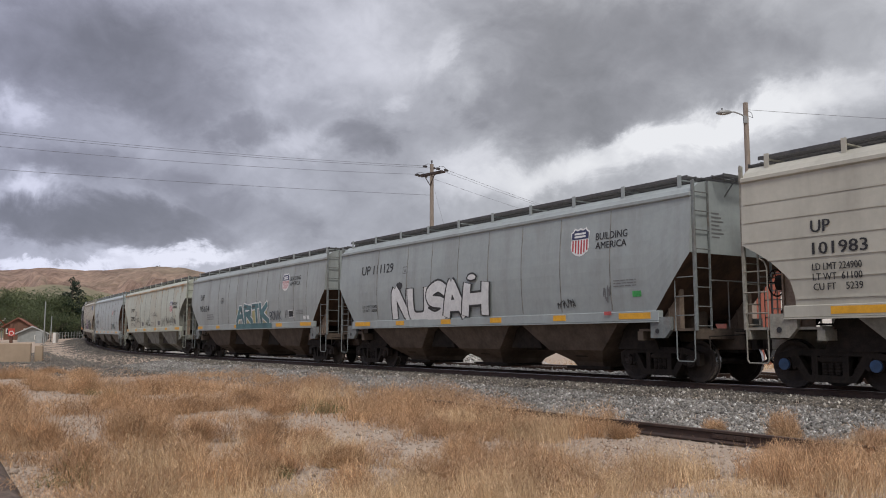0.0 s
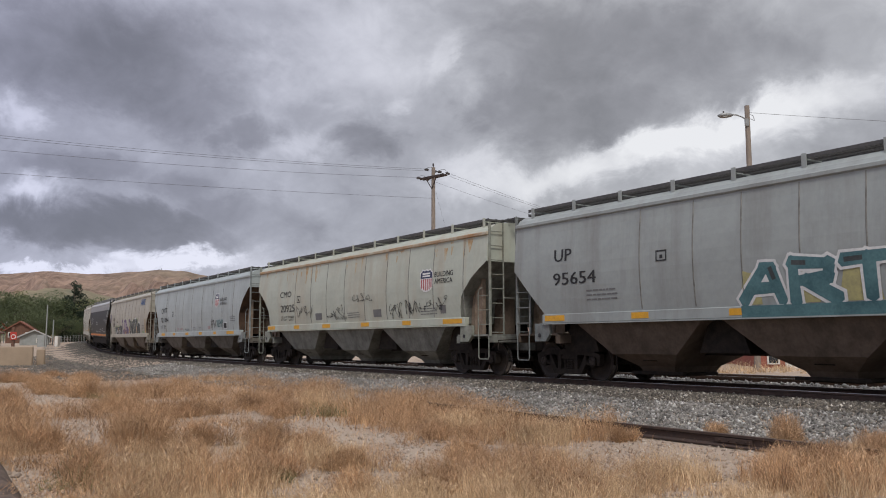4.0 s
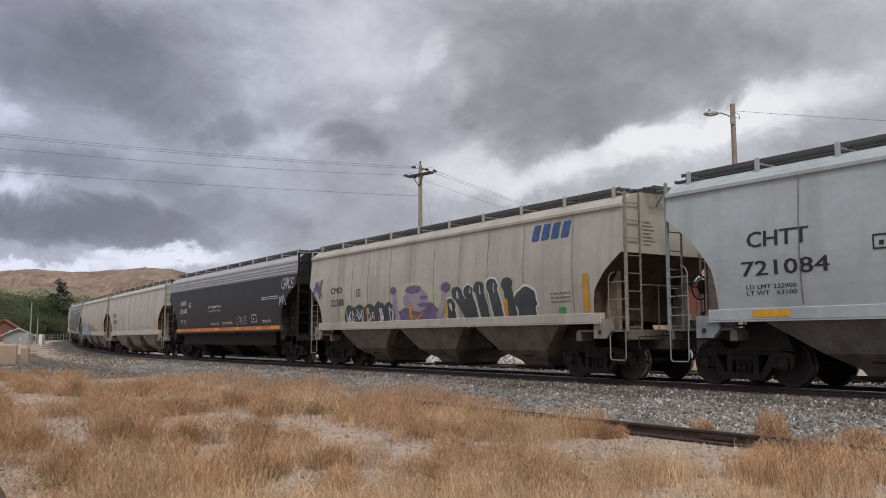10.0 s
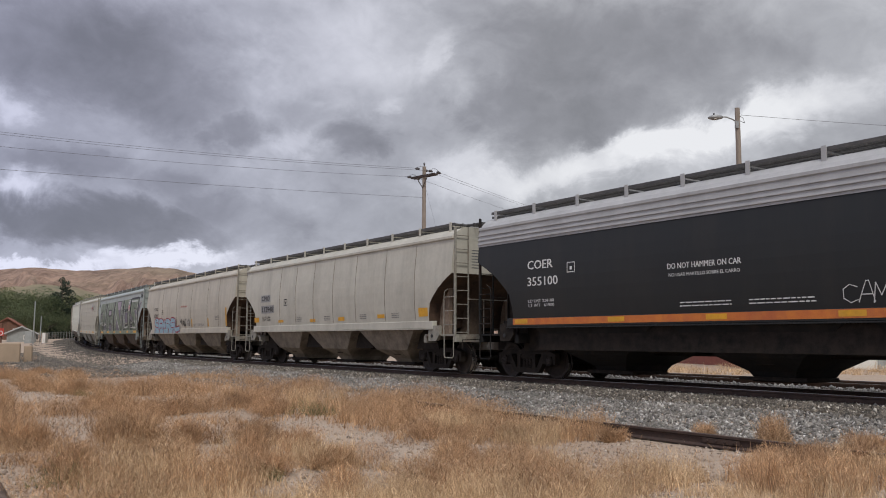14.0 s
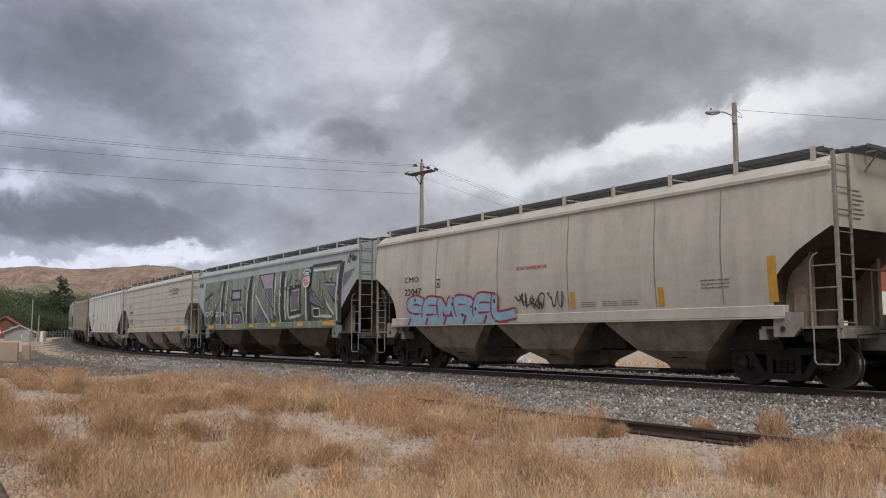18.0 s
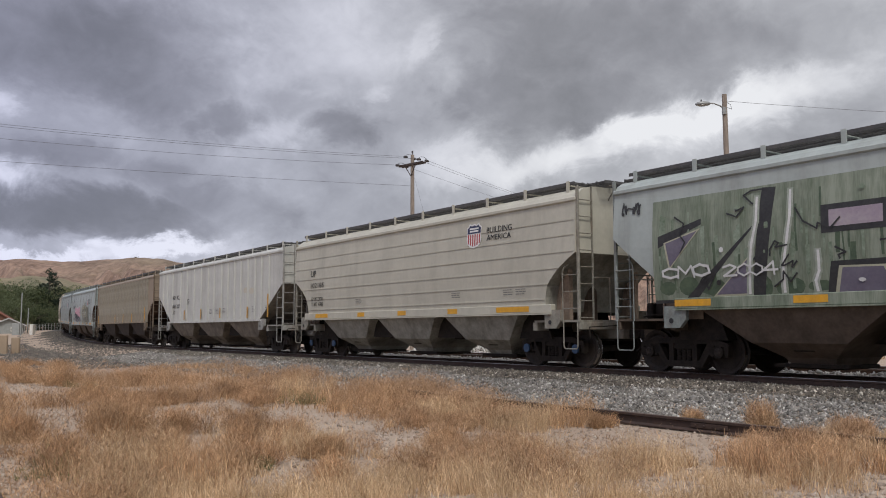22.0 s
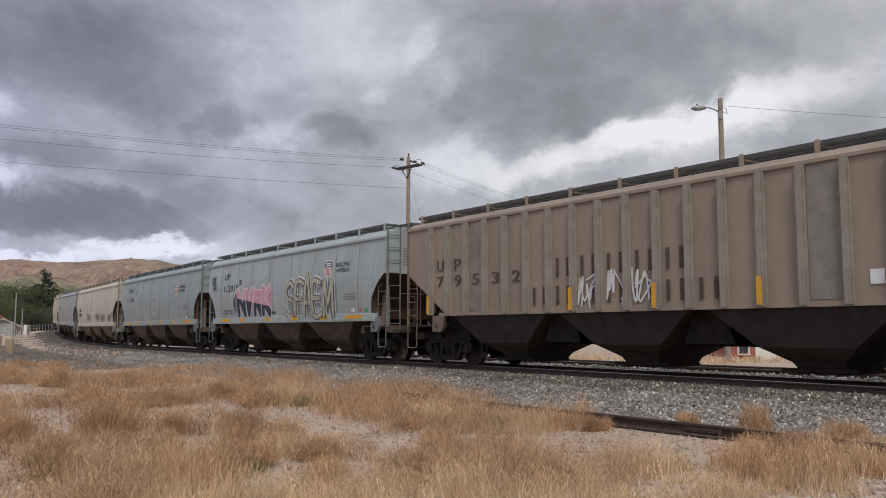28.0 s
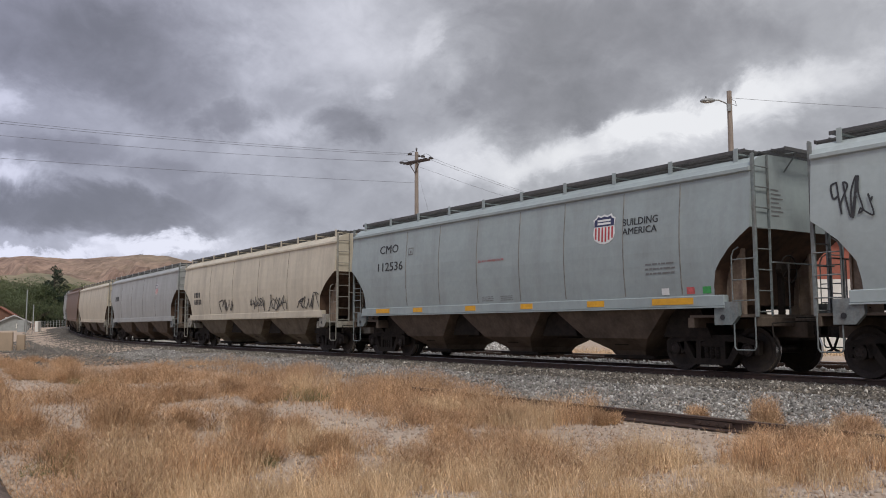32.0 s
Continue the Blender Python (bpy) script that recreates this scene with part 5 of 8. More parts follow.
    for x in (-t, t):
        WHEELS.extend((wv, (a + b) / 2 - x - dx) for wv, dx in truck(car, x, M_CAPBLUE if nm in "ZJ" else None))
    # seams or ribs
    tan = nm in "EGHO"
    for x in SEAMS.get(nm, ()):
        piece("weld_seam", (form.sill, form.eave), lambda: seam(form), M_SEAMTAN if tan else M_SEAM, car, pose(x, 0, 0))
    if nm in "JZ":
        form.proud = 0.010
        for z in (3.55, 3.19, 2.80, 2.42, 2.05, 1.68):
            bm = bmesh.new()
            inset = form.cut * float(np.interp((z - form.sill) / (form.cut_z - form.sill), [0, 0.26, 0.46, 0.56, 0.74, 0.89, 1.0], [1.0, 0.975, 0.91, 0.8, 0.55, 0.25, 0.0])) + 0.05
            y = form.side(z)
            prism(bm, [(-h + inset, z - 0.028), (h - inset, z - 0.028), (h - inset, z), (-h + inset, z)], -y - 0.014, -y + 0.02)
            prism(bm, [(-h + inset, z + 0.0), (h - inset, z + 0.0), (h - inset, z + 0.02), (-h + inset, z + 0.02)], -y - 0.007, -y + 0.02)
            part("side_rib", bm, mat, car)
    ys = YELLOW.get(nm, ())
    for x0, x1 in zip(ys[::2], ys[1::2]):
        bm = bmesh.new()
        z0 = form.sill + 0.03
        box(bm, x0, x1, -form.wide - 0.062, -form.wide - 0.04, z0, z0 + 0.135)
        part("reflector", bm, M_YELLOW, car)
    MOVERS.append((car, (a + b) / 2, t))
    return car, form, mat


def _gate():
    bm = bmesh.new()
    box(bm, -0.55, 0.55, -0.66, 0.66, 0.17, 0.25, bevel=0.02)
    box(bm, -0.75, 0.75, -0.80, -0.70, 0.20, 0.27)
    for x in (-0.12, 0.12):
        lathe(bm, [(0.06, -1.02), (0.06, -0.8)], 8, pose(x, 0, 0.58))
    box(bm, -0.22, 0.22, -1.02, -0.94, 0.50, 0.66, bevel=0.02)
    return bm


def _corner(form):
    bm = bmesh.new()
    box(bm, -0.036, 0.036, -0.03, 0.03, 1.1, form.roof - 0.04, bevel=0.008)
    return bm


def _handrail():
    bm = bmesh.new()
    pipe(bm, [(0.03, -1.05, 2.15), (0.10, -1.0, 2.15), (0.10, 1.0, 2.15), (0.03, 1.05, 2.15)], 0.016, 5)
    pipe(bm, [(0.03, -0.5, 1.15), (0.03, -0.5, 2.15)], 0.016, 5)
    return bm


T = {nm: build_car(nm, a, b) for nm, a, b in CARS}


def ldlines(car, form, x0, z0, x1, z1, lines, material=None):
    n = len(lines)
    h = (z1 - z0) / n
    for i, s in enumerate(lines):
        text_on(car, form, s, x0, z1 - h * (i + 1) + h * 0.3, x1, z1 - h * i, material or M_BLACK)


def slogan(car, form, x0, z0, x1, z1):
    m = (z0 + z1) / 2
    text_on(car, form, "BUILDING", x0, m + 0.02, x1 - 0.04 * (x1 - x0), z1)
    text_on(car, form, "AMERICA", x0, z0, x1 - 0.06 * (x1 - x0), m - 0.03)


def mural(c, f):
    """Huge block letters: dark edges and shadows, mauve counters, pale highlights and cracks."""
    B, M, W = S_BLACK, S_MAUVE, S_WHITE
    dark = [[(-4.74, 1.47), (-4.43, 3.56), (-4.72, 3.58), (-5.0, 1.47)], [(-7.2, 2.62), (-6.1, 3.02), (-6.1, 3.14), (-7.2, 2.86)], [(-6.3, 1.5), (-4.9, 2.86), (-4.78, 3.0), (-6.6, 1.5)],
            [(-3.55, 2.6), (-2.3, 2.6), (-2.3, 3.1), (-3.55, 3.1)], [(-3.52, 1.46), (-2.1, 1.46), (-2.3, 2.1), (-3.4, 2.1)], [(-1.66, 1.47), (-1.36, 1.47), (-1.04, 3.62), (-1.36, 3.62)],
            [(-0.52, 1.46), (1.06, 1.46), (-0.38, 2.72)], [(-0.42, 3.61), (1.34, 3.61), (1.34, 1.98)], [(2.04, 1.46), (2.36, 1.46), (2.36, 3.61), (2.06, 3.61)],
            [(2.86, 1.80), (4.0, 1.88), (4.0, 2.98), (2.9, 2.98)], [(4.55, 1.47), (4.88, 1.47), (4.95, 3.61), (4.6, 3.61)], [(4.75, 2.2), (6.2, 1.92), (4.72, 2.92)],
            [(6.0, 2.96), (6.95, 2.92), (7.3, 2.14), (6.75, 2.2)], [(7.02, 1.47), (7.27, 1.47), (7.5, 3.62), (7.2, 3.62)], [(4.9, 3.56), (7.28, 3.56), (7.28, 3.68), (4.9, 3.68)], [(-7.35, 1.46), (7.25, 1.46), (7.25, 1.53), (-7.35, 1.53)]]
    for p in dark:
        shape_on(c, f, p, B, 0.010)
    for p in ([(-3.40, 2.70), (-2.45, 2.70), (-2.45, 3.0), (-3.40, 3.0)],):
        shape_on(c, f, p, S_SKIN, 0.014)
    for p in ([(-3.3, 1.54), (-2.3, 1.54), (-2.5, 1.96), (-3.2, 1.98)], [(-0.36, 1.54), (0.78, 1.54), (-0.30, 2.42)], [(0.35, 3.0), (1.22, 2.98), (1.22, 2.25)], [(3.08, 2.02), (3.78, 2.06), (3.8, 2.78), (3.12, 2.72)],
              [(4.86, 2.32), (5.9, 2.05), (4.86, 2.72)], [(6.15, 2.86), (6.85, 2.82), (7.12, 2.3), (6.8, 2.36)], [(7.5, 2.7), (8.3, 3.34), (7.5, 3.2)], [(-6.9, 2.2), (-6.2, 2.9), (-7.0, 2.7)], [(-5.8, 1.6), (-5.0, 2.3), (-5.1, 1.6)]):
        cx, cz = sum(q[0] for q in p) / len(p), sum(q[1] for q in p) / len(p)
        shape_on(c, f, [(cx + (x - cx) * 1.16, cz + (z - cz) * 1.16) for x, z in p], S_PALEOLIVE, 0.0125)
        shape_on(c, f, p, M, 0.015)
    shape_on(c, f, [(-0.25, 3.56), (1.22, 3.56), (1.22, 3.0), (0.35, 3.02)], S_SKIN, 0.014)
    for p in ([(-5.08, 1.6), (-4.8, 3.4)], [(-4.35, 1.6), (-4.1, 3.45)], [(-1.75, 1.6), (-1.45, 3.5)], [(-0.95, 1.6), (-0.85, 3.3)], [(-0.55, 2.75), (0.85, 1.6)], [(1.45, 1.9), (1.5, 3.4)], [(1.95, 1.6), (1.98, 3.5)], [(2.5, 1.7), (2.52, 3.4)],
              [(4.42, 1.65), (4.48, 3.3)], [(2.78, 1.75), (2.82, 2.9)], [(2.9, 1.72), (3.9, 1.80)], [(5.1, 3.45), (6.9, 3.42)], [(6.92, 1.6), (7.06, 3.2)], [(5.3, 1.75), (6.5, 1.7)], [(6.2, 2.2), (6.7, 1.8)], [(-3.7, 1.6), (-3.6, 2.3)], [(-2.05, 1.6), (-2.2, 2.3)]):
        (xa, za), (xb, zb) = p
        mid = [(xa + (xb - xa) * u + 0.03 * math.sin(9 * u + xa), za + (zb - za) * u) for u in (0, 0.25, 0.5, 0.75, 1)]
        line_on(c, f, mid, S_MIST, 0.075, 0.0165)
        line_on(c, f, mid, W, 0.028, 0.018)
    rs = random.Random(62)
    for i in range(90):
        x, z, n = rs.uniform(-7.2, 7.1), rs.uniform(2.3, 3.5), rs.uniform(0.3, 0.9)
        line_on(c, f, [(x, z), (x + rs.uniform(-0.02, 0.02), z - n * 0.5), (x, z - n)], S_MURAL2 if i % 3 else S_DEEPGREEN, rs.uniform(0.015, 0.05), 0.0068 + 0.00003 * i, "sprayed_drip")
    for i in range(26):
        x = -7.0 + 0.56 * i
        blob_on(c, f, x, 1.62 + rs.uniform(0, 0.16), rs.uniform(0.18, 0.34), rs.uniform(0.10, 0.24), S_DEEPGREEN, 0.0064 + 0.00001 * i, 200 + i, "sprayed_shade", 12)
    for i in range(34):
        x, z = rs.uniform(-7.1, 6.8), rs.uniform(1.65, 3.4)
        pts = [(x, z)]
        for k in range(rs.randint(2, 5)):
            pts.append((pts[-1][0] + rs.uniform(-0.22, 0.3), min(max(pts[-1][1] + rs.uniform(-0.28, 0.2), 1.55), 3.55)))
        line_on(c, f, pts, B, 0.018, 0.022 + i * 0.0001, "sprayed_crack")
    for i in range(22):
        x, z = rs.uniform(-7.0, 6.8), rs.uniform(1.7, 3.4)
        blob_on(c, f, x, z, rs.uniform(0.03, 0.07), rs.uniform(0.03, 0.06), rs.choice((B, W, S_MURAL2)), 0.027, i, "sprayed_dot", 8)


def end_marks(car, form, side, rows, n):
    """Plain bars of small print on the upper end sheet."""
    bm = bmesh.new()
    x = side * (form.half + 0.006)
    for j in range(rows):
        z, w = form.eave - 0.35 - j * 0.085, 0.26 + 0.2 * ((j * 7) % 3) / 3
        bm.faces.new([bm.verts.new(p) for p in ((x, -0.9, z), (x, -0.9 + w, z), (x, -0.9 + w, z + 0.028), (x, -0.9, z + 0.028))])
    part("small_print", bm, n, car)


def dress():
    for nm in "AEIMGHDN":
        end_marks(T[nm][0], T[nm][1], 1, 7, M_GREY_INK)
    end_marks(T["F"][0], T["F"][1], 1, 4, M_WHITE)
    # Z: tan, ribbed
    c, f, _ = T["Z"]
    text_on(c, f, "UP", -6.1, 2.84, -5.73, 3.06)
    text_on(c, f, "101983", -6.08, 2.44, -5.06, 2.66)
    ldlines(c, f, -6.1, 1.74, -5.18, 2.28, ["LD LMT 224900", "LT WT  61100", "CU FT    5239"])
    # A
    c, f, _ = T["A"]
    text_on(c, f, "UP", -6.28, 3.10, -5.70, 3.40)
    text_on(c, f, "111129", -5.48, 3.10, -4.18, 3.40)
    emblem(c, f, 4.29, 2.91, 4.93, 3.57)
    slogan(c, f, 5.14, 3.02, 6.18, 3.40)
    piece_on(c, f, "NUSAH", -4.15, 1.40, 0.75, 2.66, S_WHITE, S_BLACK, 3, w=0.165, edge=0.062, shade=None, lean=0.16, fat=1.26, bend=True)
    blob_on(c, f, -3.75, 2.62, 0.2, 0.12, S_BLACK, 0.006, 5)
    blob_on(c, f, 0.25, 2.66, 0.26, 0.13, S_BLACK, 0.04, 6)
    blob_on(c, f, 0.25, 2.66, 0.19, 0.08, S_WHITE, 0.044, 6)
    bars_on(c, f, 3, 5.7, 2.09, 6.39, 2.28, M_GREY_INK, 3, "small_print")
    ldlines(c, f, -6.2, 1.80, -5.2, 2.06, ["LD LMT 225300", "LT WT   60700"])
    block_on(c, f, 6.26, 1.86, 6.52, 1.99, M_TAPE, "label")
    tag_on(c, f, 3.75, 1.66, 4.45, 1.9, S_BLACK, 4, loops=6)
    tag_on(c, f, 5.35, 1.75, 5.62, 2.15, M_GREY_INK, 14, loops=5)
    block_on(c, f, 5.39, 1.47, 5.62, 1.555, M_PINKTAPE, "label", 0.07)
    frame_on(c, f, -3.55, 3.0, -3.28, 3.22, M_GREY_INK, 0.02)
    # B
    c, f, _ = T["B"]
    text_on(c, f, "UP", -6.71, 2.9, -6.1, 3.2)
    text_on(c, f, "95654", -6.75, 2.32, -5.27, 2.62)
    frame_on(c, f, -3.42, 2.66, -3.12, 2.9)
    bars_on(c, f, 3, -5.6, 1.88, -4.6, 2.2, M_GREY_INK, 3, "small_print")
    shape_on(c, f, [(-1.3, 1.40), (3.1, 1.40), (3.1, 1.62), (-1.3, 1.62)], S_TEAL, 0.062, "sprayed_band")
    for i, (x, w) in enumerate(((-1.15, 0.3), (-0.1, 0.45), (1.0, 0.5), (2.1, 0.5))):
        shape_on(c, f, [(x - w * 0.6, 1.64), (x + w, 1.64), (x + w * 0.8, 2.2 + 0.1 * (i % 2)), (x - w * 0.3, 2.3)], S_OLIVE, 0.006 + 0.0006 * i)
    piece_on(c, f, "ARTK", -1.28, 1.58, 2.85, 2.52, S_TEAL, S_WHITE, 8, w=0.12, edge=0.055, shade=S_CHARCOAL, fat=1.06)
    piece_on(c, f, "RONIK", 2.85, 1.72, 4.1, 2.12, S_NAVY, S_NAVY, 9, w=0.06, edge=0.004)
    emblem(c, f, 4.18, 2.92, 4.88, 3.6)
    slogan(c, f, 5.0, 3.08, 6.05, 3.45)
    block_on(c, f, 4.89, 1.80, 5.37, 2.1, M_WHITE, "label")
    block_on(c, f, 4.92, 1.83, 5.34, 2.07, M_BLACK, "label", 0.010)
    tag_on(c, f, 4.5, 1.75, 4.82, 2.12, M_GREY_INK, 21, loops=5)
    bars_on(c, f, 4, 5.6, 1.9, 6.3, 2.1, M_GREY_INK, 3, "small_print")
    for x in (6.3, 6.62):
        block_on(c, f, x, 1.70, x + 0.22, 1.84, M_WHITE, "label")
    # C
    c, f, _ = T["C"]
    text_on(c, f, "CMO", -5.96, 2.76, -4.82, 3.0)
    text_on(c, f, "20925", -5.90, 2.16, -4.50, 2.45)
    ldlines(c, f, -5.87, 1.78, -4.6, 2.0, ["LD LMT 224600", "LT WT   61200"])
    frame_on(c, f, -4.25, 2.5, -3.92, 2.76)
    text_on(c, f, "CH-110-LOS", -0.83, 1.75, 0.02, 1.86)
    emblem(c, f, 5.02, 2.46, 5.74, 3.15)
    slogan(c, f, 5.83, 2.68, 6.85, 3.04)
    for i, (x0, z0, x1, z1) in enumerate(((-4.3, 1.86, -2.6, 2.35), (-1.6, 1.8, -0.15, 2.3), (0.4, 2.3, 2.1, 2.6), (3.0, 1.68, 3.97, 2.18), (4.1, 1.76, 5.1, 2.26), (5.2, 1.85, 6.6, 2.28))):
        tag_on(c, f, x0, z0, x1, z1, S_BLACK, 30 + i, w=0.011, loops=5)
    for x0, x1 in ((-2.56, -2.0), (2.0, 2.54), (6.1, 6.4)):
        block_on(c, f, x0, 1.78, x1, 2.03, M_GREY_INK, "placard")
    bars_on(c, f, 4, 0.1, 1.78, 1.0, 2.0, M_GREY_INK, 3, "small_print")
    bars_on(c, f, 4, 5.0, 1.75, 5.9, 2.0, M_GREY_INK, 3, "small_print")
    rust = surface("rust_wash", (0.40, 0.26, 0.13), (0.47, 0.43, 0.33), rough=0.8, scale=2.5, fine=10, bump=0)
    rs = random.Random(36)
    for i in range(34):
        x, w, n = rs.uniform(-7.6, 7.6), rs.uniform(0.03, 0.16), rs.uniform(0.12, 0.75) ** 1.3
        top = f.eave - 0.05
        shape_on(c, f, [(x - w, top), (x - w * 0.5, top - n * 0.5), (x - w * 0.15, top - n), (x + w * 0.2, top - n * 0.9), (x + w * 0.6, top - n * 0.35), (x + w, top)], rust, 0.003 + 0.00006 * i, "rust_streak")
    # D
    c, f, _ = T["D"]
    text_on(c, f, "CHTT", -6.69, 2.66, -5.42, 2.96)
    text_on(c, f, "721084", -6.83, 2.12, -5.05, 2.40)
    ldlines(c, f, -6.75, 1.72, -5.7, 1.95, ["LD LMT 222900", "LT WT   63100"])
    frame_on(c, f, -4.25, 2.42, -3.95, 2.68)
    text_on(c, f, "CH-110-L10", -1.65, 1.58, -0.78, 1.69)
    emblem(c, f, 3.81, 2.68, 4.46, 3.36)
    slogan(c, f, 4.68, 2.76, 5.72, 3.12)
    piece_on(c, f, "FV", 3.24, 1.66, 4.05, 2.05, M_GALV, S_BLACK, 40, w=0.06, edge=0.02)
    text_on(c, f, "KEMP", 4.15, 1.7, 5.1, 2.05, S_TEAL, "scrawl")
    block_on(c, f, 5.21, 1.60, 5.68, 1.9, M_WHITE, "label")
    block_on(c, f, 5.24, 1.63, 5.65, 1.87, M_BLACK, "label", 0.010)
    bars_on(c, f, 4, 6.17, 1.93, 7.0, 2.19, M_GREY_INK, 3, "small_print")
    for x in (-3.2, -2.5, 0.0, 1.1, 2.6):
        bars_on(c, f, 1, x, 1.62, x + 0.42, 1.76, M_RED if x > 2 or x < -2 else M_GREY_INK, 3, "small_print")
    # E
    c, f, _ = T["E"]
    text_on(c, f, "CMO", -6.15, 2.56, -5.32, 2.78)
    text_on(c, f, "22388", -6.15, 2.12, -5.2, 2.36)
    frame_on(c, f, -4.27, 2.4, -4.0, 2.64)
    for i in range(3):
        blob_on(c, f, -4.7 + 0.9 * i, 1.80, 0.62, 0.40, S_LIME, 0.007 + 0.0006 * i, i)
    for i, (x, w, h) in enumerate(((-4.75, 0.42, 0.38), (-4.1, 0.5, 0.36), (-3.4, 0.5, 0.38), (-2.75, 0.42, 0.42), (-2.15, 0.38, 0.36))):
        blob_on(c, f, x, 1.76, w, h, S_CHARCOAL, 0.011 + 0.0008 * i, 50 + i, "graffiti")
        tag_on(c, f, x - 0.3, 1.5, x + 0.3, 2.0, S_WHITE, 60 + i, w=0.016, loops=3)
    # a plain rounded figure in purple and pale tones
    blob_on(c, f, -0.55, 2.12, 1.45, 0.62, S_LIMEMIST, 0.005, 13)
    shape_on(c, f, [(-1.75, 1.40), (0.65, 1.40), (0.72, 1.74), (0.35, 2.02), (-0.3, 2.10), (-1.1, 1.96), (-1.6, 1.8)], S_PURPLE, 0.009)
    blob_on(c, f, -0.55, 2.14, 0.74, 0.35, S_SKIN, 0.012, 3)
    blob_on(c, f, -0.7, 2.46, 0.46, 0.13, S_PURPLE, 0.014, 5)
    blob_on(c, f, -0.15, 1.98, 0.30, 0.07, S_PURPLE, 0.015, 7)
    blob_on(c, f, -0.12, 2.2, 0.22, 0.06, S_PURPLE, 0.0155, 17)
    for pts in ([(-1.62, 1.6), (-1.78, 2.05), (-1.75, 2.42)], [(0.62, 1.62), (0.95, 1.95), (0.92, 2.42)]):
        line_on(c, f, pts, S_SKIN, 0.13, 0.017)
    blob_on(c, f, -1.85, 2.48, 0.2, 0.12, S_PURPLE, 0.020, 8)
    blob_on(c, f, 1.05, 2.45, 0.24, 0.14, S_PURPLE, 0.020, 9)
    line_on(c, f, [(-0.9, 1.72), (-0.55, 1.55), (-0.2, 1.74)], M_OCHRE, 0.03, 0.021)
    # tall dark rounded strokes with a pale edge
    tall = ((1.30, 1.52, 1.22, 1.90, 0.22), (2.15, 1.52, 1.58, 2.24, 0.21), (2.38, 1.52, 2.12, 2.26, 0.19), (2.86, 1.52, 2.62, 2.34, 0.20), (3.44, 1.52, 3.20, 2.36, 0.22), (4.02, 1.52, 3.84, 2.38, 0.20), (4.60, 1.58, 4.58, 1.92, 0.36))
    for i, (xa, za, xb, zb, w) in enumerate(tall):
        pts = [(xa, za), ((2 * xa + xb) / 3, za * 0.6 + zb * 0.4), (xb, zb)]
        line_on(c, f, pts, S_LIME if i % 2 else S_WHITE, w + 0.055, 0.006 + 0.0007 * i, "graffiti_edge")
        line_on(c, f, pts, S_CHARCOAL, w, 0.0125 + 0.0007 * i, "graffiti")
        blob_on(c, f, xb, zb, w * 1.25 + 0.055, w * 0.95 + 0.05, S_LIME if i % 2 else S_WHITE, 0.0062 + 0.0007 * i, 170 + i, "graffiti_edge")
        blob_on(c, f, xb, zb, w * 1.22, w * 0.92, S_CHARCOAL, 0.0128 + 0.0007 * i, 170 + i, "graffiti")
        tag_on(c, f, xb - 0.10, zb - 0.16, xb + 0.12, zb + 0.10, S_WHITE, 80 + i, w=0.016, loops=2)
    for i in range(4):
        x = 4.8 + 0.36 * i
        shape_on(c, f, [(x, 3.39), (x + 0.26, 3.39), (x + 0.30, 3.50), (x + 0.20, 3.60), (x + 0.36, 3.81), (x + 0.10, 3.81), (x + 0.04, 3.62)], M_BLUEPAINT, 0.007, "plain_mark")
    for x0, z0, x1, z1 in ((6.66, 1.57, 6.84, 2.46), (-3.6, 1.5, -3.48, 2.0), (-0.95, 1.55, -0.8, 2.0), (1.0, 1.6, 1.12, 2.05), (3.7, 1.55, 3.85, 2.0)):
        block_on(c, f, x0, z0, x1, z1, M_OCHRE, "reflector", 0.02)
    block_on(c, f, 5.77, 1.56, 6.03, 1.7, M_TAPE, "label")
    bars_on(c, f, 3, 5.5, 1.8, 6.2, 2.1, M_GREY_INK, 3, "small_print")
    tag_on(c, f, -7.6, 2.4, -6.8, 3.1, S_PURPLE, 91, w=0.022, loops=5)
    # F
    c, f, _ = T["F"]
    h = f.half
    part("roof_band", strip_on(f, -h - 0.012, h + 0.012, 3.52, 3.96, 0.02, 3), M_BRIGHTGREY, c, "light grey band below the eave")
    for z in (3.58, 3.70, 3.82):
        part("band_rib", strip_on(f, -h - 0.014, h + 0.014, z, z + 0.035, 0.05), M_BRIGHTGREY, c)
    bm = bmesh.new()
    box(bm, -h + 1.5, h - 1.5, -f.wide - 0.066, -f.wide - 0.056, 1.37, 1.53)
    part("sill_stripe", bm, M_ORANGE, c, "orange stripe along the sill")
    for x0 in (-6.9, -3.6, -0.9, 1.9, 4.4, 6.0):
        bm = bmesh.new()
        box(bm, x0, x0 + (0.5 if x0 < 5 else 0.9), -f.wide - 0.07, -f.wide - 0.067, 1.40, 1.51)
        part("reflector", bm, M_YELLOW, c)
    for s in (-1, 1):
        bm = bmesh.new()
        y0, y1 = sorted((s * 1.38, s * 1.42))
        box(bm, -h + 2.3, h - 2.3, y0, y1, 0.74, 1.33)
        part("side_skirt", bm, M_STEEL, c)
    text_on(c, f, "COER", -6.36, 2.76, -5.42, 2.98, M_WHITE)
    text_on(c, f, "355100", -6.36, 2.34, -5.24, 2.56, M_WHITE)
    ldlines(c, f, -6.36, 1.78, -5.4, 2.0, ["LD LMT 224100", "LT WT   61900"], M_WHITE)
    frame_on(c, f, -4.9, 2.6, -4.63, 2.85, M_WHITE, 0.02)
    text_on(c, f, "DO NOT HAMMER ON CAR", -1.83, 2.47, -0.02, 2.59, M_WHITE)
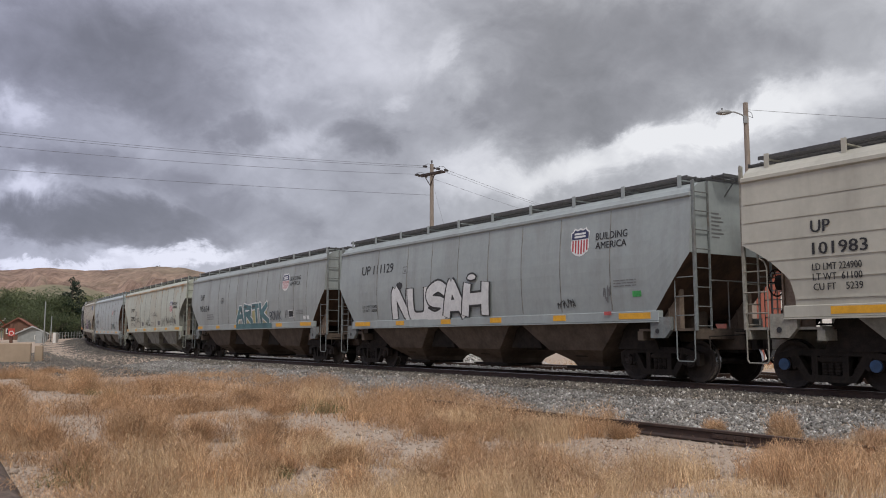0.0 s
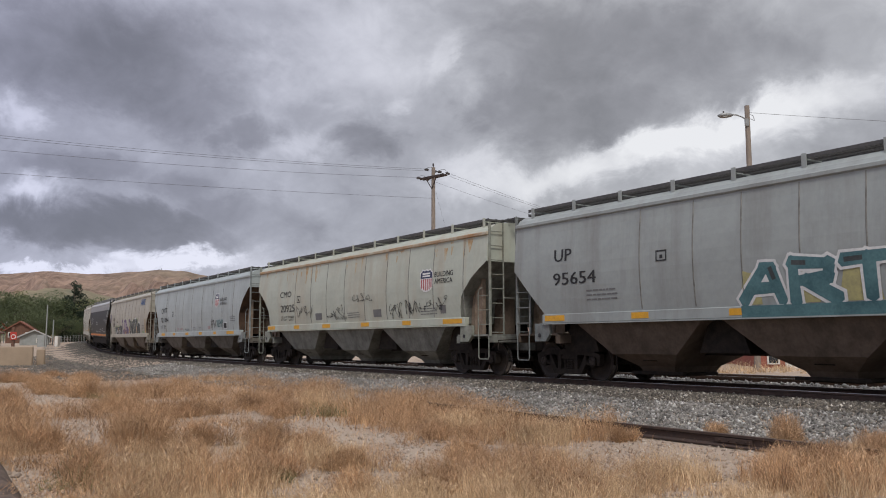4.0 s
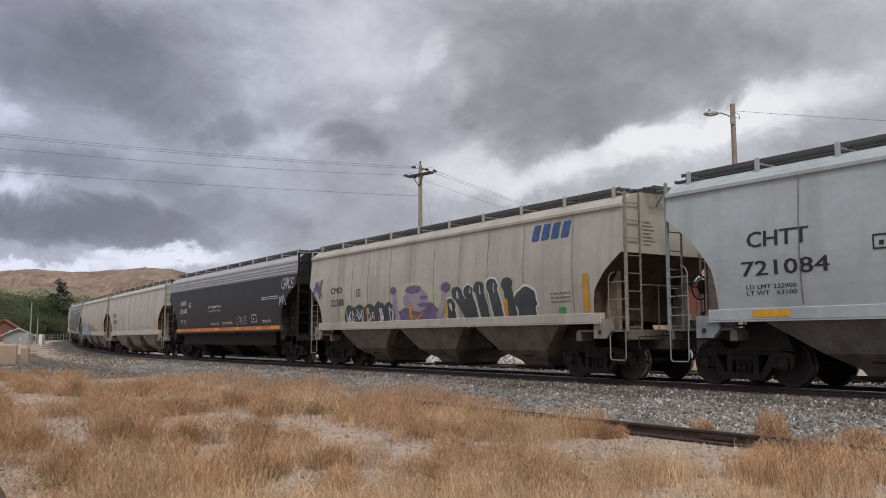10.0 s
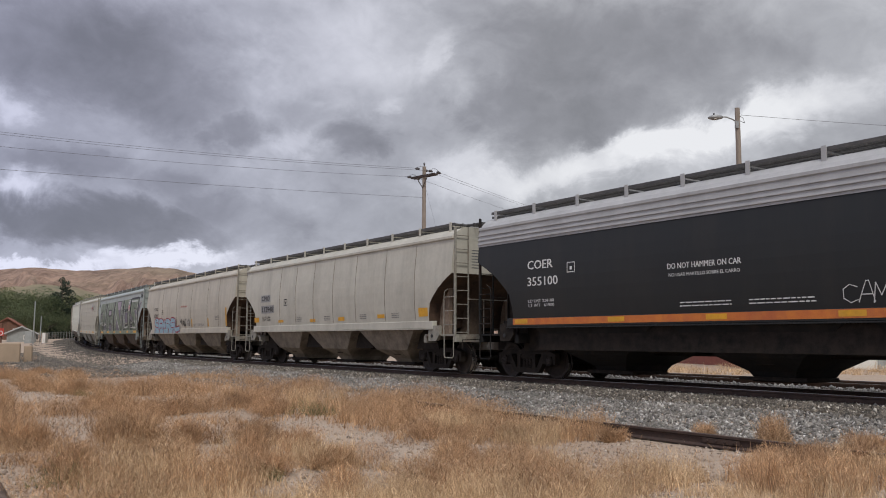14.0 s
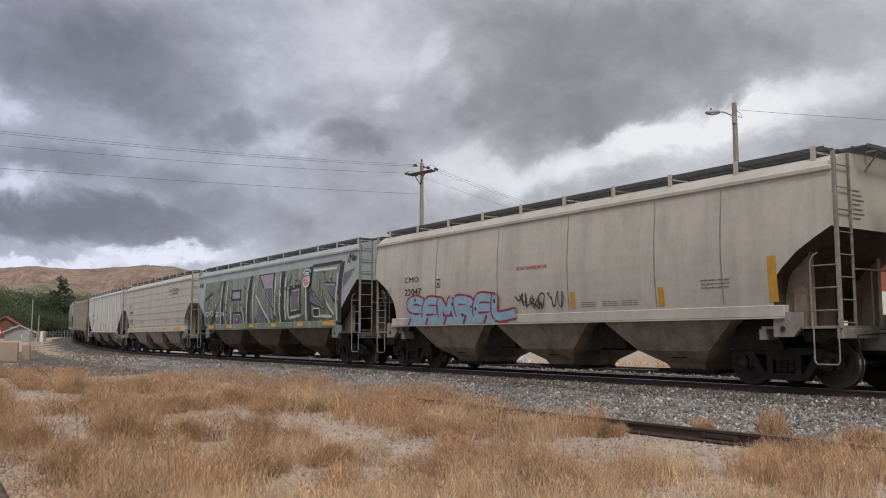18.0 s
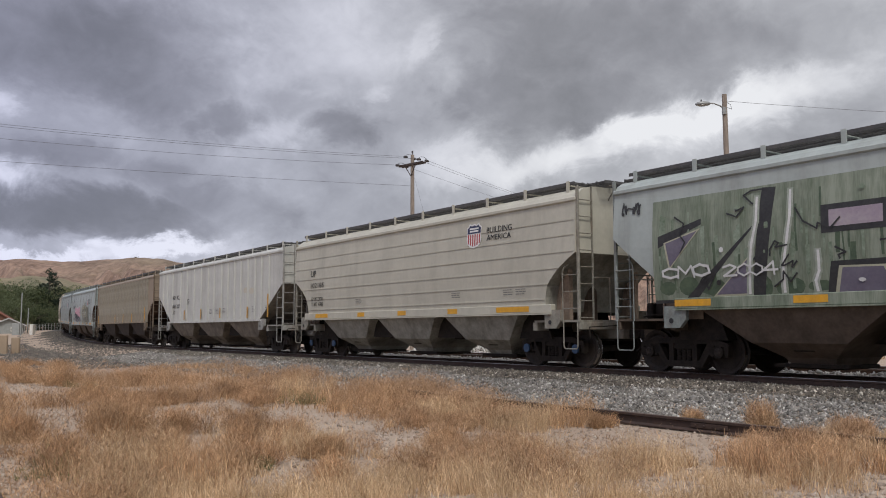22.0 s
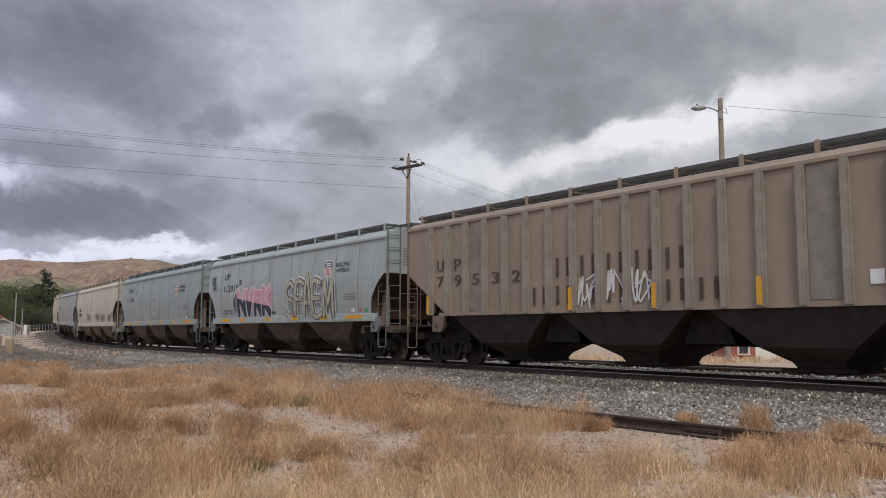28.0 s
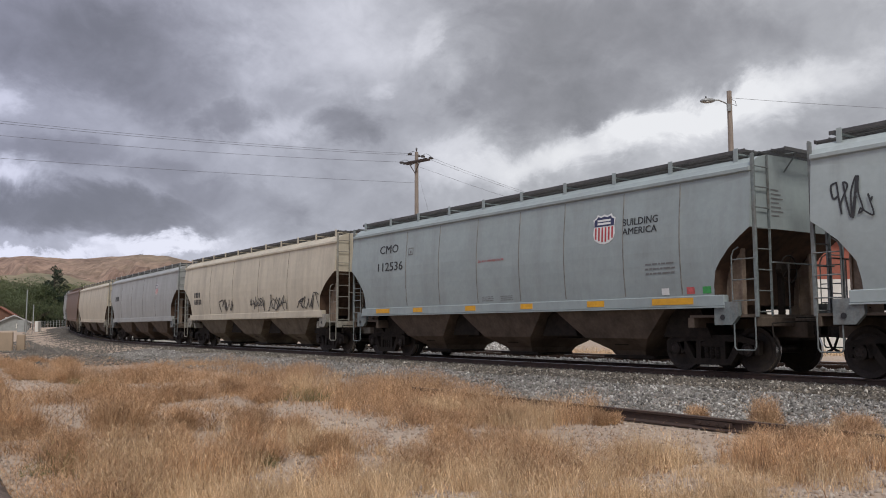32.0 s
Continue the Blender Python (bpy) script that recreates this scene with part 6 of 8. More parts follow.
    text_on(c, f, "NO USAR MARTILLO SOBRE EL CARRO", -1.8, 2.31, -0.05, 2.38, M_WHITE)
    for x0, x1 in ((-1.56, -0.3), (0.1, 1.5), (5.04, 5.96)):
        bars_on(c, f, 9, x0, 1.66, x1, 1.80, M_WHITE, 2, "small_print")
    piece_on(c, f, "CAMUS", 2.0, 1.62, 3.33, 2.0, S_WHITE, M_GREY_INK, 45, w=0.03, edge=0.004)
    frame_on(c, f, 3.82, 1.7, 4.41, 2.03, M_WHITE, 0.03)
    bars_on(c, f, 16, 5.02, 2.6, 6.81, 2.76, M_WHITE, 2, "small_print")
    piece_on(c, f, "CAMUS", 7.1, 2.95, 8.3, 3.42, S_WHITE, S_WHITE, 46, w=0.035, edge=0.01)
    tag_on(c, f, 6.9, 2.3, 7.6, 2.75, S_WHITE, 47, w=0.012, loops=5)
    # G
    c, f, _ = T["G"]
    block_on(c, f, -6.14, 2.53, -5.15, 2.82, M_GALV, "patch", 0.005)
    block_on(c, f, -6.10, 2.06, -4.76, 2.38, M_GALV, "patch", 0.005)
    text_on(c, f, "CMO", -6.06, 2.58, -5.24, 2.78)
    text_on(c, f, "112948", -6.0, 2.11, -4.86, 2.33)
    ldlines(c, f, -6.01, 1.71, -5.18, 1.93, ["LD LMT 226000", "LT WT   60000"])
    frame_on(c, f, -3.75, 2.32, -3.45, 2.58)
    for x0, x1, z0, z1 in ((-6.9, -6.39, 1.7, 1.9), (-4.37, -3.86, 1.66, 1.76), (-1.42, -0.95, 1.64, 1.75), (0.9, 1.37, 1.64, 1.77), (3.69, 4.15, 1.68, 1.80), (6.2, 6.71, 1.68, 1.94)):
        block_on(c, f, x0, z0, x1, z1, M_YELLOW, "reflector")
    for x in (-2.6, -0.2, 4.6, 2.5):
        bars_on(c, f, 2, x, 1.66, x + 0.45, 1.85, M_GREY_INK, 3, "small_print")
    # H
    c, f, _ = T["H"]
    text_on(c, f, "CMO", -6.11, 2.62, -5.32, 2.79)
    text_on(c, f, "22047", -6.11, 2.23, -5.18, 2.43)
    frame_on(c, f, -4.4, 2.4, -4.16, 2.65)
    piece_on(c, f, "SEMREL", -5.95, 1.38, -0.75, 2.17, S_PALEBLUE, S_CRIMSON, 52, w=0.125, edge=0.06, shade=S_NAVY, fat=1.16, bend=True)
    shape_on(c, f, [(-6.1, 1.33), (-0.7, 1.33), (-0.7, 1.53), (-6.0, 1.53)], S_PALEBLUE, 0.062, "sprayed_band")
    for i in range(6):
        x = -5.9 + 0.95 * i
        line_on(c, f, [(x, 1.34), (x + 0.12, 1.52)], S_CRIMSON, 0.05, 0.066)
    tag_on(c, f, -0.8, 1.66, 0.4, 2.08, S_BLACK, 53, w=0.016, loops=6)
    tag_on(c, f, 0.47, 1.66, 1.1, 2.1, S_BLACK, 54, w=0.014, loops=4)
    text_on(c, f, "DO NOT HAMMER ON CAR", -0.7, 2.66, 0.48, 2.75, M_RED)
    for x0, z0, x1, z1 in ((1.27, 1.62, 1.42, 2.02), (3.96, 1.6, 4.12, 2.01), (6.63, 1.6, 6.82, 2.46)):
        block_on(c, f, x0, z0, x1, z1, M_OCHRE, "reflector")
    bars_on(c, f, 4, 5.09, 1.9, 5.78, 2.12, M_GREY_INK, 3, "small_print")
    for x in (1.6, 2.3, 2.9):
        bars_on(c, f, 1, x, 1.64, x + 0.5, 1.78, M_GREY_INK, 3, "small_print")
    tag_on(c, f, -7.5, 2.0, -6.9, 2.5, S_BLACK, 55, w=0.016, loops=4)
    # I: the mural
    c, f, _ = T["I"]
    part("mural", lay(f, _rect(-7.35, 1.5, 7.25, 3.62), 0.006), S_MURAL, c, "sprayed mural in greens with huge cracked letters")
    mural(c, f)
    emblem_at = emblem(c, f, 4.21, 2.84, 4.86, 3.53)
    for o in (emblem_at, *emblem_at.children_recursive):
        o.location.y = -0.05 if o is emblem_at else 0.0
    piece_on(c, f, "CMO", -7.1, 1.95, -5.9, 2.22, S_WHITE, S_WHITE, 63, w=0.05, edge=0.004, lift=0.03)
    piece_on(c, f, "2004", -5.6, 1.92, -4.4, 2.2, S_WHITE, S_WHITE, 64, w=0.05, edge=0.004, lift=0.03)
    block_on(c, f, 5.13, 1.71, 5.68, 2.04, M_WHITE, "label", 0.055)
    block_on(c, f, 5.17, 1.75, 5.64, 2.0, M_BLACK, "label", 0.06)
    tag_on(c, f, 7.67, 3.55, 8.4, 3.85, S_BLACK, 65, w=0.02, loops=4)
    tag_on(c, f, -8.3, 3.4, -7.6, 3.7, S_BLACK, 66, w=0.02, loops=4)
    # J
    c, f, _ = T["J"]
    text_on(c, f, "UP", -6.23, 2.86, -5.84, 3.09)
    text_on(c, f, "102185", -6.22, 2.46, -5.2, 2.63)
    ldlines(c, f, -6.18, 1.74, -5.3, 2.12, ["LD LMT 225000", "LT WT   61000"])
    emblem(c, f, 3.33, 3.16, 3.99, 3.81)
    slogan(c, f, 4.22, 3.30, 5.3, 3.66)
    for x in (-2.9, 2.6, 4.9, 5.4):
        bars_on(c, f, 2, x, 1.80, x + 0.4, 1.98, M_GREY_INK, 3, "small_print")
    # K: upright ribs
    c, f, mat = T["K"]
    for x in (-5.93, -4.53, -3.48, -2.35, -1.29, -0.27, 0.56, 1.56, 2.4, 3.23, 3.99, 4.82, 5.62, 6.33, 7.13, -6.9, -7.6):
        z0 = f.sill + 0.02 if abs(x) < f.half - f.cut else f.sill + (f.cut_z - f.sill) * (1 - (f.half - abs(x)) / f.cut) + 0.03
        piece("side_rib", round(z0, 2), lambda: _rib(f, z0, 0.05, 0.04), mat, c, pose(x, 0, 0))
    text_on(c, f, "NO", -5.90, 2.54, -5.42, 2.76)
    text_on(c, f, "KL", -5.12, 2.54, -4.72, 2.76)
    text_on(c, f, "440", -5.92, 2.07, -5.38, 2.30)
    text_on(c, f, "207", -5.2, 2.07, -4.7, 2.30)
    frame_on(c, f, -3.40, 2.25, -3.12, 2.5)
    for x, z0, z1 in ((-3.78, 1.46, 1.96), (-1.2, 1.5, 1.96), (1.5, 1.5, 1.96), (4.87, 1.46, 1.94), (7.1, 1.46, 2.40)):
        block_on(c, f, x - 0.05, z0, x + 0.09, z1, M_OCHRE, "reflector", 0.046)
    for x in (-0.2, 0.7, 1.6, 5.2, 6.6):
        bars_on(c, f, 2, x + 0.15, 1.7, x + 0.5, 1.95, M_GREY_INK, 4, "small_print")
    ldlines(c, f, -5.92, 1.72, -5.4, 1.95, ["LD LMT", "LT WT"])
    stain = surface("rust_stain", (0.50, 0.44, 0.33), (0.54, 0.52, 0.46), rough=0.8, scale=6, bump=0)
    blob_on(c, f, 4.6, 2.65, 0.32, 0.12, stain, 0.005, 71, "stain")
    blob_on(c, f, 5.25, 2.6, 0.3, 0.13, stain, 0.005, 72, "stain")
    # L: heavy posts, panels between
    c, f, mat = T["L"]
    xs = (-7.14, -6.02, -5.26, -4.4, -3.64, -2.92, -2.21, -1.33, -0.36, 0.55, 1.46, 2.34, 3.18, 3.96, 4.72, 5.47, 6.23, 7.02)
    xs = [-7.14 + (7.02 + 7.14) * i / (len(xs) - 1) for i in range(len(xs))]
    f.proud = 0.014
    grey = surface("post_grey", (0.30, 0.275, 0.235), (0.22, 0.195, 0.16), rough=0.7, scale=3, dirt=RUST, dirt_amount=0.5)
    for x in xs:
        z0 = f.sill + 0.0
        piece("side_post", 1, lambda: _rib(f, z0, 0.075, 0.15), grey, c, pose(x, 0, 0), "grey steel side post")
    panel = surface("panel_grey", (0.26, 0.235, 0.20), (0.19, 0.17, 0.145), rough=0.7, scale=3, dirt=RUST, dirt_amount=0.4)
    for i in (2, 14):
        part("side_panel", strip_on(f, xs[i] + 0.09, xs[i + 1] - 0.09, f.sill + 0.1, f.eave - 0.08, 0.012, 1), panel, c, "grey replaced side panel")
    ink = surface("faded_brown_ink", (0.055, 0.035, 0.028), (0.12, 0.085, 0.06), rough=0.8, scale=8, bump=0)
    gap = (xs[1] - xs[0])
    for i, ch in enumerate("79532"):
        x = xs[i] + gap * 0.3
        text_on(c, f, ch, x, 2.22, x + 0.30, 2.52, ink)
    for i, ch in enumerate("UP"):
        text_on(c, f, ch, xs[i] + gap * 0.3, 2.66, xs[i] + gap * 0.3 + 0.30, 2.98, ink)
    for i in range(5):
        twin_on(c, f, xs[6 + i] + gap * 0.26, 2.26, xs[6 + i] + gap * 0.80, 2.72, ink)
    for i in range(7):
        twin_on(c, f, xs[5 + i] + gap * 0.26, 1.60, xs[5 + i] + gap * 0.80, 2.04, ink)
    for i in (0, 7, 10, 13, 17):
        block_on(c, f, xs[i] - 0.06, 1.45, xs[i] + 0.06, 1.98 if i < 17 else 2.3, M_YELLOW, "reflector", 0.156)
    for i in (7, 8, 9):
        tag_on(c, f, xs[i] + 0.1, 1.5, xs[i + 1] - 0.1, 2.35, S_WHITE, 110 + i, w=0.024, loops=3)
    block_on(c, f, xs[15] + 0.35, 1.75, xs[15] + 0.6, 2.0, M_WHITE, "label")
    # M
    c, f, _ = T["M"]
    text_on(c, f, "UP", -5.89, 3.22, -5.28, 3.49)
    text_on(c, f, "112019", -5.87, 2.68, -4.25, 2.96)
    frame_on(c, f, -4.15, 2.95, -3.88, 3.15)
    ldlines(c, f, -5.9, 1.66, -4.9, 1.9, ["LD LMT 223600", "LT WT   62400"])
    rs = random.Random(121)
    for i in range(9):
        x = -4.15 + 0.37 * i
        top = 2.55 + rs.uniform(-0.1, 0.38)
        shape_on(c, f, [(x - 0.05, 1.75), (x + 0.52, 1.75), (x + 0.45 + rs.uniform(-0.1, 0.2), top), (x + 0.12, 2.2)], S_PINK, 0.006 + 0.0006 * i)
    piece_on(c, f, "NVRK", -4.25, 1.52, -0.75, 2.78, S_PINK, S_WHITE, 125, w=0.17, edge=0.05, shade=None, lean=0.2, lift=0.0125, below=(S_NAVY, 2.15))
    piece_on(c, f, "SFAEM", 0.62, 1.38, 4.6, 2.92, S_WHITE, S_WHITE, 126, w=0.10, edge=0.10, lean=0.2, lift=0.005, bend=True)
    piece_on(c, f, "SFAEM", 0.62, 1.38, 4.6, 2.92, S_PALEOLIVE, S_BLACK, 126, w=0.10, edge=0.036, shade=None, lean=0.2, lift=0.034, bend=True)
    for i in range(9):
        x = 0.95 + 0.42 * i
        line_on(c, f, [(x + rs.uniform(-0.1, 0.1), 2.3 + rs.uniform(0, 0.5)), (x + rs.uniform(-0.15, 0.15), 1.8), (x + 0.08, 1.40)], S_BLACK if i % 3 else S_WHITE, 0.018, 0.066 + 0.0004 * i)
    emblem(c, f, 3.77, 2.84, 4.39, 3.45)
    slogan(c, f, 4.66, 2.97, 5.68, 3.32)
    tag_on(c, f, -7.5, 2.7, -6.65, 3.5, S_BLACK, 127, w=0.018, loops=5)
    tag_on(c, f, -4.8, 1.7, -4.2, 2.6, S_BLACK, 128, w=0.018, loops=4)
    tag_on(c, f, -0.95, 1.55, -0.3, 1.75, S_BLACK, 129, w=0.02, loops=4)
    bars_on(c, f, 4, 5.3, 2.0, 6.1, 2.25, M_GREY_INK, 3, "small_print")
    block_on(c, f, 5.7, 1.6, 5.95, 1.72, M_WHITE, "label")
    block_on(c, f, 6.28, 1.6, 6.42, 1.7, M_PINKTAPE, "label")
    block_on(c, f, 6.6, 1.58, 6.8, 1.7, M_TAPE, "label")
    # N
    c, f, _ = T["N"]
    text_on(c, f, "CMO", -5.97, 3.26, -4.86, 3.52)
    text_on(c, f, "112536", -6.04, 2.70, -4.56, 2.97)
    frame_on(c, f, -4.25, 3.12, -3.98, 3.34, M_GREY_INK)
    emblem(c, f, 3.66, 2.80, 4.34, 3.46)
    slogan(c, f, 4.56, 2.94, 5.6, 3.30)
    text_on(c, f, "DO NOT HAMMER ON CAR", -0.7, 2.66, 0.4, 2.72, M_RED)
    bars_on(c, f, 4, 5.2, 2.0, 6.0, 2.3, M_GREY_INK, 3, "small_print")
    for x, m in ((5.6, M_WHITE), (6.25, M_PINKTAPE), (6.65, M_TAPE)):
        block_on(c, f, x, 1.58, x + 0.2, 1.72, m, "label")
    for x in (-0.6, 0.2):
        bars_on(c, f, 1, x, 1.6, x + 0.5, 1.75, M_GREY_INK, 3, "small_print")
    # O, P and beyond
    c, f, _ = T["O"]
    for i, (x0, x1) in enumerate(((-3.2, -1.3), (0.6, 2.4), (2.5, 4.6), (5.3, 7.4))):
        tag_on(c, f, x0, 1.6, x1, 2.2, S_BLACK, 140 + i, w=0.022, loops=6)
    bars_on(c, f, 4, -6.8, 2.4, -5.9, 2.65)
    bars_on(c, f, 5, -6.8, 2.05, -5.7, 2.3)
    c, f, _ = T["P"]
    bars_on(c, f, 3, -6.8, 2.7, -5.7, 3.0)
    emblem(c, f, 4.0, 2.8, 4.6, 3.4)


def _rect(x0, z0, x1, z1):
    bm = bmesh.new()
    n = 12
    for i in range(n):
        a, b = x0 + (x1 - x0) * i / n, x0 + (x1 - x0) * (i + 1) / n
        poly(bm, [(a, z0), (b, z0), (b, z1), (a, z1)])
    bmesh.ops.remove_doubles(bm, verts=bm.verts, dist=0.0005)
    return bm


def _rib(form, z0, half, out):
    bm = bmesh.new()
    y = form.wide
    prism(bm, [(-half, z0), (half, z0), (half, form.eave - 0.03), (-half, form.eave - 0.03)], -y - out * 0.5, -y + 0.01)
    prism(bm, [(-half * 0.6, z0), (half * 0.6, z0), (half * 0.6, form.eave - 0.035), (-half * 0.6, form.eave - 0.035)], -y - out, -y - out * 0.5 + 0.001)
    return bm


dress()
# ---- loose ground cover ----
def blades(base, height, spread, width, rs):
    """One tapered, bent blade per row of base: five corners, three triangles."""
    n = len(base)
    a = rs.rand(n) * 6.2832
    lean = spread * (0.25 + rs.rand(n))
    d = np.stack([np.cos(a), np.sin(a), 0 * a], 1)
    turn = rs.rand(n) * 6.2832
    side = np.stack([np.cos(turn), np.sin(turn), 0 * turn], 1) * (width * (0.6 + 0.8 * rs.rand(n)))[:, None]
    h = height[:, None] * np.array([0, 0, 1.0])
    mid = base + d * (lean * 0.35)[:, None] + h * 0.55
    tip = base + d * lean[:, None] + h
    v = np.stack([base - side, base + side, mid + side * 0.7, mid - side * 0.7, tip], 1).reshape(-1, 3)
    k = np.arange(n)[:, None, None] * 5
    f = (k + np.array([[0, 1, 2], [0, 2, 3], [3, 2, 4]])[None]).reshape(-1, 3)
    return v, f


# bare, stony places: x, y, half-widths
BARE = [(-18, 39, 7, 6), (-14.5, 35, 3.5, 4), (-12.2, 23.5, 1.8, 1.6), (-6.6, 15.3, 1.1, 0.6), (-4.1, 13.9, 0.55, 0.35), (-2.7, 14.8, 1.0, 0.9), (-1.7, 13.5, 0.5, 0.4), (-4.5, 8.9, 0.8, 0.6), (-11.0, 30, 1.0, 2.0),
        (3.0, 12.0, 0.9, 0.8), (-4.0, 7.7, 0.8, 0.5), (1.8, 10.7, 0.55, 0.3), (-7.5, 19.3, 1.2, 0.8), (-0.6, 11.9, 0.5, 0.25), (-3.4, 11.2, 0.3, 0.3), (2.9, 11.5, 0.5, 0.45), (3.7, 12.6, 0.8, 0.5)]
# bushy clumps: x, y, half-width, height
BUSHES = [(-9.4, 23.0, 1.3, 0.62), (-8.2, 23.4, 0.9, 0.55), (-5.5, 11.3, 0.60, 0.50), (-6.2, 12.0, 0.6, 0.5), (-4.0, 11.5, 0.50, 0.50), (-3.5, 12.3, 0.5, 0.42), (-3.6, 8.7, 0.34, 0.40), (-1.85, 9.5, 0.45, 0.34), (-1.2, 10.4, 0.35, 0.26),
          (-2.75, 13.2, 0.45, 0.32), (-0.2, 13.6, 0.4, 0.25), (-5.2, 17.3, 0.9, 0.42), (-6.8, 18.0, 0.8, 0.45), (-3.4, 17.6, 0.7, 0.40), (-10.6, 20.5, 0.7, 0.4),
          (1.2, 13.2, 0.4, 0.3), (-13.0, 27.5, 1.0, 0.5), (-15.5, 30.5, 1.0, 0.45), (5.2, 10.2, 0.5, 0.24), (3.9, 9.3, 0.45, 0.4), (0.9, 9.0, 0.4, 0.3), (-4.6, 12.6, 0.45, 0.4), (-3.0, 10.3, 0.4, 0.34), (-2.4, 11.5, 0.4, 0.32), (-0.9, 8.6, 0.3, 0.3),
          (-7.4, 14.2, 0.6, 0.45), (-8.6, 17.0, 0.7, 0.45), (-2.0, 12.4, 0.4, 0.3), (0.3, 11.3, 0.4, 0.28), (-5.0, 14.4, 0.45, 0.35), (-4.2, 19.0, 0.7, 0.4), (-11.8, 25.6, 0.8, 0.4), (-13.5, 32, 1.0, 0.4), (-16.5, 36, 0.8, 0.35)]


def tufty(x, y):
    """Where the grass bunches up, 0..1."""
    return 0.45 * lumps(x, y, 2.1, 11) + 0.55 * lumps(x, y, 0.75, 12)


def cover(x, y, s, d):
    """How likely grass is at a place, 0..1."""
    edge = np.interp(s, [-12, -3, 1, 5, 12, 30, 60], [7.8, 7.6, 6.5, 4.4, 3.9, 4.3, 5.2])
    p = np.clip((d - edge - 0.5 * (lumps(x, y, 0.9, 14) - 0.5)) / 0.35, 0, 1)
    p *= np.clip((tufty(x, y) - 0.45) * 10, 0.02, 1)
    left = np.clip((-x - 3.8 - 0.17 * y) / 3, 0, 1) * np.clip((y - 12) / 6, 0, 1)
    p *= 1 - 0.88 * left
    for bx, by, rx, ry in BARE:
        p *= 1 - 0.96 * np.exp(-(((x - bx * (1 - 0.5 / by)) / (rx * 1.15)) ** 2 + ((y - by + 0.5) / (ry * 1.3 + 0.75)) ** 2) ** 2)
    return p


def clumps(n, seed, ymin, ymax, power=1.0):
    rs = np.random.RandomState(seed)
    y = ymin + (ymax - ymin) * rs.rand(n) ** power
    x = y * np.tan(np.radians(-31 + 62 * rs.rand(n)))
    d, s = beside(x, y)
    m = rs.rand(n) < cover(x, y, s, d)
    x, y, d, s = x[m], y[m], d[m], s[m]
    return np.stack([x, y, height(x, y, d)], 1), rs


def twigs(base, length, width, rs, up=0.5):
    """One thin pointed twig per row, in any direction but mostly upwards."""
    n = len(base)
    d = rs.normal(size=(n, 3))
    d[:, 2] = np.abs(d[:, 2]) + up
    d /= np.linalg.norm(d, axis=1)[:, None]
    side = np.cross(d, rs.normal(size=(n, 3)))
    side *= (width / np.maximum(np.linalg.norm(side, axis=1), 1e-6))[:, None]
    tip = base + d * (length * (0.5 + rs.rand(n)))[:, None]
    v = np.stack([base - side, base + side, tip], 1).reshape(-1, 3)
    return v, np.arange(3 * n).reshape(-1, 3)


def grow(name, spots, rs, per, fuzz, radius, tall, spread, width, material, label, size=None):
    """Tufts: bent blades from the root, and a haze of fine seed heads and twigs round them."""
    n = len(spots)
    size = (0.35 + 1.0 * rs.rand(n) ** 1.8) * (0.55 + 1.1 * np.clip((tufty(spots[:, 0], spots[:, 1]) - 0.3) / 0.4, 0, 1)) if size is None else size
    k = np.repeat(np.arange(n), per)
    r, a = radius * np.sqrt(rs.rand(len(k))) * size[k], rs.rand(len(k)) * 6.2832
    base = spots[k] + np.stack([r * np.cos(a), r * np.sin(a), 0 * r - 0.02], 1)
    h = tall * size[k] * (0.45 + 0.6 * rs.rand(len(k))) * (1 - 0.4 * (r / (radius * size[k])) ** 2)
    v, f = blades(base, h, spread * size[k], width, rs)
    k = np.repeat(np.arange(n), fuzz)
    r, a = 1.15 * radius * np.sqrt(rs.rand(len(k))) * size[k], rs.rand(len(k)) * 6.2832
    u = 0.15 + 0.8 * rs.rand(len(k)) ** 0.7
    z = tall * size[k] * u * (1 - 0.35 * (r / (radius * size[k])) ** 2)
    w, g = twigs(spots[k] + np.stack([r * np.cos(a), r * np.sin(a), z], 1), 0.075 * (tall / 0.4), width * 0.62 + 0 * r, rs)
    return fast_mesh(name, np.concatenate([v, w]), np.concatenate([f, g + len(v)]), material, label, "dry grass")


def bush(name, x, y, r, h, seed, material, label):
    """A dried bush: stems fanning from the root, twigs filling an uneven dome."""
    rs = np.random.RandomState(seed)
    z = float(ground_z(x, y)[0])
    k = 7
    c = np.stack([rs.normal(0, 0.36 * r, k), rs.normal(0, 0.36 * r, k), np.zeros(k)], 1)
    big = 0.55 + 0.5 * rs.rand(k)
    n = int(1500 + 4800 * r)
    j = rs.randint(0, k, n)
    a, e, q = rs.rand(n) * 6.2832, rs.rand(n), rs.rand(n) ** 0.4
    p = c[j] + np.stack([0.62 * r * big[j] * q * np.cos(a) * np.sqrt(1 - e ** 2), 0.62 * r * big[j] * q * np.sin(a) * np.sqrt(1 - e ** 2), h * big[j] * q * (0.12 + 0.98 * e)], 1)
    w, g = twigs(p, 0.10, np.full(n, 0.0026), rs, 0.45)
    m = int(260 + 520 * r)
    root = c[rs.randint(0, k, m)] * 0.8 + rs.normal(0, 0.05, (m, 3)) * (1, 1, 0) - (0, 0, 0.02)
    v, f = blades(root, h * (0.4 + 0.95 * rs.rand(m) ** 1.5), np.full(m, 0.66 * r), 0.0032, rs)
    return fast_mesh(name, np.concatenate([v, w]) + (x, y, z), np.concatenate([f, g + len(v)]), material, label, "dry bush")


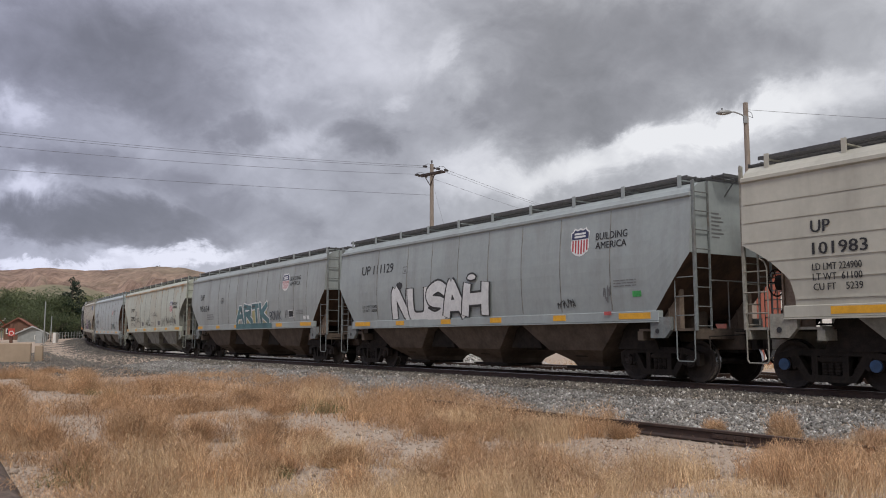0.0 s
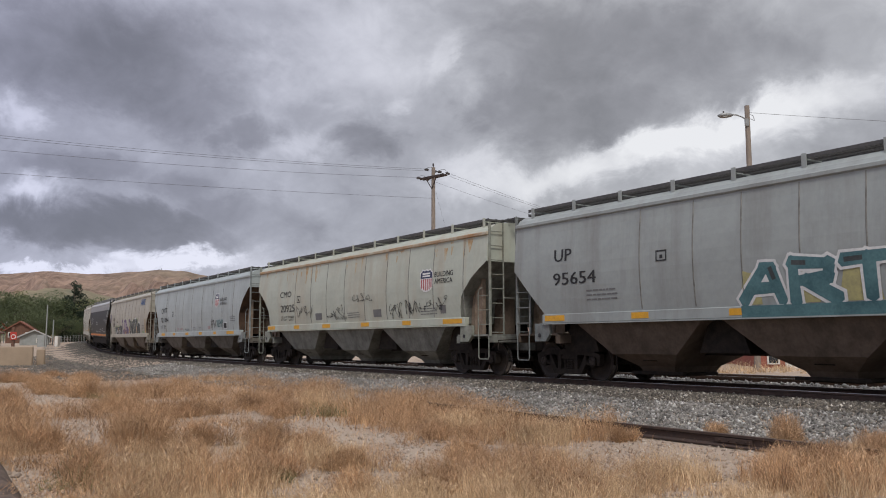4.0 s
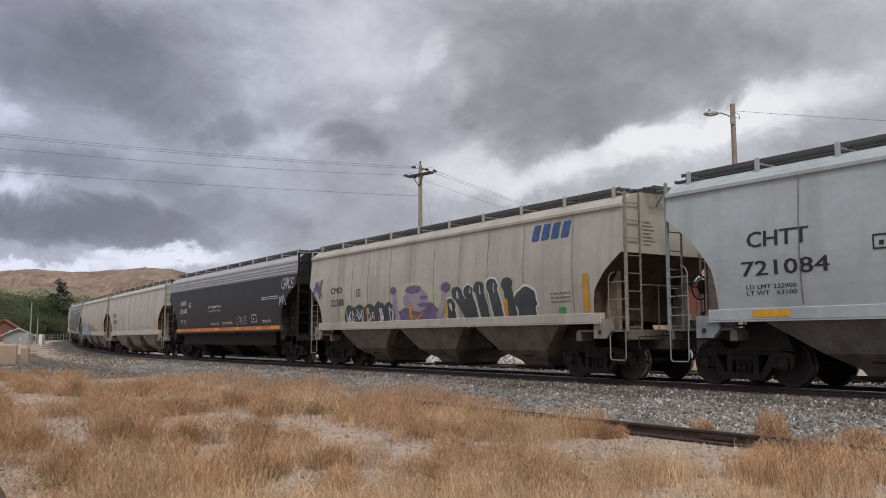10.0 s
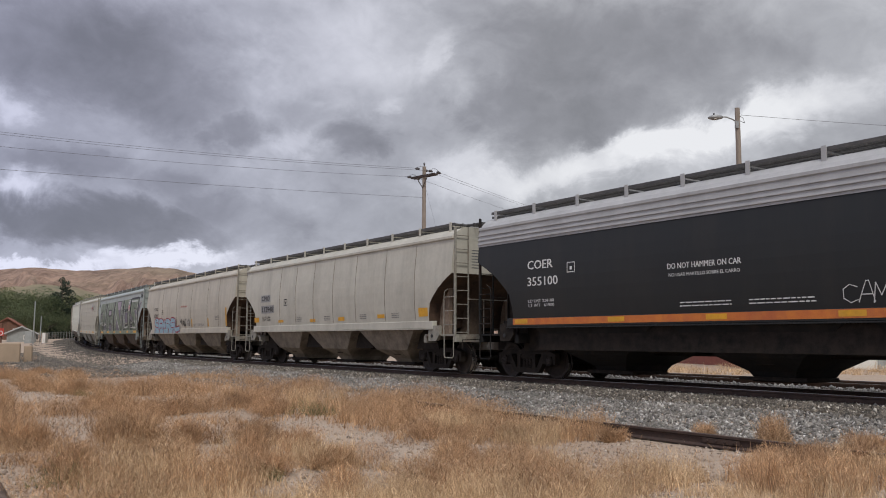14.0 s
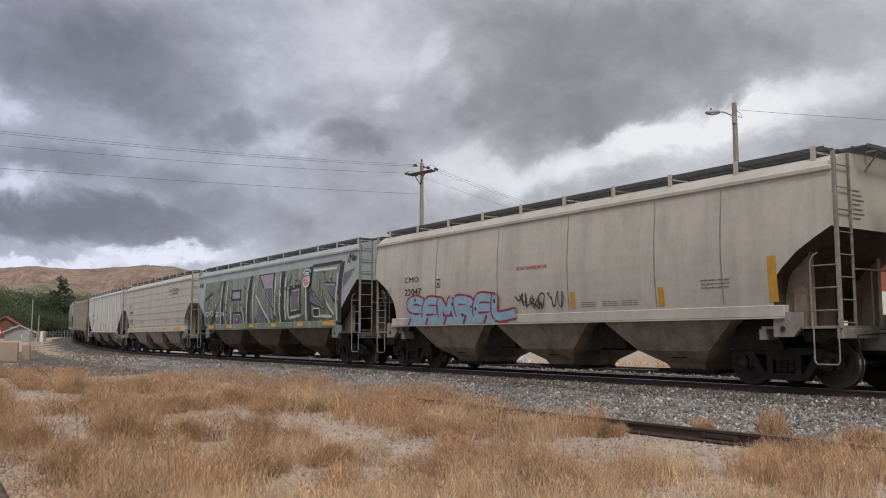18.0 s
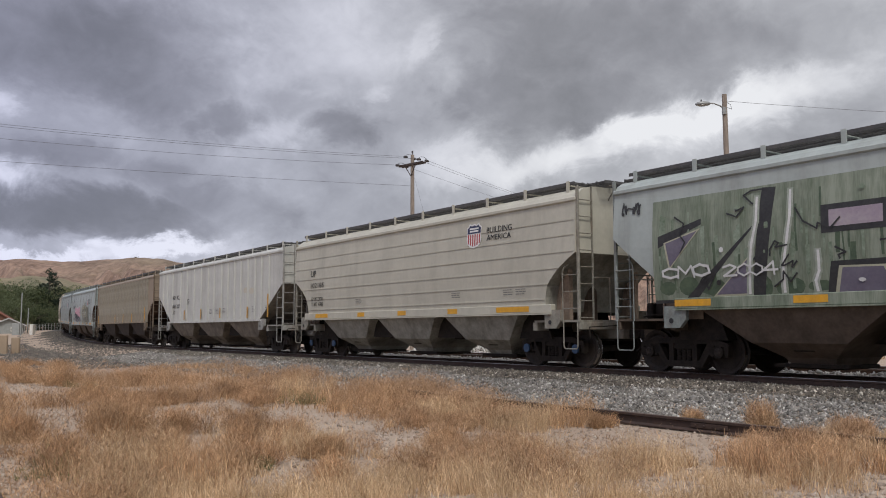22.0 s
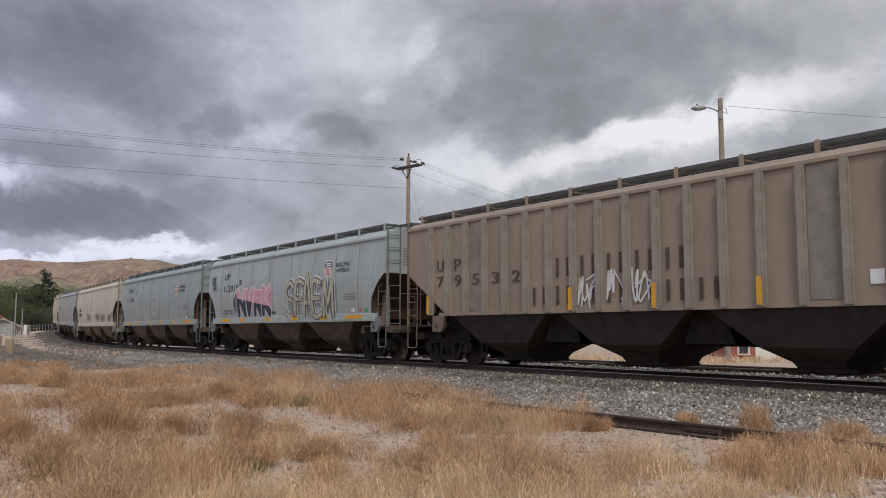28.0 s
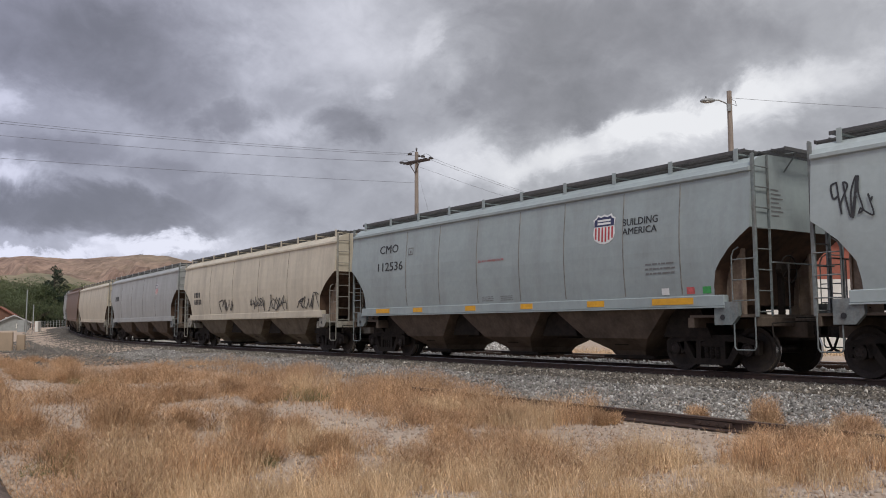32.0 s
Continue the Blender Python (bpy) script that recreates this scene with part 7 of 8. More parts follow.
def meadow():
    spots, rs = clumps(2300, 21, 6.4, 13.5)
    kind = 0.6 * lumps(spots[:, 0], spots[:, 1], 1.3, 31) + 0.4 * rs.rand(len(spots))
    right = np.clip((spots[:, 0] + 3.5) / 3, 0, 1)
    pale = kind + 0.24 * right + 0.03 * (10 - spots[:, 1]) > 0.62
    gold = ~pale & (kind + 0.22 * right > 0.58)
    few = rs.rand(len(spots))
    low, pale, gold = ~pale & ~gold & (few < 0.26), pale & (few < 0.62), gold & (few < 0.5)
    grow("grass", spots[pale], rs, 105, 170, 0.20, 0.29, 0.11, 0.0027, M_PALE, "pale straw-coloured dry grass in upright tufts")
    grow("grass", spots[gold], rs, 80, 210, 0.22, 0.30, 0.15, 0.0027, M_GRASS, "golden brown dry grass in loose tufts")
    grow("brush", spots[low], rs, 150, 1100, 0.40, 0.40, 0.34, 0.0030, M_BRUSH, "brown dried weeds in low bushy clumps", 0.55 + 0.65 * rs.rand(int(low.sum())))
    spots, rs = clumps(3600, 22, 13.5, 32, 1.1)
    kind = 0.6 * lumps(spots[:, 0], spots[:, 1], 2.0, 32) + 0.4 * rs.rand(len(spots))
    gold = kind > 0.5
    few = rs.rand(len(spots))
    low, gold = ~gold & (few < 0.26), gold & (few < 0.6)
    grow("grass", spots[gold], rs, 48, 100, 0.30, 0.34, 0.18, 0.0046, M_GRASS, "golden dry grass growing along the track shoulder")
    grow("brush", spots[low], rs, 110, 520, 0.55, 0.44, 0.40, 0.0044, M_BRUSH, "brown dried weeds along the track shoulder", 0.55 + 0.65 * rs.rand(int(low.sum())))
    spots, rs = clumps(3000, 23, 31, 80, 1.2)
    grow("grass", spots, rs, 22, 30, 0.5, 0.30, 0.26, 0.010, M_GRASS, "far golden brown dry grass beside the track")
    for i, (x, y, r, h) in enumerate(BUSHES):
        bush("dry_bush", x, y, r, h, 300 + i, M_BRUSH if i % 4 else M_GRASS, "brown dried bush of thin tangled stems")
    for i, (q, off, r, h) in enumerate(((-3.3, 5.1, 0.34, 0.42), (-2.2, 5.3, 0.25, 0.22), (-4.6, 5.0, 0.35, 0.30), (-5.6, 5.2, 0.3, 0.26), (-1.4, 6.4, 0.2, 0.2))):
        x, y, _ = line_at(q, off)
        bush("dry_bush", x, y, r, h, 340 + i, M_GRASS, "golden dried bush growing through the ballast")
    for i, (x, y, r, h) in enumerate(((5.2, 10.4, 0.5, 0.17), (4.2, 10.0, 0.45, 0.20), (4.6, 9.5, 0.5, 0.26), (3.5, 9.0, 0.4, 0.34), (5.6, 9.7, 0.5, 0.20), (4.3, 8.8, 0.4, 0.34), (1.5, 13.0, 0.5, 0.36), (2.3, 13.2, 0.45, 0.36),
                                       (0.4, 14.2, 0.5, 0.36), (-1.0, 16.0, 0.6, 0.4), (-2.6, 19.5, 0.7, 0.42), (3.6, 8.6, 0.4, 0.36), (-2.9, 8.6, 0.35, 0.42), (-2.2, 8.4, 0.35, 0.4))):
        n = 16
        q, w = rs.rand(n) * 6.2832, 1.25 * r * np.sqrt(rs.rand(n))
        px, py = x + w * np.cos(q), y + w * np.sin(q)
        grow("grass", np.stack([px, py, ground_z(px, py)], 1), rs, 75, 120, 0.17, h * 1.3, 0.15, 0.0031, M_GRASS if i % 2 else M_PALE, "golden dry grass standing in a dense patch", 0.65 + 0.5 * rs.rand(n))
    # tufts at the old rail
    s = np.concatenate([-5.6 + 3.2 * rs.rand(5), -0.2 + 5.6 * rs.rand(120)])
    p = on_track(s, np.concatenate([6.2 + 0.3 * rs.rand(5), 6.1 + 1.0 * rs.rand(120)]))
    grow("grass", p, rs, 50, 100, 0.2, 0.31, 0.12, 0.0034, M_GRASS, "dry tufts growing along the old rail")
    for (x, y) in ((-2.6, 17.6), (-9.2, 22.6), (-3.6, 8.55), (-8.6, 22.4), (-2.2, 17.4), (-1.9, 9.3)):
        p = np.array([[x, y, float(ground_z(x, y)[0])]])
        grow("weed", np.repeat(p, 5, 0) + rs.normal(0, 0.12, (5, 3)) * (1, 1, 0), rs, 40, 60, 0.16, 0.22, 0.16, 0.005, M_GREEN, "small green weed among dry grass")
    x, y = 3 + 24 * rs.rand(240), 36 + 8.5 * rs.rand(240)
    grow("grass", np.stack([x, y, ground_z(x, y)], 1), rs, 30, 40, 0.4, 0.42, 0.25, 0.009, M_PALE, "golden dry grass beyond the tracks")
    # pebbles on the bare earth
    n = 46000
    y = 7 + 34 * rs.rand(n) ** 1.5
    x = y * np.tan(np.radians(-31 + 60 * rs.rand(n)))
    d, s = beside(x, y)
    m = (d > 4.0) & (rs.rand(n) < 1.05 - cover(x, y, s, d))
    p = np.stack([x[m], y[m], height(x[m], y[m], d[m])], 1)
    tagged(stones("pebbles", p, 0.024, M_PEBBLE, 12), "small pale stones and gravel on dry earth", "gravel")
    # stubble and dead stalks lying over the earth
    n = 60000
    y = 7 + 32 * rs.rand(n) ** 1.3
    x = y * np.tan(np.radians(-31 + 60 * rs.rand(n)))
    d, s = beside(x, y)
    m = (d > np.interp(s, [-12, 1, 5, 30], [6.2, 5.6, 4.0, 4.2])) & (rs.rand(n) < 0.10 + 0.6 * cover(x, y, s, d))
    p = np.stack([x[m], y[m], height(x[m], y[m], d[m]) - 0.01], 1)
    v, f = blades(p, 0.05 + 0.08 * rs.rand(len(p)), np.full(len(p), 0.12), 0.0045, rs)
    fast_mesh("stubble", v, f, M_GRASS, "short brown stubble and dead stalks on the ground", "dry grass")


meadow()

# ---- the old rail by the grass, and the tarred timber ----
def old_rail():
    ob = tagged(new("old_rail"), "single rusty brown rail lying in gravel and grass", "rail")
    swept("rail_web", RAIL_LOW, 5.85, 0.25, -14, 4.6, 0.6, M_OLDRAIL, ob)
    swept("railhead", RAIL_TOP, 5.85, 0.25, -14, 4.6, 0.6, M_OLDHEAD, ob)
    for s in (-8.9, -2.95, 3.0):
        bm = bmesh.new()
        x, y, h = line_at(s, 5.85)
        m = pose(x, y, 0.25, 0, 0, math.degrees(h))
        box(bm, -0.3, 0.3, 0.013, 0.034, -0.12, -0.05, m, bevel=0.005)
        box(bm, -0.3, 0.3, -0.034, -0.013, -0.12, -0.05, m, bevel=0.005)
        bar = part("joint_bar", bm, M_OLDRAIL, ob)
        for u in (-0.21, -0.07, 0.07, 0.21):
            bm = bmesh.new()
            rod(bm, m @ Vector((u, -0.06, -0.085)), m @ Vector((u, 0.06, -0.085)), 0.014, 6)
            part("bolt", bm, M_OLDRAIL, bar)


old_rail()


def timber():
    bm = bmesh.new()
    rings = []
    rs = random.Random(5)
    for k, s in enumerate(np.arange(-9, 7.1, 0.4)):
        x, y, hd = line_at(s, 14.53 - 0.05 * s)
        r = 0.175
        ring = []
        for i in range(14):
            a = 6.2832 * i / 14
            q = r * (1 + rs.uniform(-0.04, 0.04))
            ring.append(bm.verts.new((x - math.sin(hd) * q * math.cos(a), y + math.cos(hd) * q * math.cos(a), 0.15 + q * math.sin(a))))
        rings.append(ring)
    for a, b in zip(rings[:-1], rings[1:]):
        for i in range(14):
            bm.faces.new((a[i], a[(i + 1) % 14], b[(i + 1) % 14], b[i]))
    bm.faces.new(rings[0]), bm.faces.new(rings[-1][::-1])
    bmesh.ops.recalc_face_normals(bm, faces=bm.faces)
    return tagged(mesh_ob("timber", bm, M_LOG, smooth=True), "long round brown weathered timber lying on gravel", "timber")


timber()


# ---- poles and wires ----
def tube_pole(name, x, y, top, r0, r1, material, label, category):
    z0 = float(ground_z(x, y)[0]) - 0.3
    base = tagged(new(name), label, category)
    base.location = (x, y, 0)
    bm = bmesh.new()
    rod(bm, (0, 0, z0), (0, 0, top), r0, 14, r1)
    part("pole_shaft", bm, material, base, smooth=False)
    return base


def wire(a, b, sag, r=0.0085):
    """A hanging wire between two places."""
    bm = bmesh.new()
    a, b = Vector(a), Vector(b)
    side = (b - a).cross(Vector((0, 0, 1))).normalized()
    rings = []
    for u in np.linspace(0, 1, 26):
        p = a.lerp(b, u) - Vector((0, 0, sag * 4 * u * (1 - u)))
        rings.append([bm.verts.new(p + side * (r * math.cos(q)) + Vector((0, 0, r * math.sin(q)))) for q in (0.0, 1.571, 3.142, 4.712)])
    for p, q in zip(rings[:-1], rings[1:]):
        for i in range(4):
            bm.faces.new((p[i], p[(i + 1) % 4], q[(i + 1) % 4], q[i]))
    return tagged(mesh_ob("wire", bm, M_WIRE), "thin dark overhead wire slung between poles", "overhead wire", group="overhead wires")


def utility():
    px, py, top = -0.75, 56.0, 13.15
    ob = tube_pole("utility_pole", px, py, top, 0.17, 0.12, M_PALEWOOD, "brown wooden utility pole with a double crossarm", "utility pole")
    turn = pose(0, 0, 0, 0, 0, -46)
    for k, s in enumerate((-1, 1)):
        bm = bmesh.new()
        box(bm, -1.15, 1.15, s * 0.13 - 0.05, s * 0.13 + 0.05, top - 0.72, top - 0.58, turn, bevel=0.01)
        arm = part("crossarm", bm, M_DARKWOOD, ob)
    for x in (-0.55, 0.55):
        bm = bmesh.new()
        rod(bm, turn @ Vector((x, -0.19, top - 0.7)), turn @ Vector((0, -0.15, top - 1.45)), 0.03, 6)
        part("brace", bm, M_DARKWOOD, ob)
    ends = []
    for x, z in ((-1.05, top - 0.62), (-0.25, top - 0.16), (1.0, top - 0.5)):
        for s in (-1, 1):
            bm = bmesh.new()
            p = turn @ Vector((x, s * 0.2, z + 0.02))
            q = turn @ Vector((x, s * 0.55, z - 0.02))
            rod(bm, p, q, 0.045, 8)
            for u in (0.25, 0.5, 0.75):
                c = p.lerp(q, u)
                rod(bm, p.lerp(q, u - 0.06), p.lerp(q, u + 0.06), 0.085, 10)
            part("insulator", bm, M_INSUL, ob)
    bm = bmesh.new()
    rod(bm, (0, 0, top), (0, 0, top + 0.28), 0.03, 6)
    rod(bm, (0, 0, top + 0.10), (0, 0, top + 0.26), 0.06, 8)
    part("pole_pin", bm, M_INSUL, ob)
    W = [turn @ Vector((x, 0.5, top - 0.48 + z)) for x, z in ((-1.05, -0.12), (-0.25, 0.34), (1.0, 0.0))]
    V = [turn @ Vector((x, -0.5, top - 0.48 + z)) for x, z in ((-1.05, -0.12), (-0.25, 0.34), (1.0, 0.0))]
    for a, b in zip(W, V):
        bm = bmesh.new()
        pts = [a.lerp(b, u) + Vector((0, 0, 0.2 * math.sin(math.pi * u))) for u in np.linspace(0, 1, 10)]
        pipe(bm, pts, 0.014, 5)
        bmesh.ops.remove_doubles(bm, verts=bm.verts, dist=0.012)
        part("jumper_wire", bm, M_WIRE, ob)
    o = Vector((px, py, 0))
    far = Vector((px + 35, py + 48, 0))
    near = Vector((px - 62, py - 38.0, 0))
    for i, (a, b) in enumerate(zip(V, W)):
        dz = (-0.45, 0.0, 0.0)[i]
        wire(o + a, near + a + Vector((0, 0, 1.25 + dz * 0.35)), (1.6, 1.5, 1.55)[i])
        wire(o + b, far + b + Vector((0, 0, -0.5)), 0.9)
    wire(o + Vector((0, 0, top - 2.1)), near + Vector((0, 0, top - 2.95)), 0.7)
    wire(o + Vector((0.15, 0, top - 1.6)), o + Vector((1.9, 0.6, 5.0)), 0.0, 0.012)
    # its neighbours along the line
    for q, t in ((near, top + 1.9), (far, top - 0.5)):
        nb = tube_pole("utility_pole", q.x, q.y, t, 0.17, 0.12, M_WOOD, "brown wooden utility pole carrying overhead wires", "utility pole")
        bm = bmesh.new()
        box(bm, -1.15, 1.15, -0.06, 0.06, t - 0.72, t - 0.58, turn, bevel=0.01)
        part("crossarm", bm, M_DARKWOOD, nb)


def street_lamp():
    x, y, top = 14.4, 39.4, 12.65
    ob = tube_pole("street_lamp", x, y, top, 0.15, 0.115, M_PALEWOOD, "street lamp with a grey head on a wooden pole", "street lamp")
    bm = bmesh.new()
    pipe(bm, [(0, -0.08, top - 0.75), (-0.25, -0.08, top - 0.58), (-0.55, -0.08, top - 0.46), (-0.85, -0.08, top - 0.45)], 0.035, 8)
    box(bm, -0.16, 0.02, -0.16, -0.05, top - 1.0, top - 0.66)
    part("lamp_arm", bm, M_GALV, ob)
    bm = bmesh.new()
    rings = []
    for u, w, h in ((0, 0.05, 0.05), (0.12, 0.11, 0.09), (0.4, 0.17, 0.13), (0.7, 0.17, 0.12), (0.92, 0.10, 0.07), (1.0, 0.03, 0.03)):
        cx = -0.72 - 0.72 * u
        rings.append([bm.verts.new((cx, -0.08 + w * math.cos(6.2832 * i / 12), top - 0.47 + h * math.sin(6.2832 * i / 12) - 0.03 * u)) for i in range(12)])
    for a, b in zip(rings[:-1], rings[1:]):
        for i in range(12):
            bm.faces.new((a[i], a[(i + 1) % 12], b[(i + 1) % 12], b[i]))
    bm.faces.new(rings[0]), bm.faces.new(rings[-1])
    bmesh.ops.recalc_face_normals(bm, faces=bm.faces)
    head = part("lamp_head", bm, M_GALV, ob, smooth=True)
    bm = bmesh.new()
    lathe(bm, [(0.16, -0.02), (0.14, 0.05), (0.06, 0.09)], 12, pose(-1.12, -0.08, top - 0.56, 90))
    part("lens", bm, surface("lamp_lens", (0.45, 0.43, 0.38), rough=0.2, bump=0), head)
    bm = bmesh.new()
    rod(bm, (-1.15, -0.08, top - 0.36), (-1.15, -0.08, top - 0.28), 0.035, 8)
    part("photocell", bm, M_INSUL, head)
    bm = bmesh.new()
    pipe(bm, [(0.05, 0, top - 0.35), (0.28, -0.02, top - 0.5), (0.33, 0, top - 0.72), (0.1, 0, top - 0.62)], 0.012, 5)
    part("cable_loop", bm, M_WIRE, ob)
    wire((x + 0.1, y, top - 0.33), (x + 62, y + 10, top + 2.4), 1.1)


utility()
street_lamp()
# ---- hills, trees and buildings beyond ----
M_HILL = surface("bare_hillside", (0.135, 0.083, 0.060), (0.33, 0.220, 0.160), rough=0.95, scale=0.035, fine=0.14, bump=0.8, bump_size=8, stretch=(1, 0.35, 0.3), dirt=(0.20, 0.175, 0.11),
                 dirt_amount=0.6, dirt_scale=0.004, dirt_stretch=(1, 1, 2))
M_FIELD = surface("hill_foot", (0.26, 0.205, 0.125), (0.12, 0.115, 0.07), rough=0.95, scale=0.02, fine=0.12, bump=0)
M_LEAF = islands("leaf", [(0.045, 0.062, 0.024), (0.085, 0.11, 0.042), (0.06, 0.082, 0.032), (0.125, 0.145, 0.06), (0.03, 0.045, 0.02)], rough=0.7)
M_LEAF2 = islands("leaf_yellowing", [(0.11, 0.125, 0.045), (0.16, 0.17, 0.065), (0.085, 0.105, 0.04), (0.20, 0.19, 0.08)], rough=0.7)
M_NEEDLE = islands("needle", [(0.012, 0.024, 0.012), (0.02, 0.036, 0.017), (0.016, 0.028, 0.014)], rough=0.8)
M_BARK = surface("bark", (0.09, 0.07, 0.055), (0.05, 0.04, 0.032), rough=0.9, scale=4, stretch=(3, 3, 0.5))
M_BRICK = surface("red_brick_wall", (0.33, 0.10, 0.065), (0.25, 0.08, 0.055), rough=0.85, scale=2, fine=24, dirt=(0.20, 0.09, 0.07), dirt_amount=0.5)
M_PLASTER = surface("white_wall", (0.70, 0.68, 0.63), (0.60, 0.58, 0.53), rough=0.8, scale=1.5, fine=18, dirt=(0.42, 0.38, 0.33), dirt_amount=0.4)
M_ROOFMETAL = surface("pale_metal_roof", (0.50, 0.50, 0.49), (0.40, 0.40, 0.40), rough=0.5, scale=1.2, dirt=(0.3, 0.26, 0.22), dirt_amount=0.3)
M_SHINGLE = surface("brown_shingles", (0.17, 0.085, 0.055), (0.11, 0.06, 0.042), rough=0.9, scale=3)
M_REDROOF = surface("red_roof", (0.27, 0.105, 0.07), (0.19, 0.08, 0.055), rough=0.9, scale=3)
M_BEIGE = surface("beige_concrete", (0.37, 0.285, 0.205), (0.30, 0.23, 0.165), rough=0.9, scale=1.4, fine=20, dirt=(0.3, 0.23, 0.16), dirt_amount=0.5)
M_GLASS = surface("dark_window", (0.03, 0.035, 0.04), rough=0.08, vary=0.1, bump=0)
M_SIGNRED = surface("sign_red", (0.50, 0.05, 0.035), rough=0.5, vary=0.15, bump=0)
M_GREYWALL = surface("grey_siding", (0.33, 0.34, 0.33), (0.25, 0.26, 0.25), rough=0.8, scale=2)


def hills():
    """A long ridge with gullies, behind everything."""
    az = np.radians(np.linspace(-75, 75, 600))
    ks = np.array([-75, -45, -32, -27.9, -26.1, -24.8, -22.9, -20.6, -18.6, -16.9, -15.1, -12, -5, 5, 15, 21, 28, 45, 75])
    es = np.array([2.5, 3.4, 3.9, 4.05, 4.25, 4.37, 4.22, 4.43, 4.64, 4.56, 4.15, 3.6, 3.6, 4.0, 4.9, 5.2, 5.0, 4.2, 3.0])
    top = np.interp(np.degrees(az), ks, es)
    rr = np.linspace(620, 1480, 26)
    rows = [(r, float(np.interp(r, [620, 760, 900, 1050, 1200, 1350, 1480], [0, 0.10, 0.22, 0.42, 0.66, 0.88, 1.0]))) for r in rr] + [(1700, 0.97), (2300, 0.5)]
    vs, fs = [], []
    for k, (r, u) in enumerate(rows):
        x, y = r * np.sin(az), r * np.cos(az)
        h = 1.5 + 1480 * np.tan(np.radians(top)) * u
        g = lumps(az * 2200 + 9000 + r * 0.10, x * 0 + r * 0.16, 46, 51) * 0.6 + lumps(az * 2200 + 9000 + r * 0.12, x * 0 + r * 0.2, 17, 52) * 0.4
        h = h - (34 * u * (1 - u) * 4) * (1 - np.abs(g - 0.5) * 3.2) + (0 if u in (0, 1.0) else 6 * (lumps(x + 5000, y + 5000, 120, 53) - 0.5))
        h = h + (0.0 if u < 1 else 1.6 * (lumps(az * 900 + 5000, x * 0, 6, 54) - 0.5))
        vs += [(float(a), float(b), float(c)) for a, b, c in zip(x, y, h)]
        if k:
            n = len(az)
            for i in range(n - 1):
                fs.append(((k - 1) * n + i, (k - 1) * n + i + 1, k * n + i + 1, k * n + i))
    ob = from_arrays("hills", vs, fs, M_HILL, smooth=True)
    tagged(ob, "bare brown hills with eroded gullies", "hills", kind="structure")
    # a mast and a hut on the crest
    a = math.radians(-18.55)
    mast = tagged(new("mast"), "tiny dark mast and hut on the hill crest", "mast")
    bm = bmesh.new()
    c = Vector((1478 * math.sin(a), 1478 * math.cos(a), 1480 * math.tan(math.radians(4.64))))
    rod(bm, c - Vector((0, 0, 3)), c + Vector((0, 0, 3.4)), 0.35, 6)
    part("mast_pole", bm, M_STEEL, mast)
    bm = bmesh.new()
    box(bm, c.x - 5, c.x - 2.4, c.y - 1, c.y + 1, c.z - 2, c.z + 1.6)
    part("hut", bm, M_STEEL, mast)
    # pale terraces at the hill's foot
    for az0, az1, e0, e1, m, lab in ((-29, -20.0, 2.75, 3.25, M_FIELD, "yellow-green grassy slope at the hill foot"), (-21.3, -14, 2.9, 3.5, M_FIELD, "pale grassy slope at the hill foot")):
        v, f = [], []
        aa = np.radians(np.linspace(az0, az1, 40))
        for k, (r, e) in enumerate(((700, -0.05), (820, e0 - 0.7), (900, e0), (960, e1))):
            w = 0.18 * (lumps(aa * 3000 + 9000, aa * 0, 30, 56) - 0.5)
            for i, q in enumerate(aa):
                taper = math.sin(math.pi * i / 39) ** 0.5
                el = math.radians(e * (0.55 + 0.45 * taper) + w[i])
                v.append((r * math.sin(q), r * math.cos(q), 1.5 + r * math.tan(el)))
                if k and i:
                    f.append(((k - 1) * 40 + i - 1, (k - 1) * 40 + i, k * 40 + i, k * 40 + i - 1))
        tagged(from_arrays("grassy_slope", v, f, m, smooth=True), lab, "slope", kind="structure")


def crown(name, lobes, n, size, material, parent, seed, flat=0.8):
    """A crown of many small leaf clumps: bent triangles spread over uneven lobes with gaps."""
    rs = np.random.RandomState(seed)
    w = np.array([l[3] ** 2 for l in lobes])
    k = rs.choice(len(lobes), n, p=w / w.sum())
    L = np.array(lobes)
    u = rs.normal(size=(n, 3))
    u /= np.linalg.norm(u, axis=1)[:, None]
    r = L[k, 3] * (0.55 + 0.5 * rs.rand(n) ** 0.6)
    p = L[k, :3] + u * r[:, None] * (1, 1, flat)
    a, b = rs.normal(size=(n, 3)), rs.normal(size=(n, 3))
    a = a / np.linalg.norm(a, axis=1)[:, None] * (size * (0.5 + rs.rand(n)))[:, None]
    b = b / np.linalg.norm(b, axis=1)[:, None] * (size * (0.5 + rs.rand(n)))[:, None]
    v = np.stack([p - a, p + b * 0.6, p + a, p - b * 0.6], 1).reshape(-1, 3)
    q = np.arange(n)[:, None, None] * 4
    f = (q + np.array([[0, 1, 2], [0, 2, 3]])[None]).reshape(-1, 3)
    ob = fast_mesh(name, v, f, material)
    ob.parent = parent
    return ob


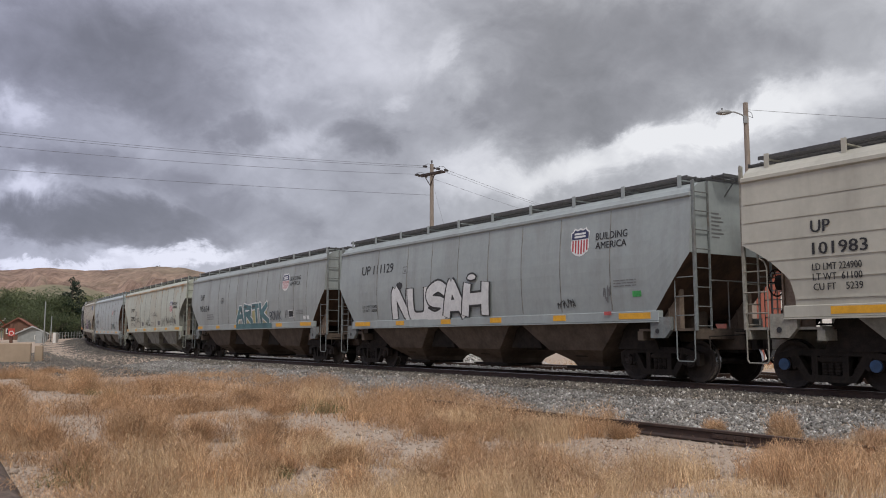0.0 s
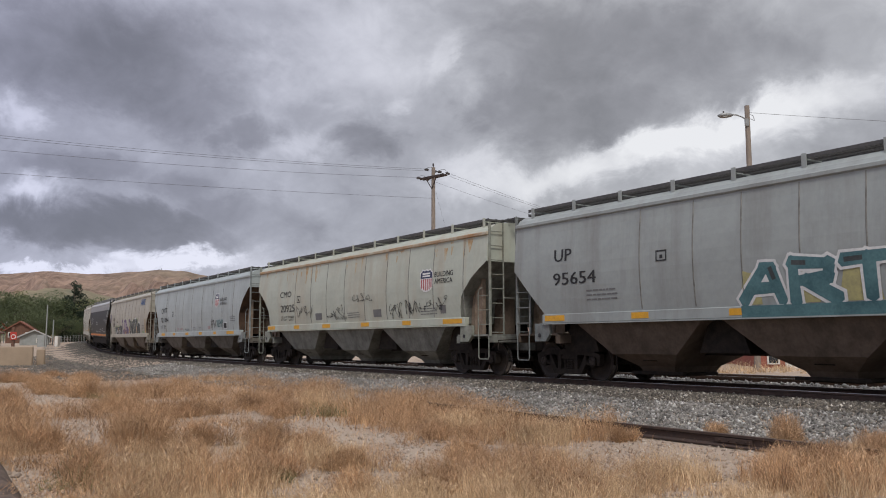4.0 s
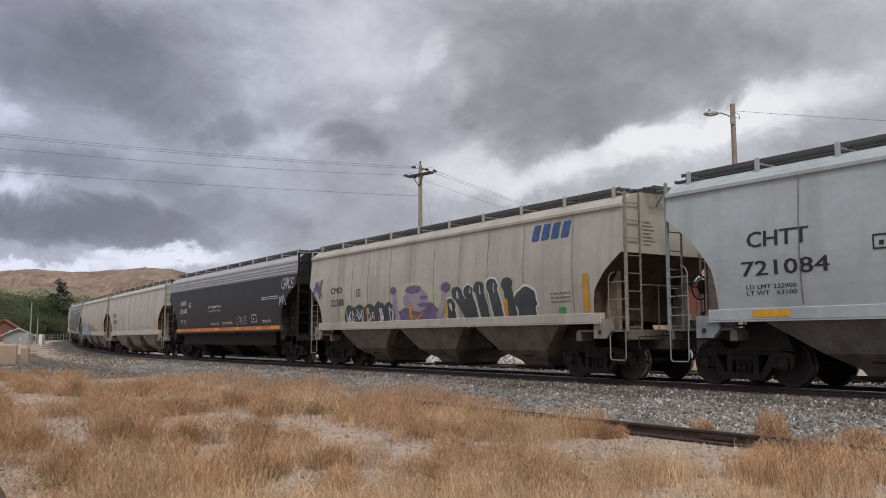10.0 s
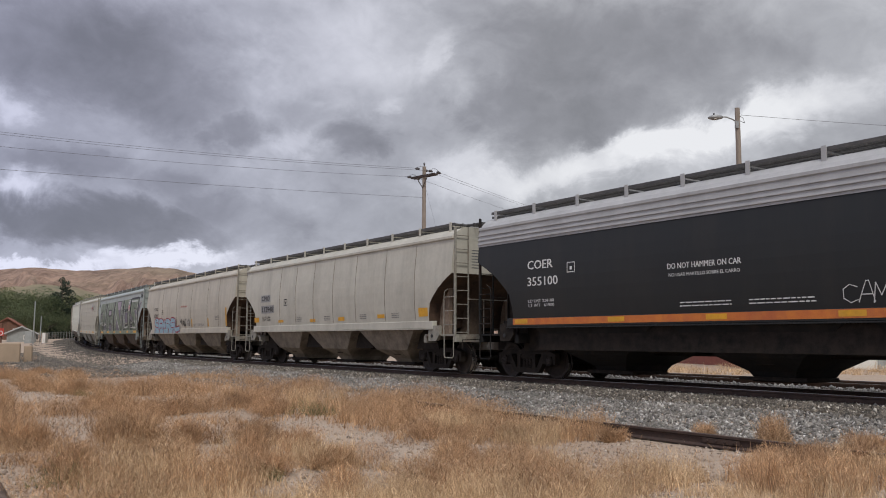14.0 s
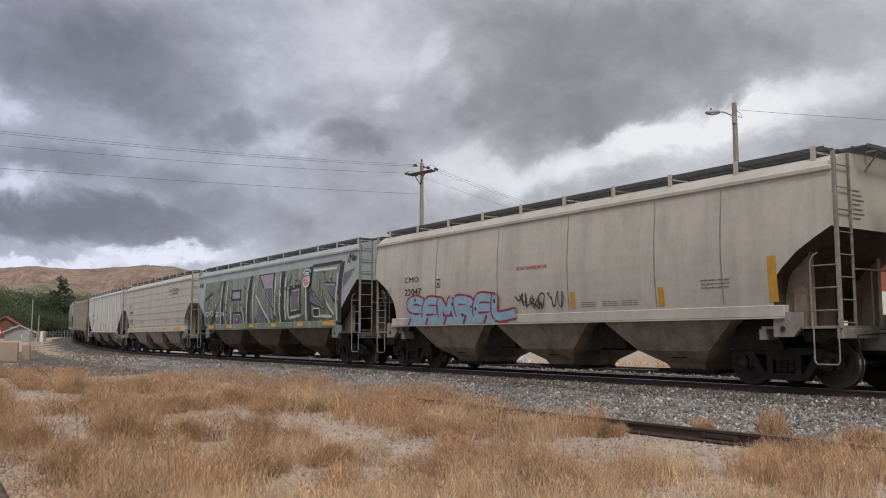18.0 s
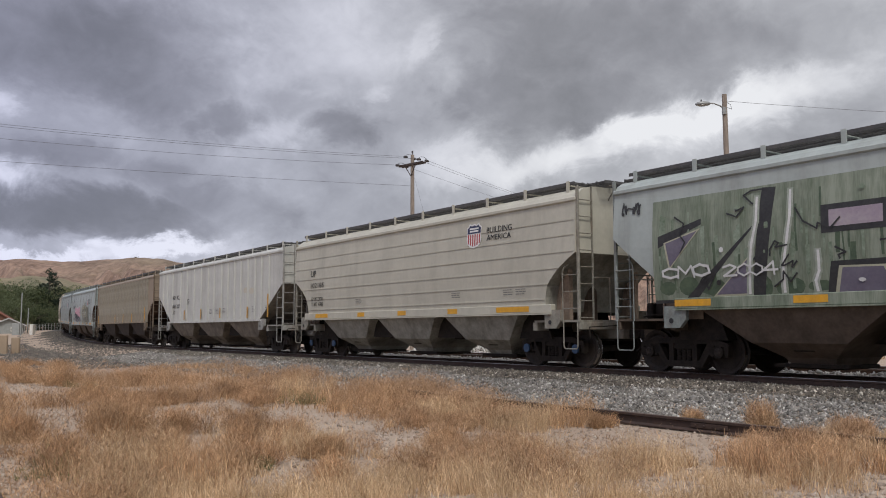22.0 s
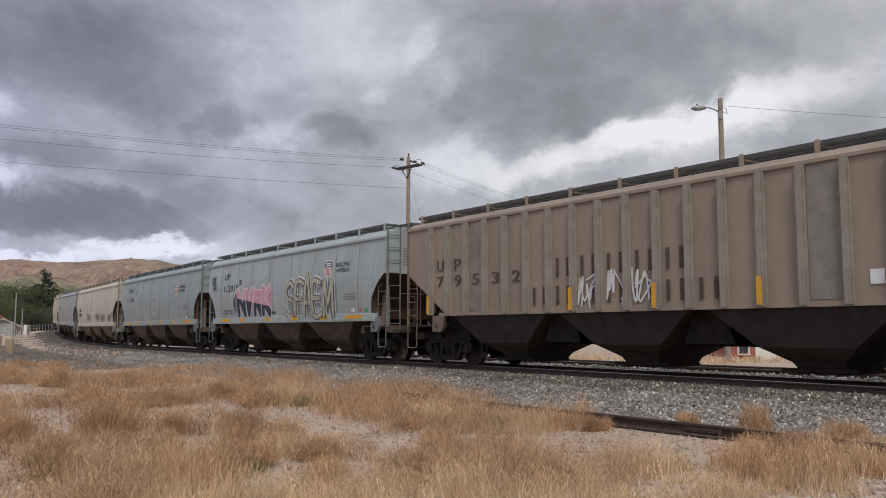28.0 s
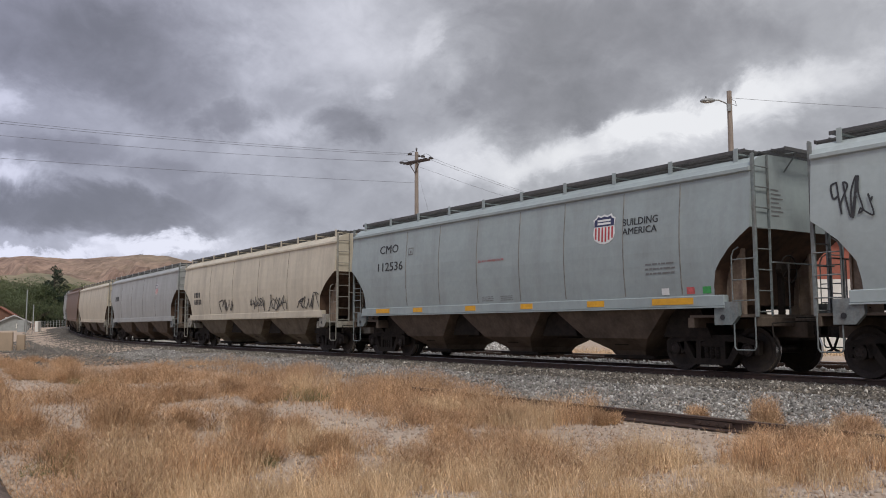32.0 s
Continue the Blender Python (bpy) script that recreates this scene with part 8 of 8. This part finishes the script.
def tree(x, y, tall, wide, seed, material, label):
    rs = random.Random(seed)
    z = float(ground_z(x, y)[0])
    tall -= z
    ob = tagged(new("tree"), label, "tree", group="trees beyond the crossing")
    ob.location = (x, y, z)
    bm = bmesh.new()
    rod(bm, (0, 0, -0.2), (0, 0, tall * 0.55), 0.028 * tall, 8, 0.012 * tall)
    for i in range(5):
        a, h = rs.uniform(0, 6.28), tall * rs.uniform(0.25, 0.5)
        rod(bm, (0, 0, h), (wide * 0.35 * math.cos(a), wide * 0.35 * math.sin(a), h + tall * 0.25), 0.010 * tall, 6, 0.004 * tall)
    part("trunk", bm, M_BARK, ob)
    lobes = []
    for i in range(12):
        a, r = rs.uniform(0, 6.28), wide * 0.36 * math.sqrt(rs.random())
        lobes.append((r * math.cos(a), r * math.sin(a), tall * rs.uniform(0.36, 0.82), wide * rs.uniform(0.16, 0.27)))
    lobes.append((0, 0, tall * 0.84, wide * 0.16))
    crown("crown", lobes, 9000, 0.0135 * tall, material, ob, seed)
    return ob


def conifer(x, y, tall, seed):
    z = float(ground_z(x, y)[0])
    ob = tagged(new("conifer_tree"), "tall dark green conifer standing above paler trees", "tree")
    ob.location = (x, y, z)
    bm = bmesh.new()
    rod(bm, (0, 0, -0.2), (0, 0, tall * 0.95), 0.025 * tall, 8, 0.004 * tall)
    part("trunk", bm, M_BARK, ob)
    rs = random.Random(seed)
    lobes = []
    for i in range(40):
        u = i / 39
        a = rs.uniform(0, 6.28)
        r = tall * 0.30 * (1 - u) ** 0.42 * (0.4 + 0.6 * min(1, u * 4))
        lobes.append((r * 0.75 * math.cos(a), r * 0.75 * math.sin(a), tall * (0.06 + 0.9 * u), tall * (0.12 * (1 - u) + 0.045)))
    crown("crown", lobes, 12000, 0.014 * tall, M_NEEDLE, ob, seed, 0.7)


def plant_trees():
    rs = random.Random(3)
    def at(az, r):
        return r * math.sin(radians(az)), r * math.cos(radians(az))
    row = [(-30.5, 165, 11.5), (-28.8, 175, 11.0), (-27.6, 160, 10.3), (-26.7, 178, 11.6), (-25.7, 170, 10.6), (-24.9, 158, 9.6), (-24.2, 185, 10.2), (-22.9, 172, 9.8), (-22.2, 178, 10.6), (-21.4, 190, 10.8),
           (-20.6, 200, 10.6), (-19.6, 205, 9.8), (-26.0, 150, 7.2), (-24.5, 150, 6.0), (-23.2, 152, 5.4), (-28.3, 150, 7.4)]
    for i, (az, r, t) in enumerate(row):
        x, y = at(az, r)
        tree(x, y, t, t * rs.uniform(0.85, 1.05), 200 + i, M_LEAF2 if i in (3, 7, 9, 1) else M_LEAF,
             "leafy yellow-green tree behind the houses" if i in (3, 7, 9, 1) else "leafy dark green tree behind the houses")
    x, y = at(-23.62, 160)
    conifer(x, y, 10.8, 9)
    # far hedge of trees under the hills
    for i in range(16):
        az, r = -34 + i * 1.5, 330 + rs.uniform(-30, 60)
        x, y = at(az, r)
        tree(x, y, rs.uniform(8, 11), 12, 240 + i, M_LEAF if i % 3 else M_LEAF2, "distant green tree under the hills")


def gable_house(name, x, y, turn, w, d, eave, ridge, wall, roof, label, windows):
    """A small house: walls with a gable, a roof with overhang, framed windows."""
    ob = tagged(new(name), label, "house")
    ob.matrix_basis = pose(x, y, float(ground_z(x, y)[0]) - 0.05, 0, 0, turn)
    bm = bmesh.new()
    prism(bm, [(-w / 2, 0), (w / 2, 0), (w / 2, eave), (0, ridge), (-w / 2, eave)], 0, d)
    body = part("wall", bm, wall, ob)
    for s in (-1, 1):
        bm = bmesh.new()
        o = 0.35
        q = (ridge - eave) / (w / 2)
        a, b = (s * (w / 2 + o), eave - o * q + 0.03), (0, ridge + 0.03)
        pts = [a, b, (b[0], b[1] + 0.16), (a[0], a[1] + 0.16)]
        prism(bm, pts if s > 0 else pts[::-1], -o, d + o)
        part("roof", bm, roof, ob)
    for (wx, wz, ww, wh) in windows:
        bm = bmesh.new()
        box(bm, wx - ww / 2, wx + ww / 2, -0.06, -0.004, wz, wz + wh)
        win = part("window", bm, M_PLASTER, ob)
        bm = bmesh.new()
        box(bm, wx - ww / 2 + 0.1, wx + ww / 2 - 0.1, -0.075, -0.062, wz + 0.1, wz + wh - 0.1)
        part("pane", bm, M_GLASS, win)
    return ob


def houses():
    def at(az, r):
        return r * math.sin(radians(az)), r * math.cos(radians(az))
    # dark brown walls here: the shade of the trees is put into their colour
    x, y = at(-26.55, 145)
    gable_house("house", x, y, 20, 3.8, 6.2, 2.0, 3.2, M_SHINGLE, M_REDROOF, "small house with a red gable roof, walls darkened as tree shade", [(-1.2, 0.9, 0.8, 0.8), (1.2, 0.9, 0.8, 0.8)])
    x, y = at(-29.4, 118)
    gable_house("house", x, y, 12, 4.6, 6, 1.8, 2.9, M_BEIGE, M_SHINGLE, "small beige house with a low brown roof", [(0, 0.9, 1.2, 1.0)])
    x, y = at(-25.75, 124)
    gable_house("shed", x, y, 24, 3.4, 5, 1.2, 2.0, M_GREYWALL, M_ROOFMETAL, "grey wooden shed with a pale metal roof", [(0.6, 0.4, 0.7, 0.6)])
    for az, r, t in ((-25.1, 112, 6.0), (-24.72, 128, 4.6)):
        x, y = at(az, r)
        tube_pole("utility_pole", x, y, t, 0.075, 0.06, M_GREYWALL, "grey wooden service pole near the houses", "utility pole")
    x, y = at(-24.45, 116)
    for i, (dx, h, w) in enumerate(((0, 1.3, 0.4), (-1.9, 1.5, 0.9))):
        bm = bmesh.new()
        z = float(ground_z(x + dx, y)[0])
        box(bm, -w / 2, w / 2, -0.4, 0.4, z - 0.05, z + h, bevel=0.04)
        c = mesh_ob("signal_cabinet", bm, M_PLASTER if i == 0 else M_GREYWALL)
        c.location = (x + dx, y, 0)
        tagged(c, "pale metal signal cabinet beside the road crossing", "cabinet")
    # fence behind the crossing
    fence = tagged(new("fence"), "low wire fence with thin posts along the road", "fence")
    x0, y0 = at(-25.4, 140)
    x1, y1 = at(-20.8, 150)
    for i in range(30):
        u = i / 29
        x, y = x0 + (x1 - x0) * u, y0 + (y1 - y0) * u
        bm = bmesh.new()
        z = float(ground_z(x, y)[0])
        rod(bm, (x, y, z - 0.1), (x, y, z + 1.1), 0.035, 6)
        part("fence_post", bm, M_GREYWALL, fence)
    for h in (0.5, 0.8, 1.05):
        bm = bmesh.new()
        rod(bm, (x0, y0, h + float(ground_z(x0, y0)[0])), (x1, y1, h + float(ground_z(x1, y1)[0])), 0.012, 5)
        part("fence_wire", bm, M_GREYWALL, fence)
    # red square sign on a post, crossing sign behind it
    sx, sy = -29.2, 57.6
    sign = tagged(new("warning_sign"), "red square sign with a white ring on a brown post", "sign")
    sign.location = (sx, sy, 0)
    bm = bmesh.new()
    box(bm, -0.09, 0.09, -0.07, 0.07, -0.2, 2.55, bevel=0.01)
    part("sign_post", bm, M_SHINGLE, sign)
    face = pose(0, 0, 0, 0, 0, 27)
    bm = bmesh.new()
    box(bm, -0.20, 0.20, -0.12, -0.10, 1.70, 2.22, face)
    board = part("sign_board", bm, M_SIGNRED, sign)
    bm = bmesh.new()
    for i in range(16):
        a, b = 6.2832 * i / 16, 6.2832 * (i + 1) / 16
        p = [(r * math.cos(q), -0.125, 1.9 + r * math.sin(q)) for r, q in ((0.11, a), (0.16, a), (0.16, b), (0.11, b))]
        bm.faces.new([bm.verts.new(face @ Vector(v)) for v in p])
    bmesh.ops.remove_doubles(bm, verts=bm.verts, dist=0.001)
    part("sign_ring", bm, M_WHITE, board)
    cx, cy = at(-27.4, 150)
    cross = tagged(new("crossing_signal"), "red and white crossing signal with round lamps beside the road", "crossing signal")
    cross.location = (cx, cy, float(ground_z(cx, cy)[0]))
    bm = bmesh.new()
    rod(bm, (0, 0, -0.1), (0, 0, 3.2), 0.06, 8)
    part("mast_pole", bm, M_GALV, cross)
    for s in (-1, 1):
        bm = bmesh.new()
        box(bm, -0.75, 0.75, -0.08, -0.06, -0.11, 0.11, pose(0, -0.02 * s, 2.8, 0, s * 45, 0))
        part("cross_board", bm, M_SIGNRED if s > 0 else M_WHITE, cross)
        bm = bmesh.new()
        lathe(bm, [(0.26, -0.16), (0.26, -0.12), (0.1, -0.1)], 14, pose(s * 0.42, 0, 2.0))
        part("signal_lamp", bm, M_SIGNRED, cross)
    # beige concrete panels stacked on edge
    for i, (ax, ay, w, h, turn) in enumerate(((-29.6, 55.0, 2.2, 1.25, 22), (-27.4, 54.6, 1.9, 1.22, 22), (-26.7, 56.4, 0.5, 1.05, 22))):
        bm = bmesh.new()
        z = float(ground_z(ax, ay)[0])
        box(bm, -w / 2, w / 2, -0.35, 0.35, -0.05, h, bevel=0.05)
        ob = mesh_ob("concrete_block", bm, M_BEIGE)
        ob.matrix_basis = pose(ax, ay, z, 0, 0, turn)
        tagged(ob, "beige concrete block standing on the gravel", "concrete block", group="concrete blocks")


def station():
    """The red building with a white lower wall behind the train."""
    ob = tagged(new("brick_building"), "red brick building with white lower wall and pale roof", "building")
    y0 = 46.0
    ob.matrix_basis = pose(0, y0, 0.05, 0, 0, 0)
    bm = bmesh.new()
    prism(bm, [(17.0, 0), (27.0, 0), (27.0, 5.0), (21.8, 6.4), (17.0, 5.0)], 0, 14)
    part("wall", bm, M_BRICK, ob)
    bm = bmesh.new()
    box(bm, 27.0, 46, 0.4, 12, 0, 5.2)
    part("wing_wall", bm, M_BRICK, ob)
    bm = bmesh.new()
    box(bm, 18.3, 27.0, -0.06, -0.004, 0, 3.95)
    part("lower_wall", bm, M_PLASTER, ob, "white painted lower wall")
    bm = bmesh.new()
    box(bm, 27.0, 46.0, 0.34, 0.396, 0, 3.95)
    part("lower_wall", bm, M_PLASTER, ob, "white painted lower wall")
    bm = bmesh.new()
    prism(bm, [(16.6, 4.98), (21.8, 6.46), (21.8, 6.66), (16.6, 5.18)], -0.5, 14.4)
    part("roof", bm, M_ROOFMETAL, ob)
    bm = bmesh.new()
    prism(bm, [(21.8, 6.46), (27.5, 4.96), (27.5, 5.16), (21.8, 6.66)], -0.5, 14.4)
    part("roof", bm, M_ROOFMETAL, ob)
    bm = bmesh.new()
    box(bm, 27.6, 46.4, 0.0, 12.4, 5.22, 5.45, bevel=0.03)
    part("roof", bm, M_ROOFMETAL, ob)
    for x, w, z, h in ((17.65, 0.5, 0.3, 0.75),):
        bm = bmesh.new()
        box(bm, x - w / 2 - 0.08, x + w / 2 + 0.08, -0.08, -0.004, z - 0.08, z + h + 0.08)
        win = part("window", bm, M_PLASTER, ob)
        bm = bmesh.new()
        box(bm, x - w / 2, x + w / 2, -0.095, -0.084, z, z + h)
        part("pane", bm, M_GLASS, win)
    for x in (24.5,):
        bm = bmesh.new()
        box(bm, x - 0.55, x + 0.55, -0.12, -0.064, 0, 2.1)
        part("door", bm, M_GREYWALL, ob)
    # a low white shed further along
    shed = tagged(new("white_shed"), "long low white building beyond the tracks", "building")
    shed.matrix_basis = pose(-3, 92, 0.1, 0, 0, -8)
    bm = bmesh.new()
    prism(bm, [(-9, 0), (9, 0), (9, 2.1), (0, 2.5), (-9, 2.1)], 0, 8)
    part("wall", bm, M_PLASTER, shed)
    bm = bmesh.new()
    prism(bm, [(-9.3, 2.12), (0, 2.52), (9.3, 2.12), (9.3, 2.3), (0, 2.72), (-9.3, 2.3)], -0.3, 8.3)
    part("roof", bm, M_ROOFMETAL, shed)


def heaps():
    rs = np.random.RandomState(77)
    for i, (x, y, r, h) in enumerate(((2.2, 38, 3.0, 1.25),)):
        n = 6000
        a, q = rs.rand(n) * 6.2832, np.sqrt(rs.rand(n))
        px, py = x + r * q * np.cos(a), y + r * q * np.sin(a)
        pz = ground_z(px, py) + h * (1 - q) ** 0.9
        ob = stones("gravel_heap", np.stack([px, py, pz], 1), 0.05, M_SUNLITPALE, 78 + i)
        tagged(ob, "heap of pale grey gravel beyond the tracks", "gravel heap")


hills()
plant_trees()
houses()
station()
heaps()
def motions():
    for car, mid, gauge in MOVERS:
        rows = []
        for t in np.arange(0, 32.01, 1.0):
            s = mid - run_at(t)
            fx, fy, _ = line_at(s - gauge)
            rx, ry, _ = line_at(s + gauge)
            fz, rz = rail_z(s - gauge), rail_z(s + gauge)
            rows.append((float(t), pose((fx + rx) / 2, (fy + ry) / 2, (fz + rz) / 2, 0, math.degrees((rz - fz) / (2 * gauge)), math.degrees(math.atan2(fy - ry, fx - rx)))))
        walk(car, rows)
    # wheels roll while their car is near; far along the bend they rest
    for wheel, at in WHEELS:
        base = wheel.matrix_basis.copy()
        near = [t for t in np.arange(0, 32.0, 0.08) if -9 < at - run_at(t) < 34]
        if not near:
            continue
        times = sorted({0.0, *[round(float(t), 3) for t in near], 32.0})
        rows = []
        for t in times:
            u = min(max(t, near[0]), near[-1])
            rows.append((t, base @ pose(0, 0, 0, 0, math.degrees((run_at(u) - run_at(near[0])) / 0.457), 0)))
        walk(wheel, rows)


motions()
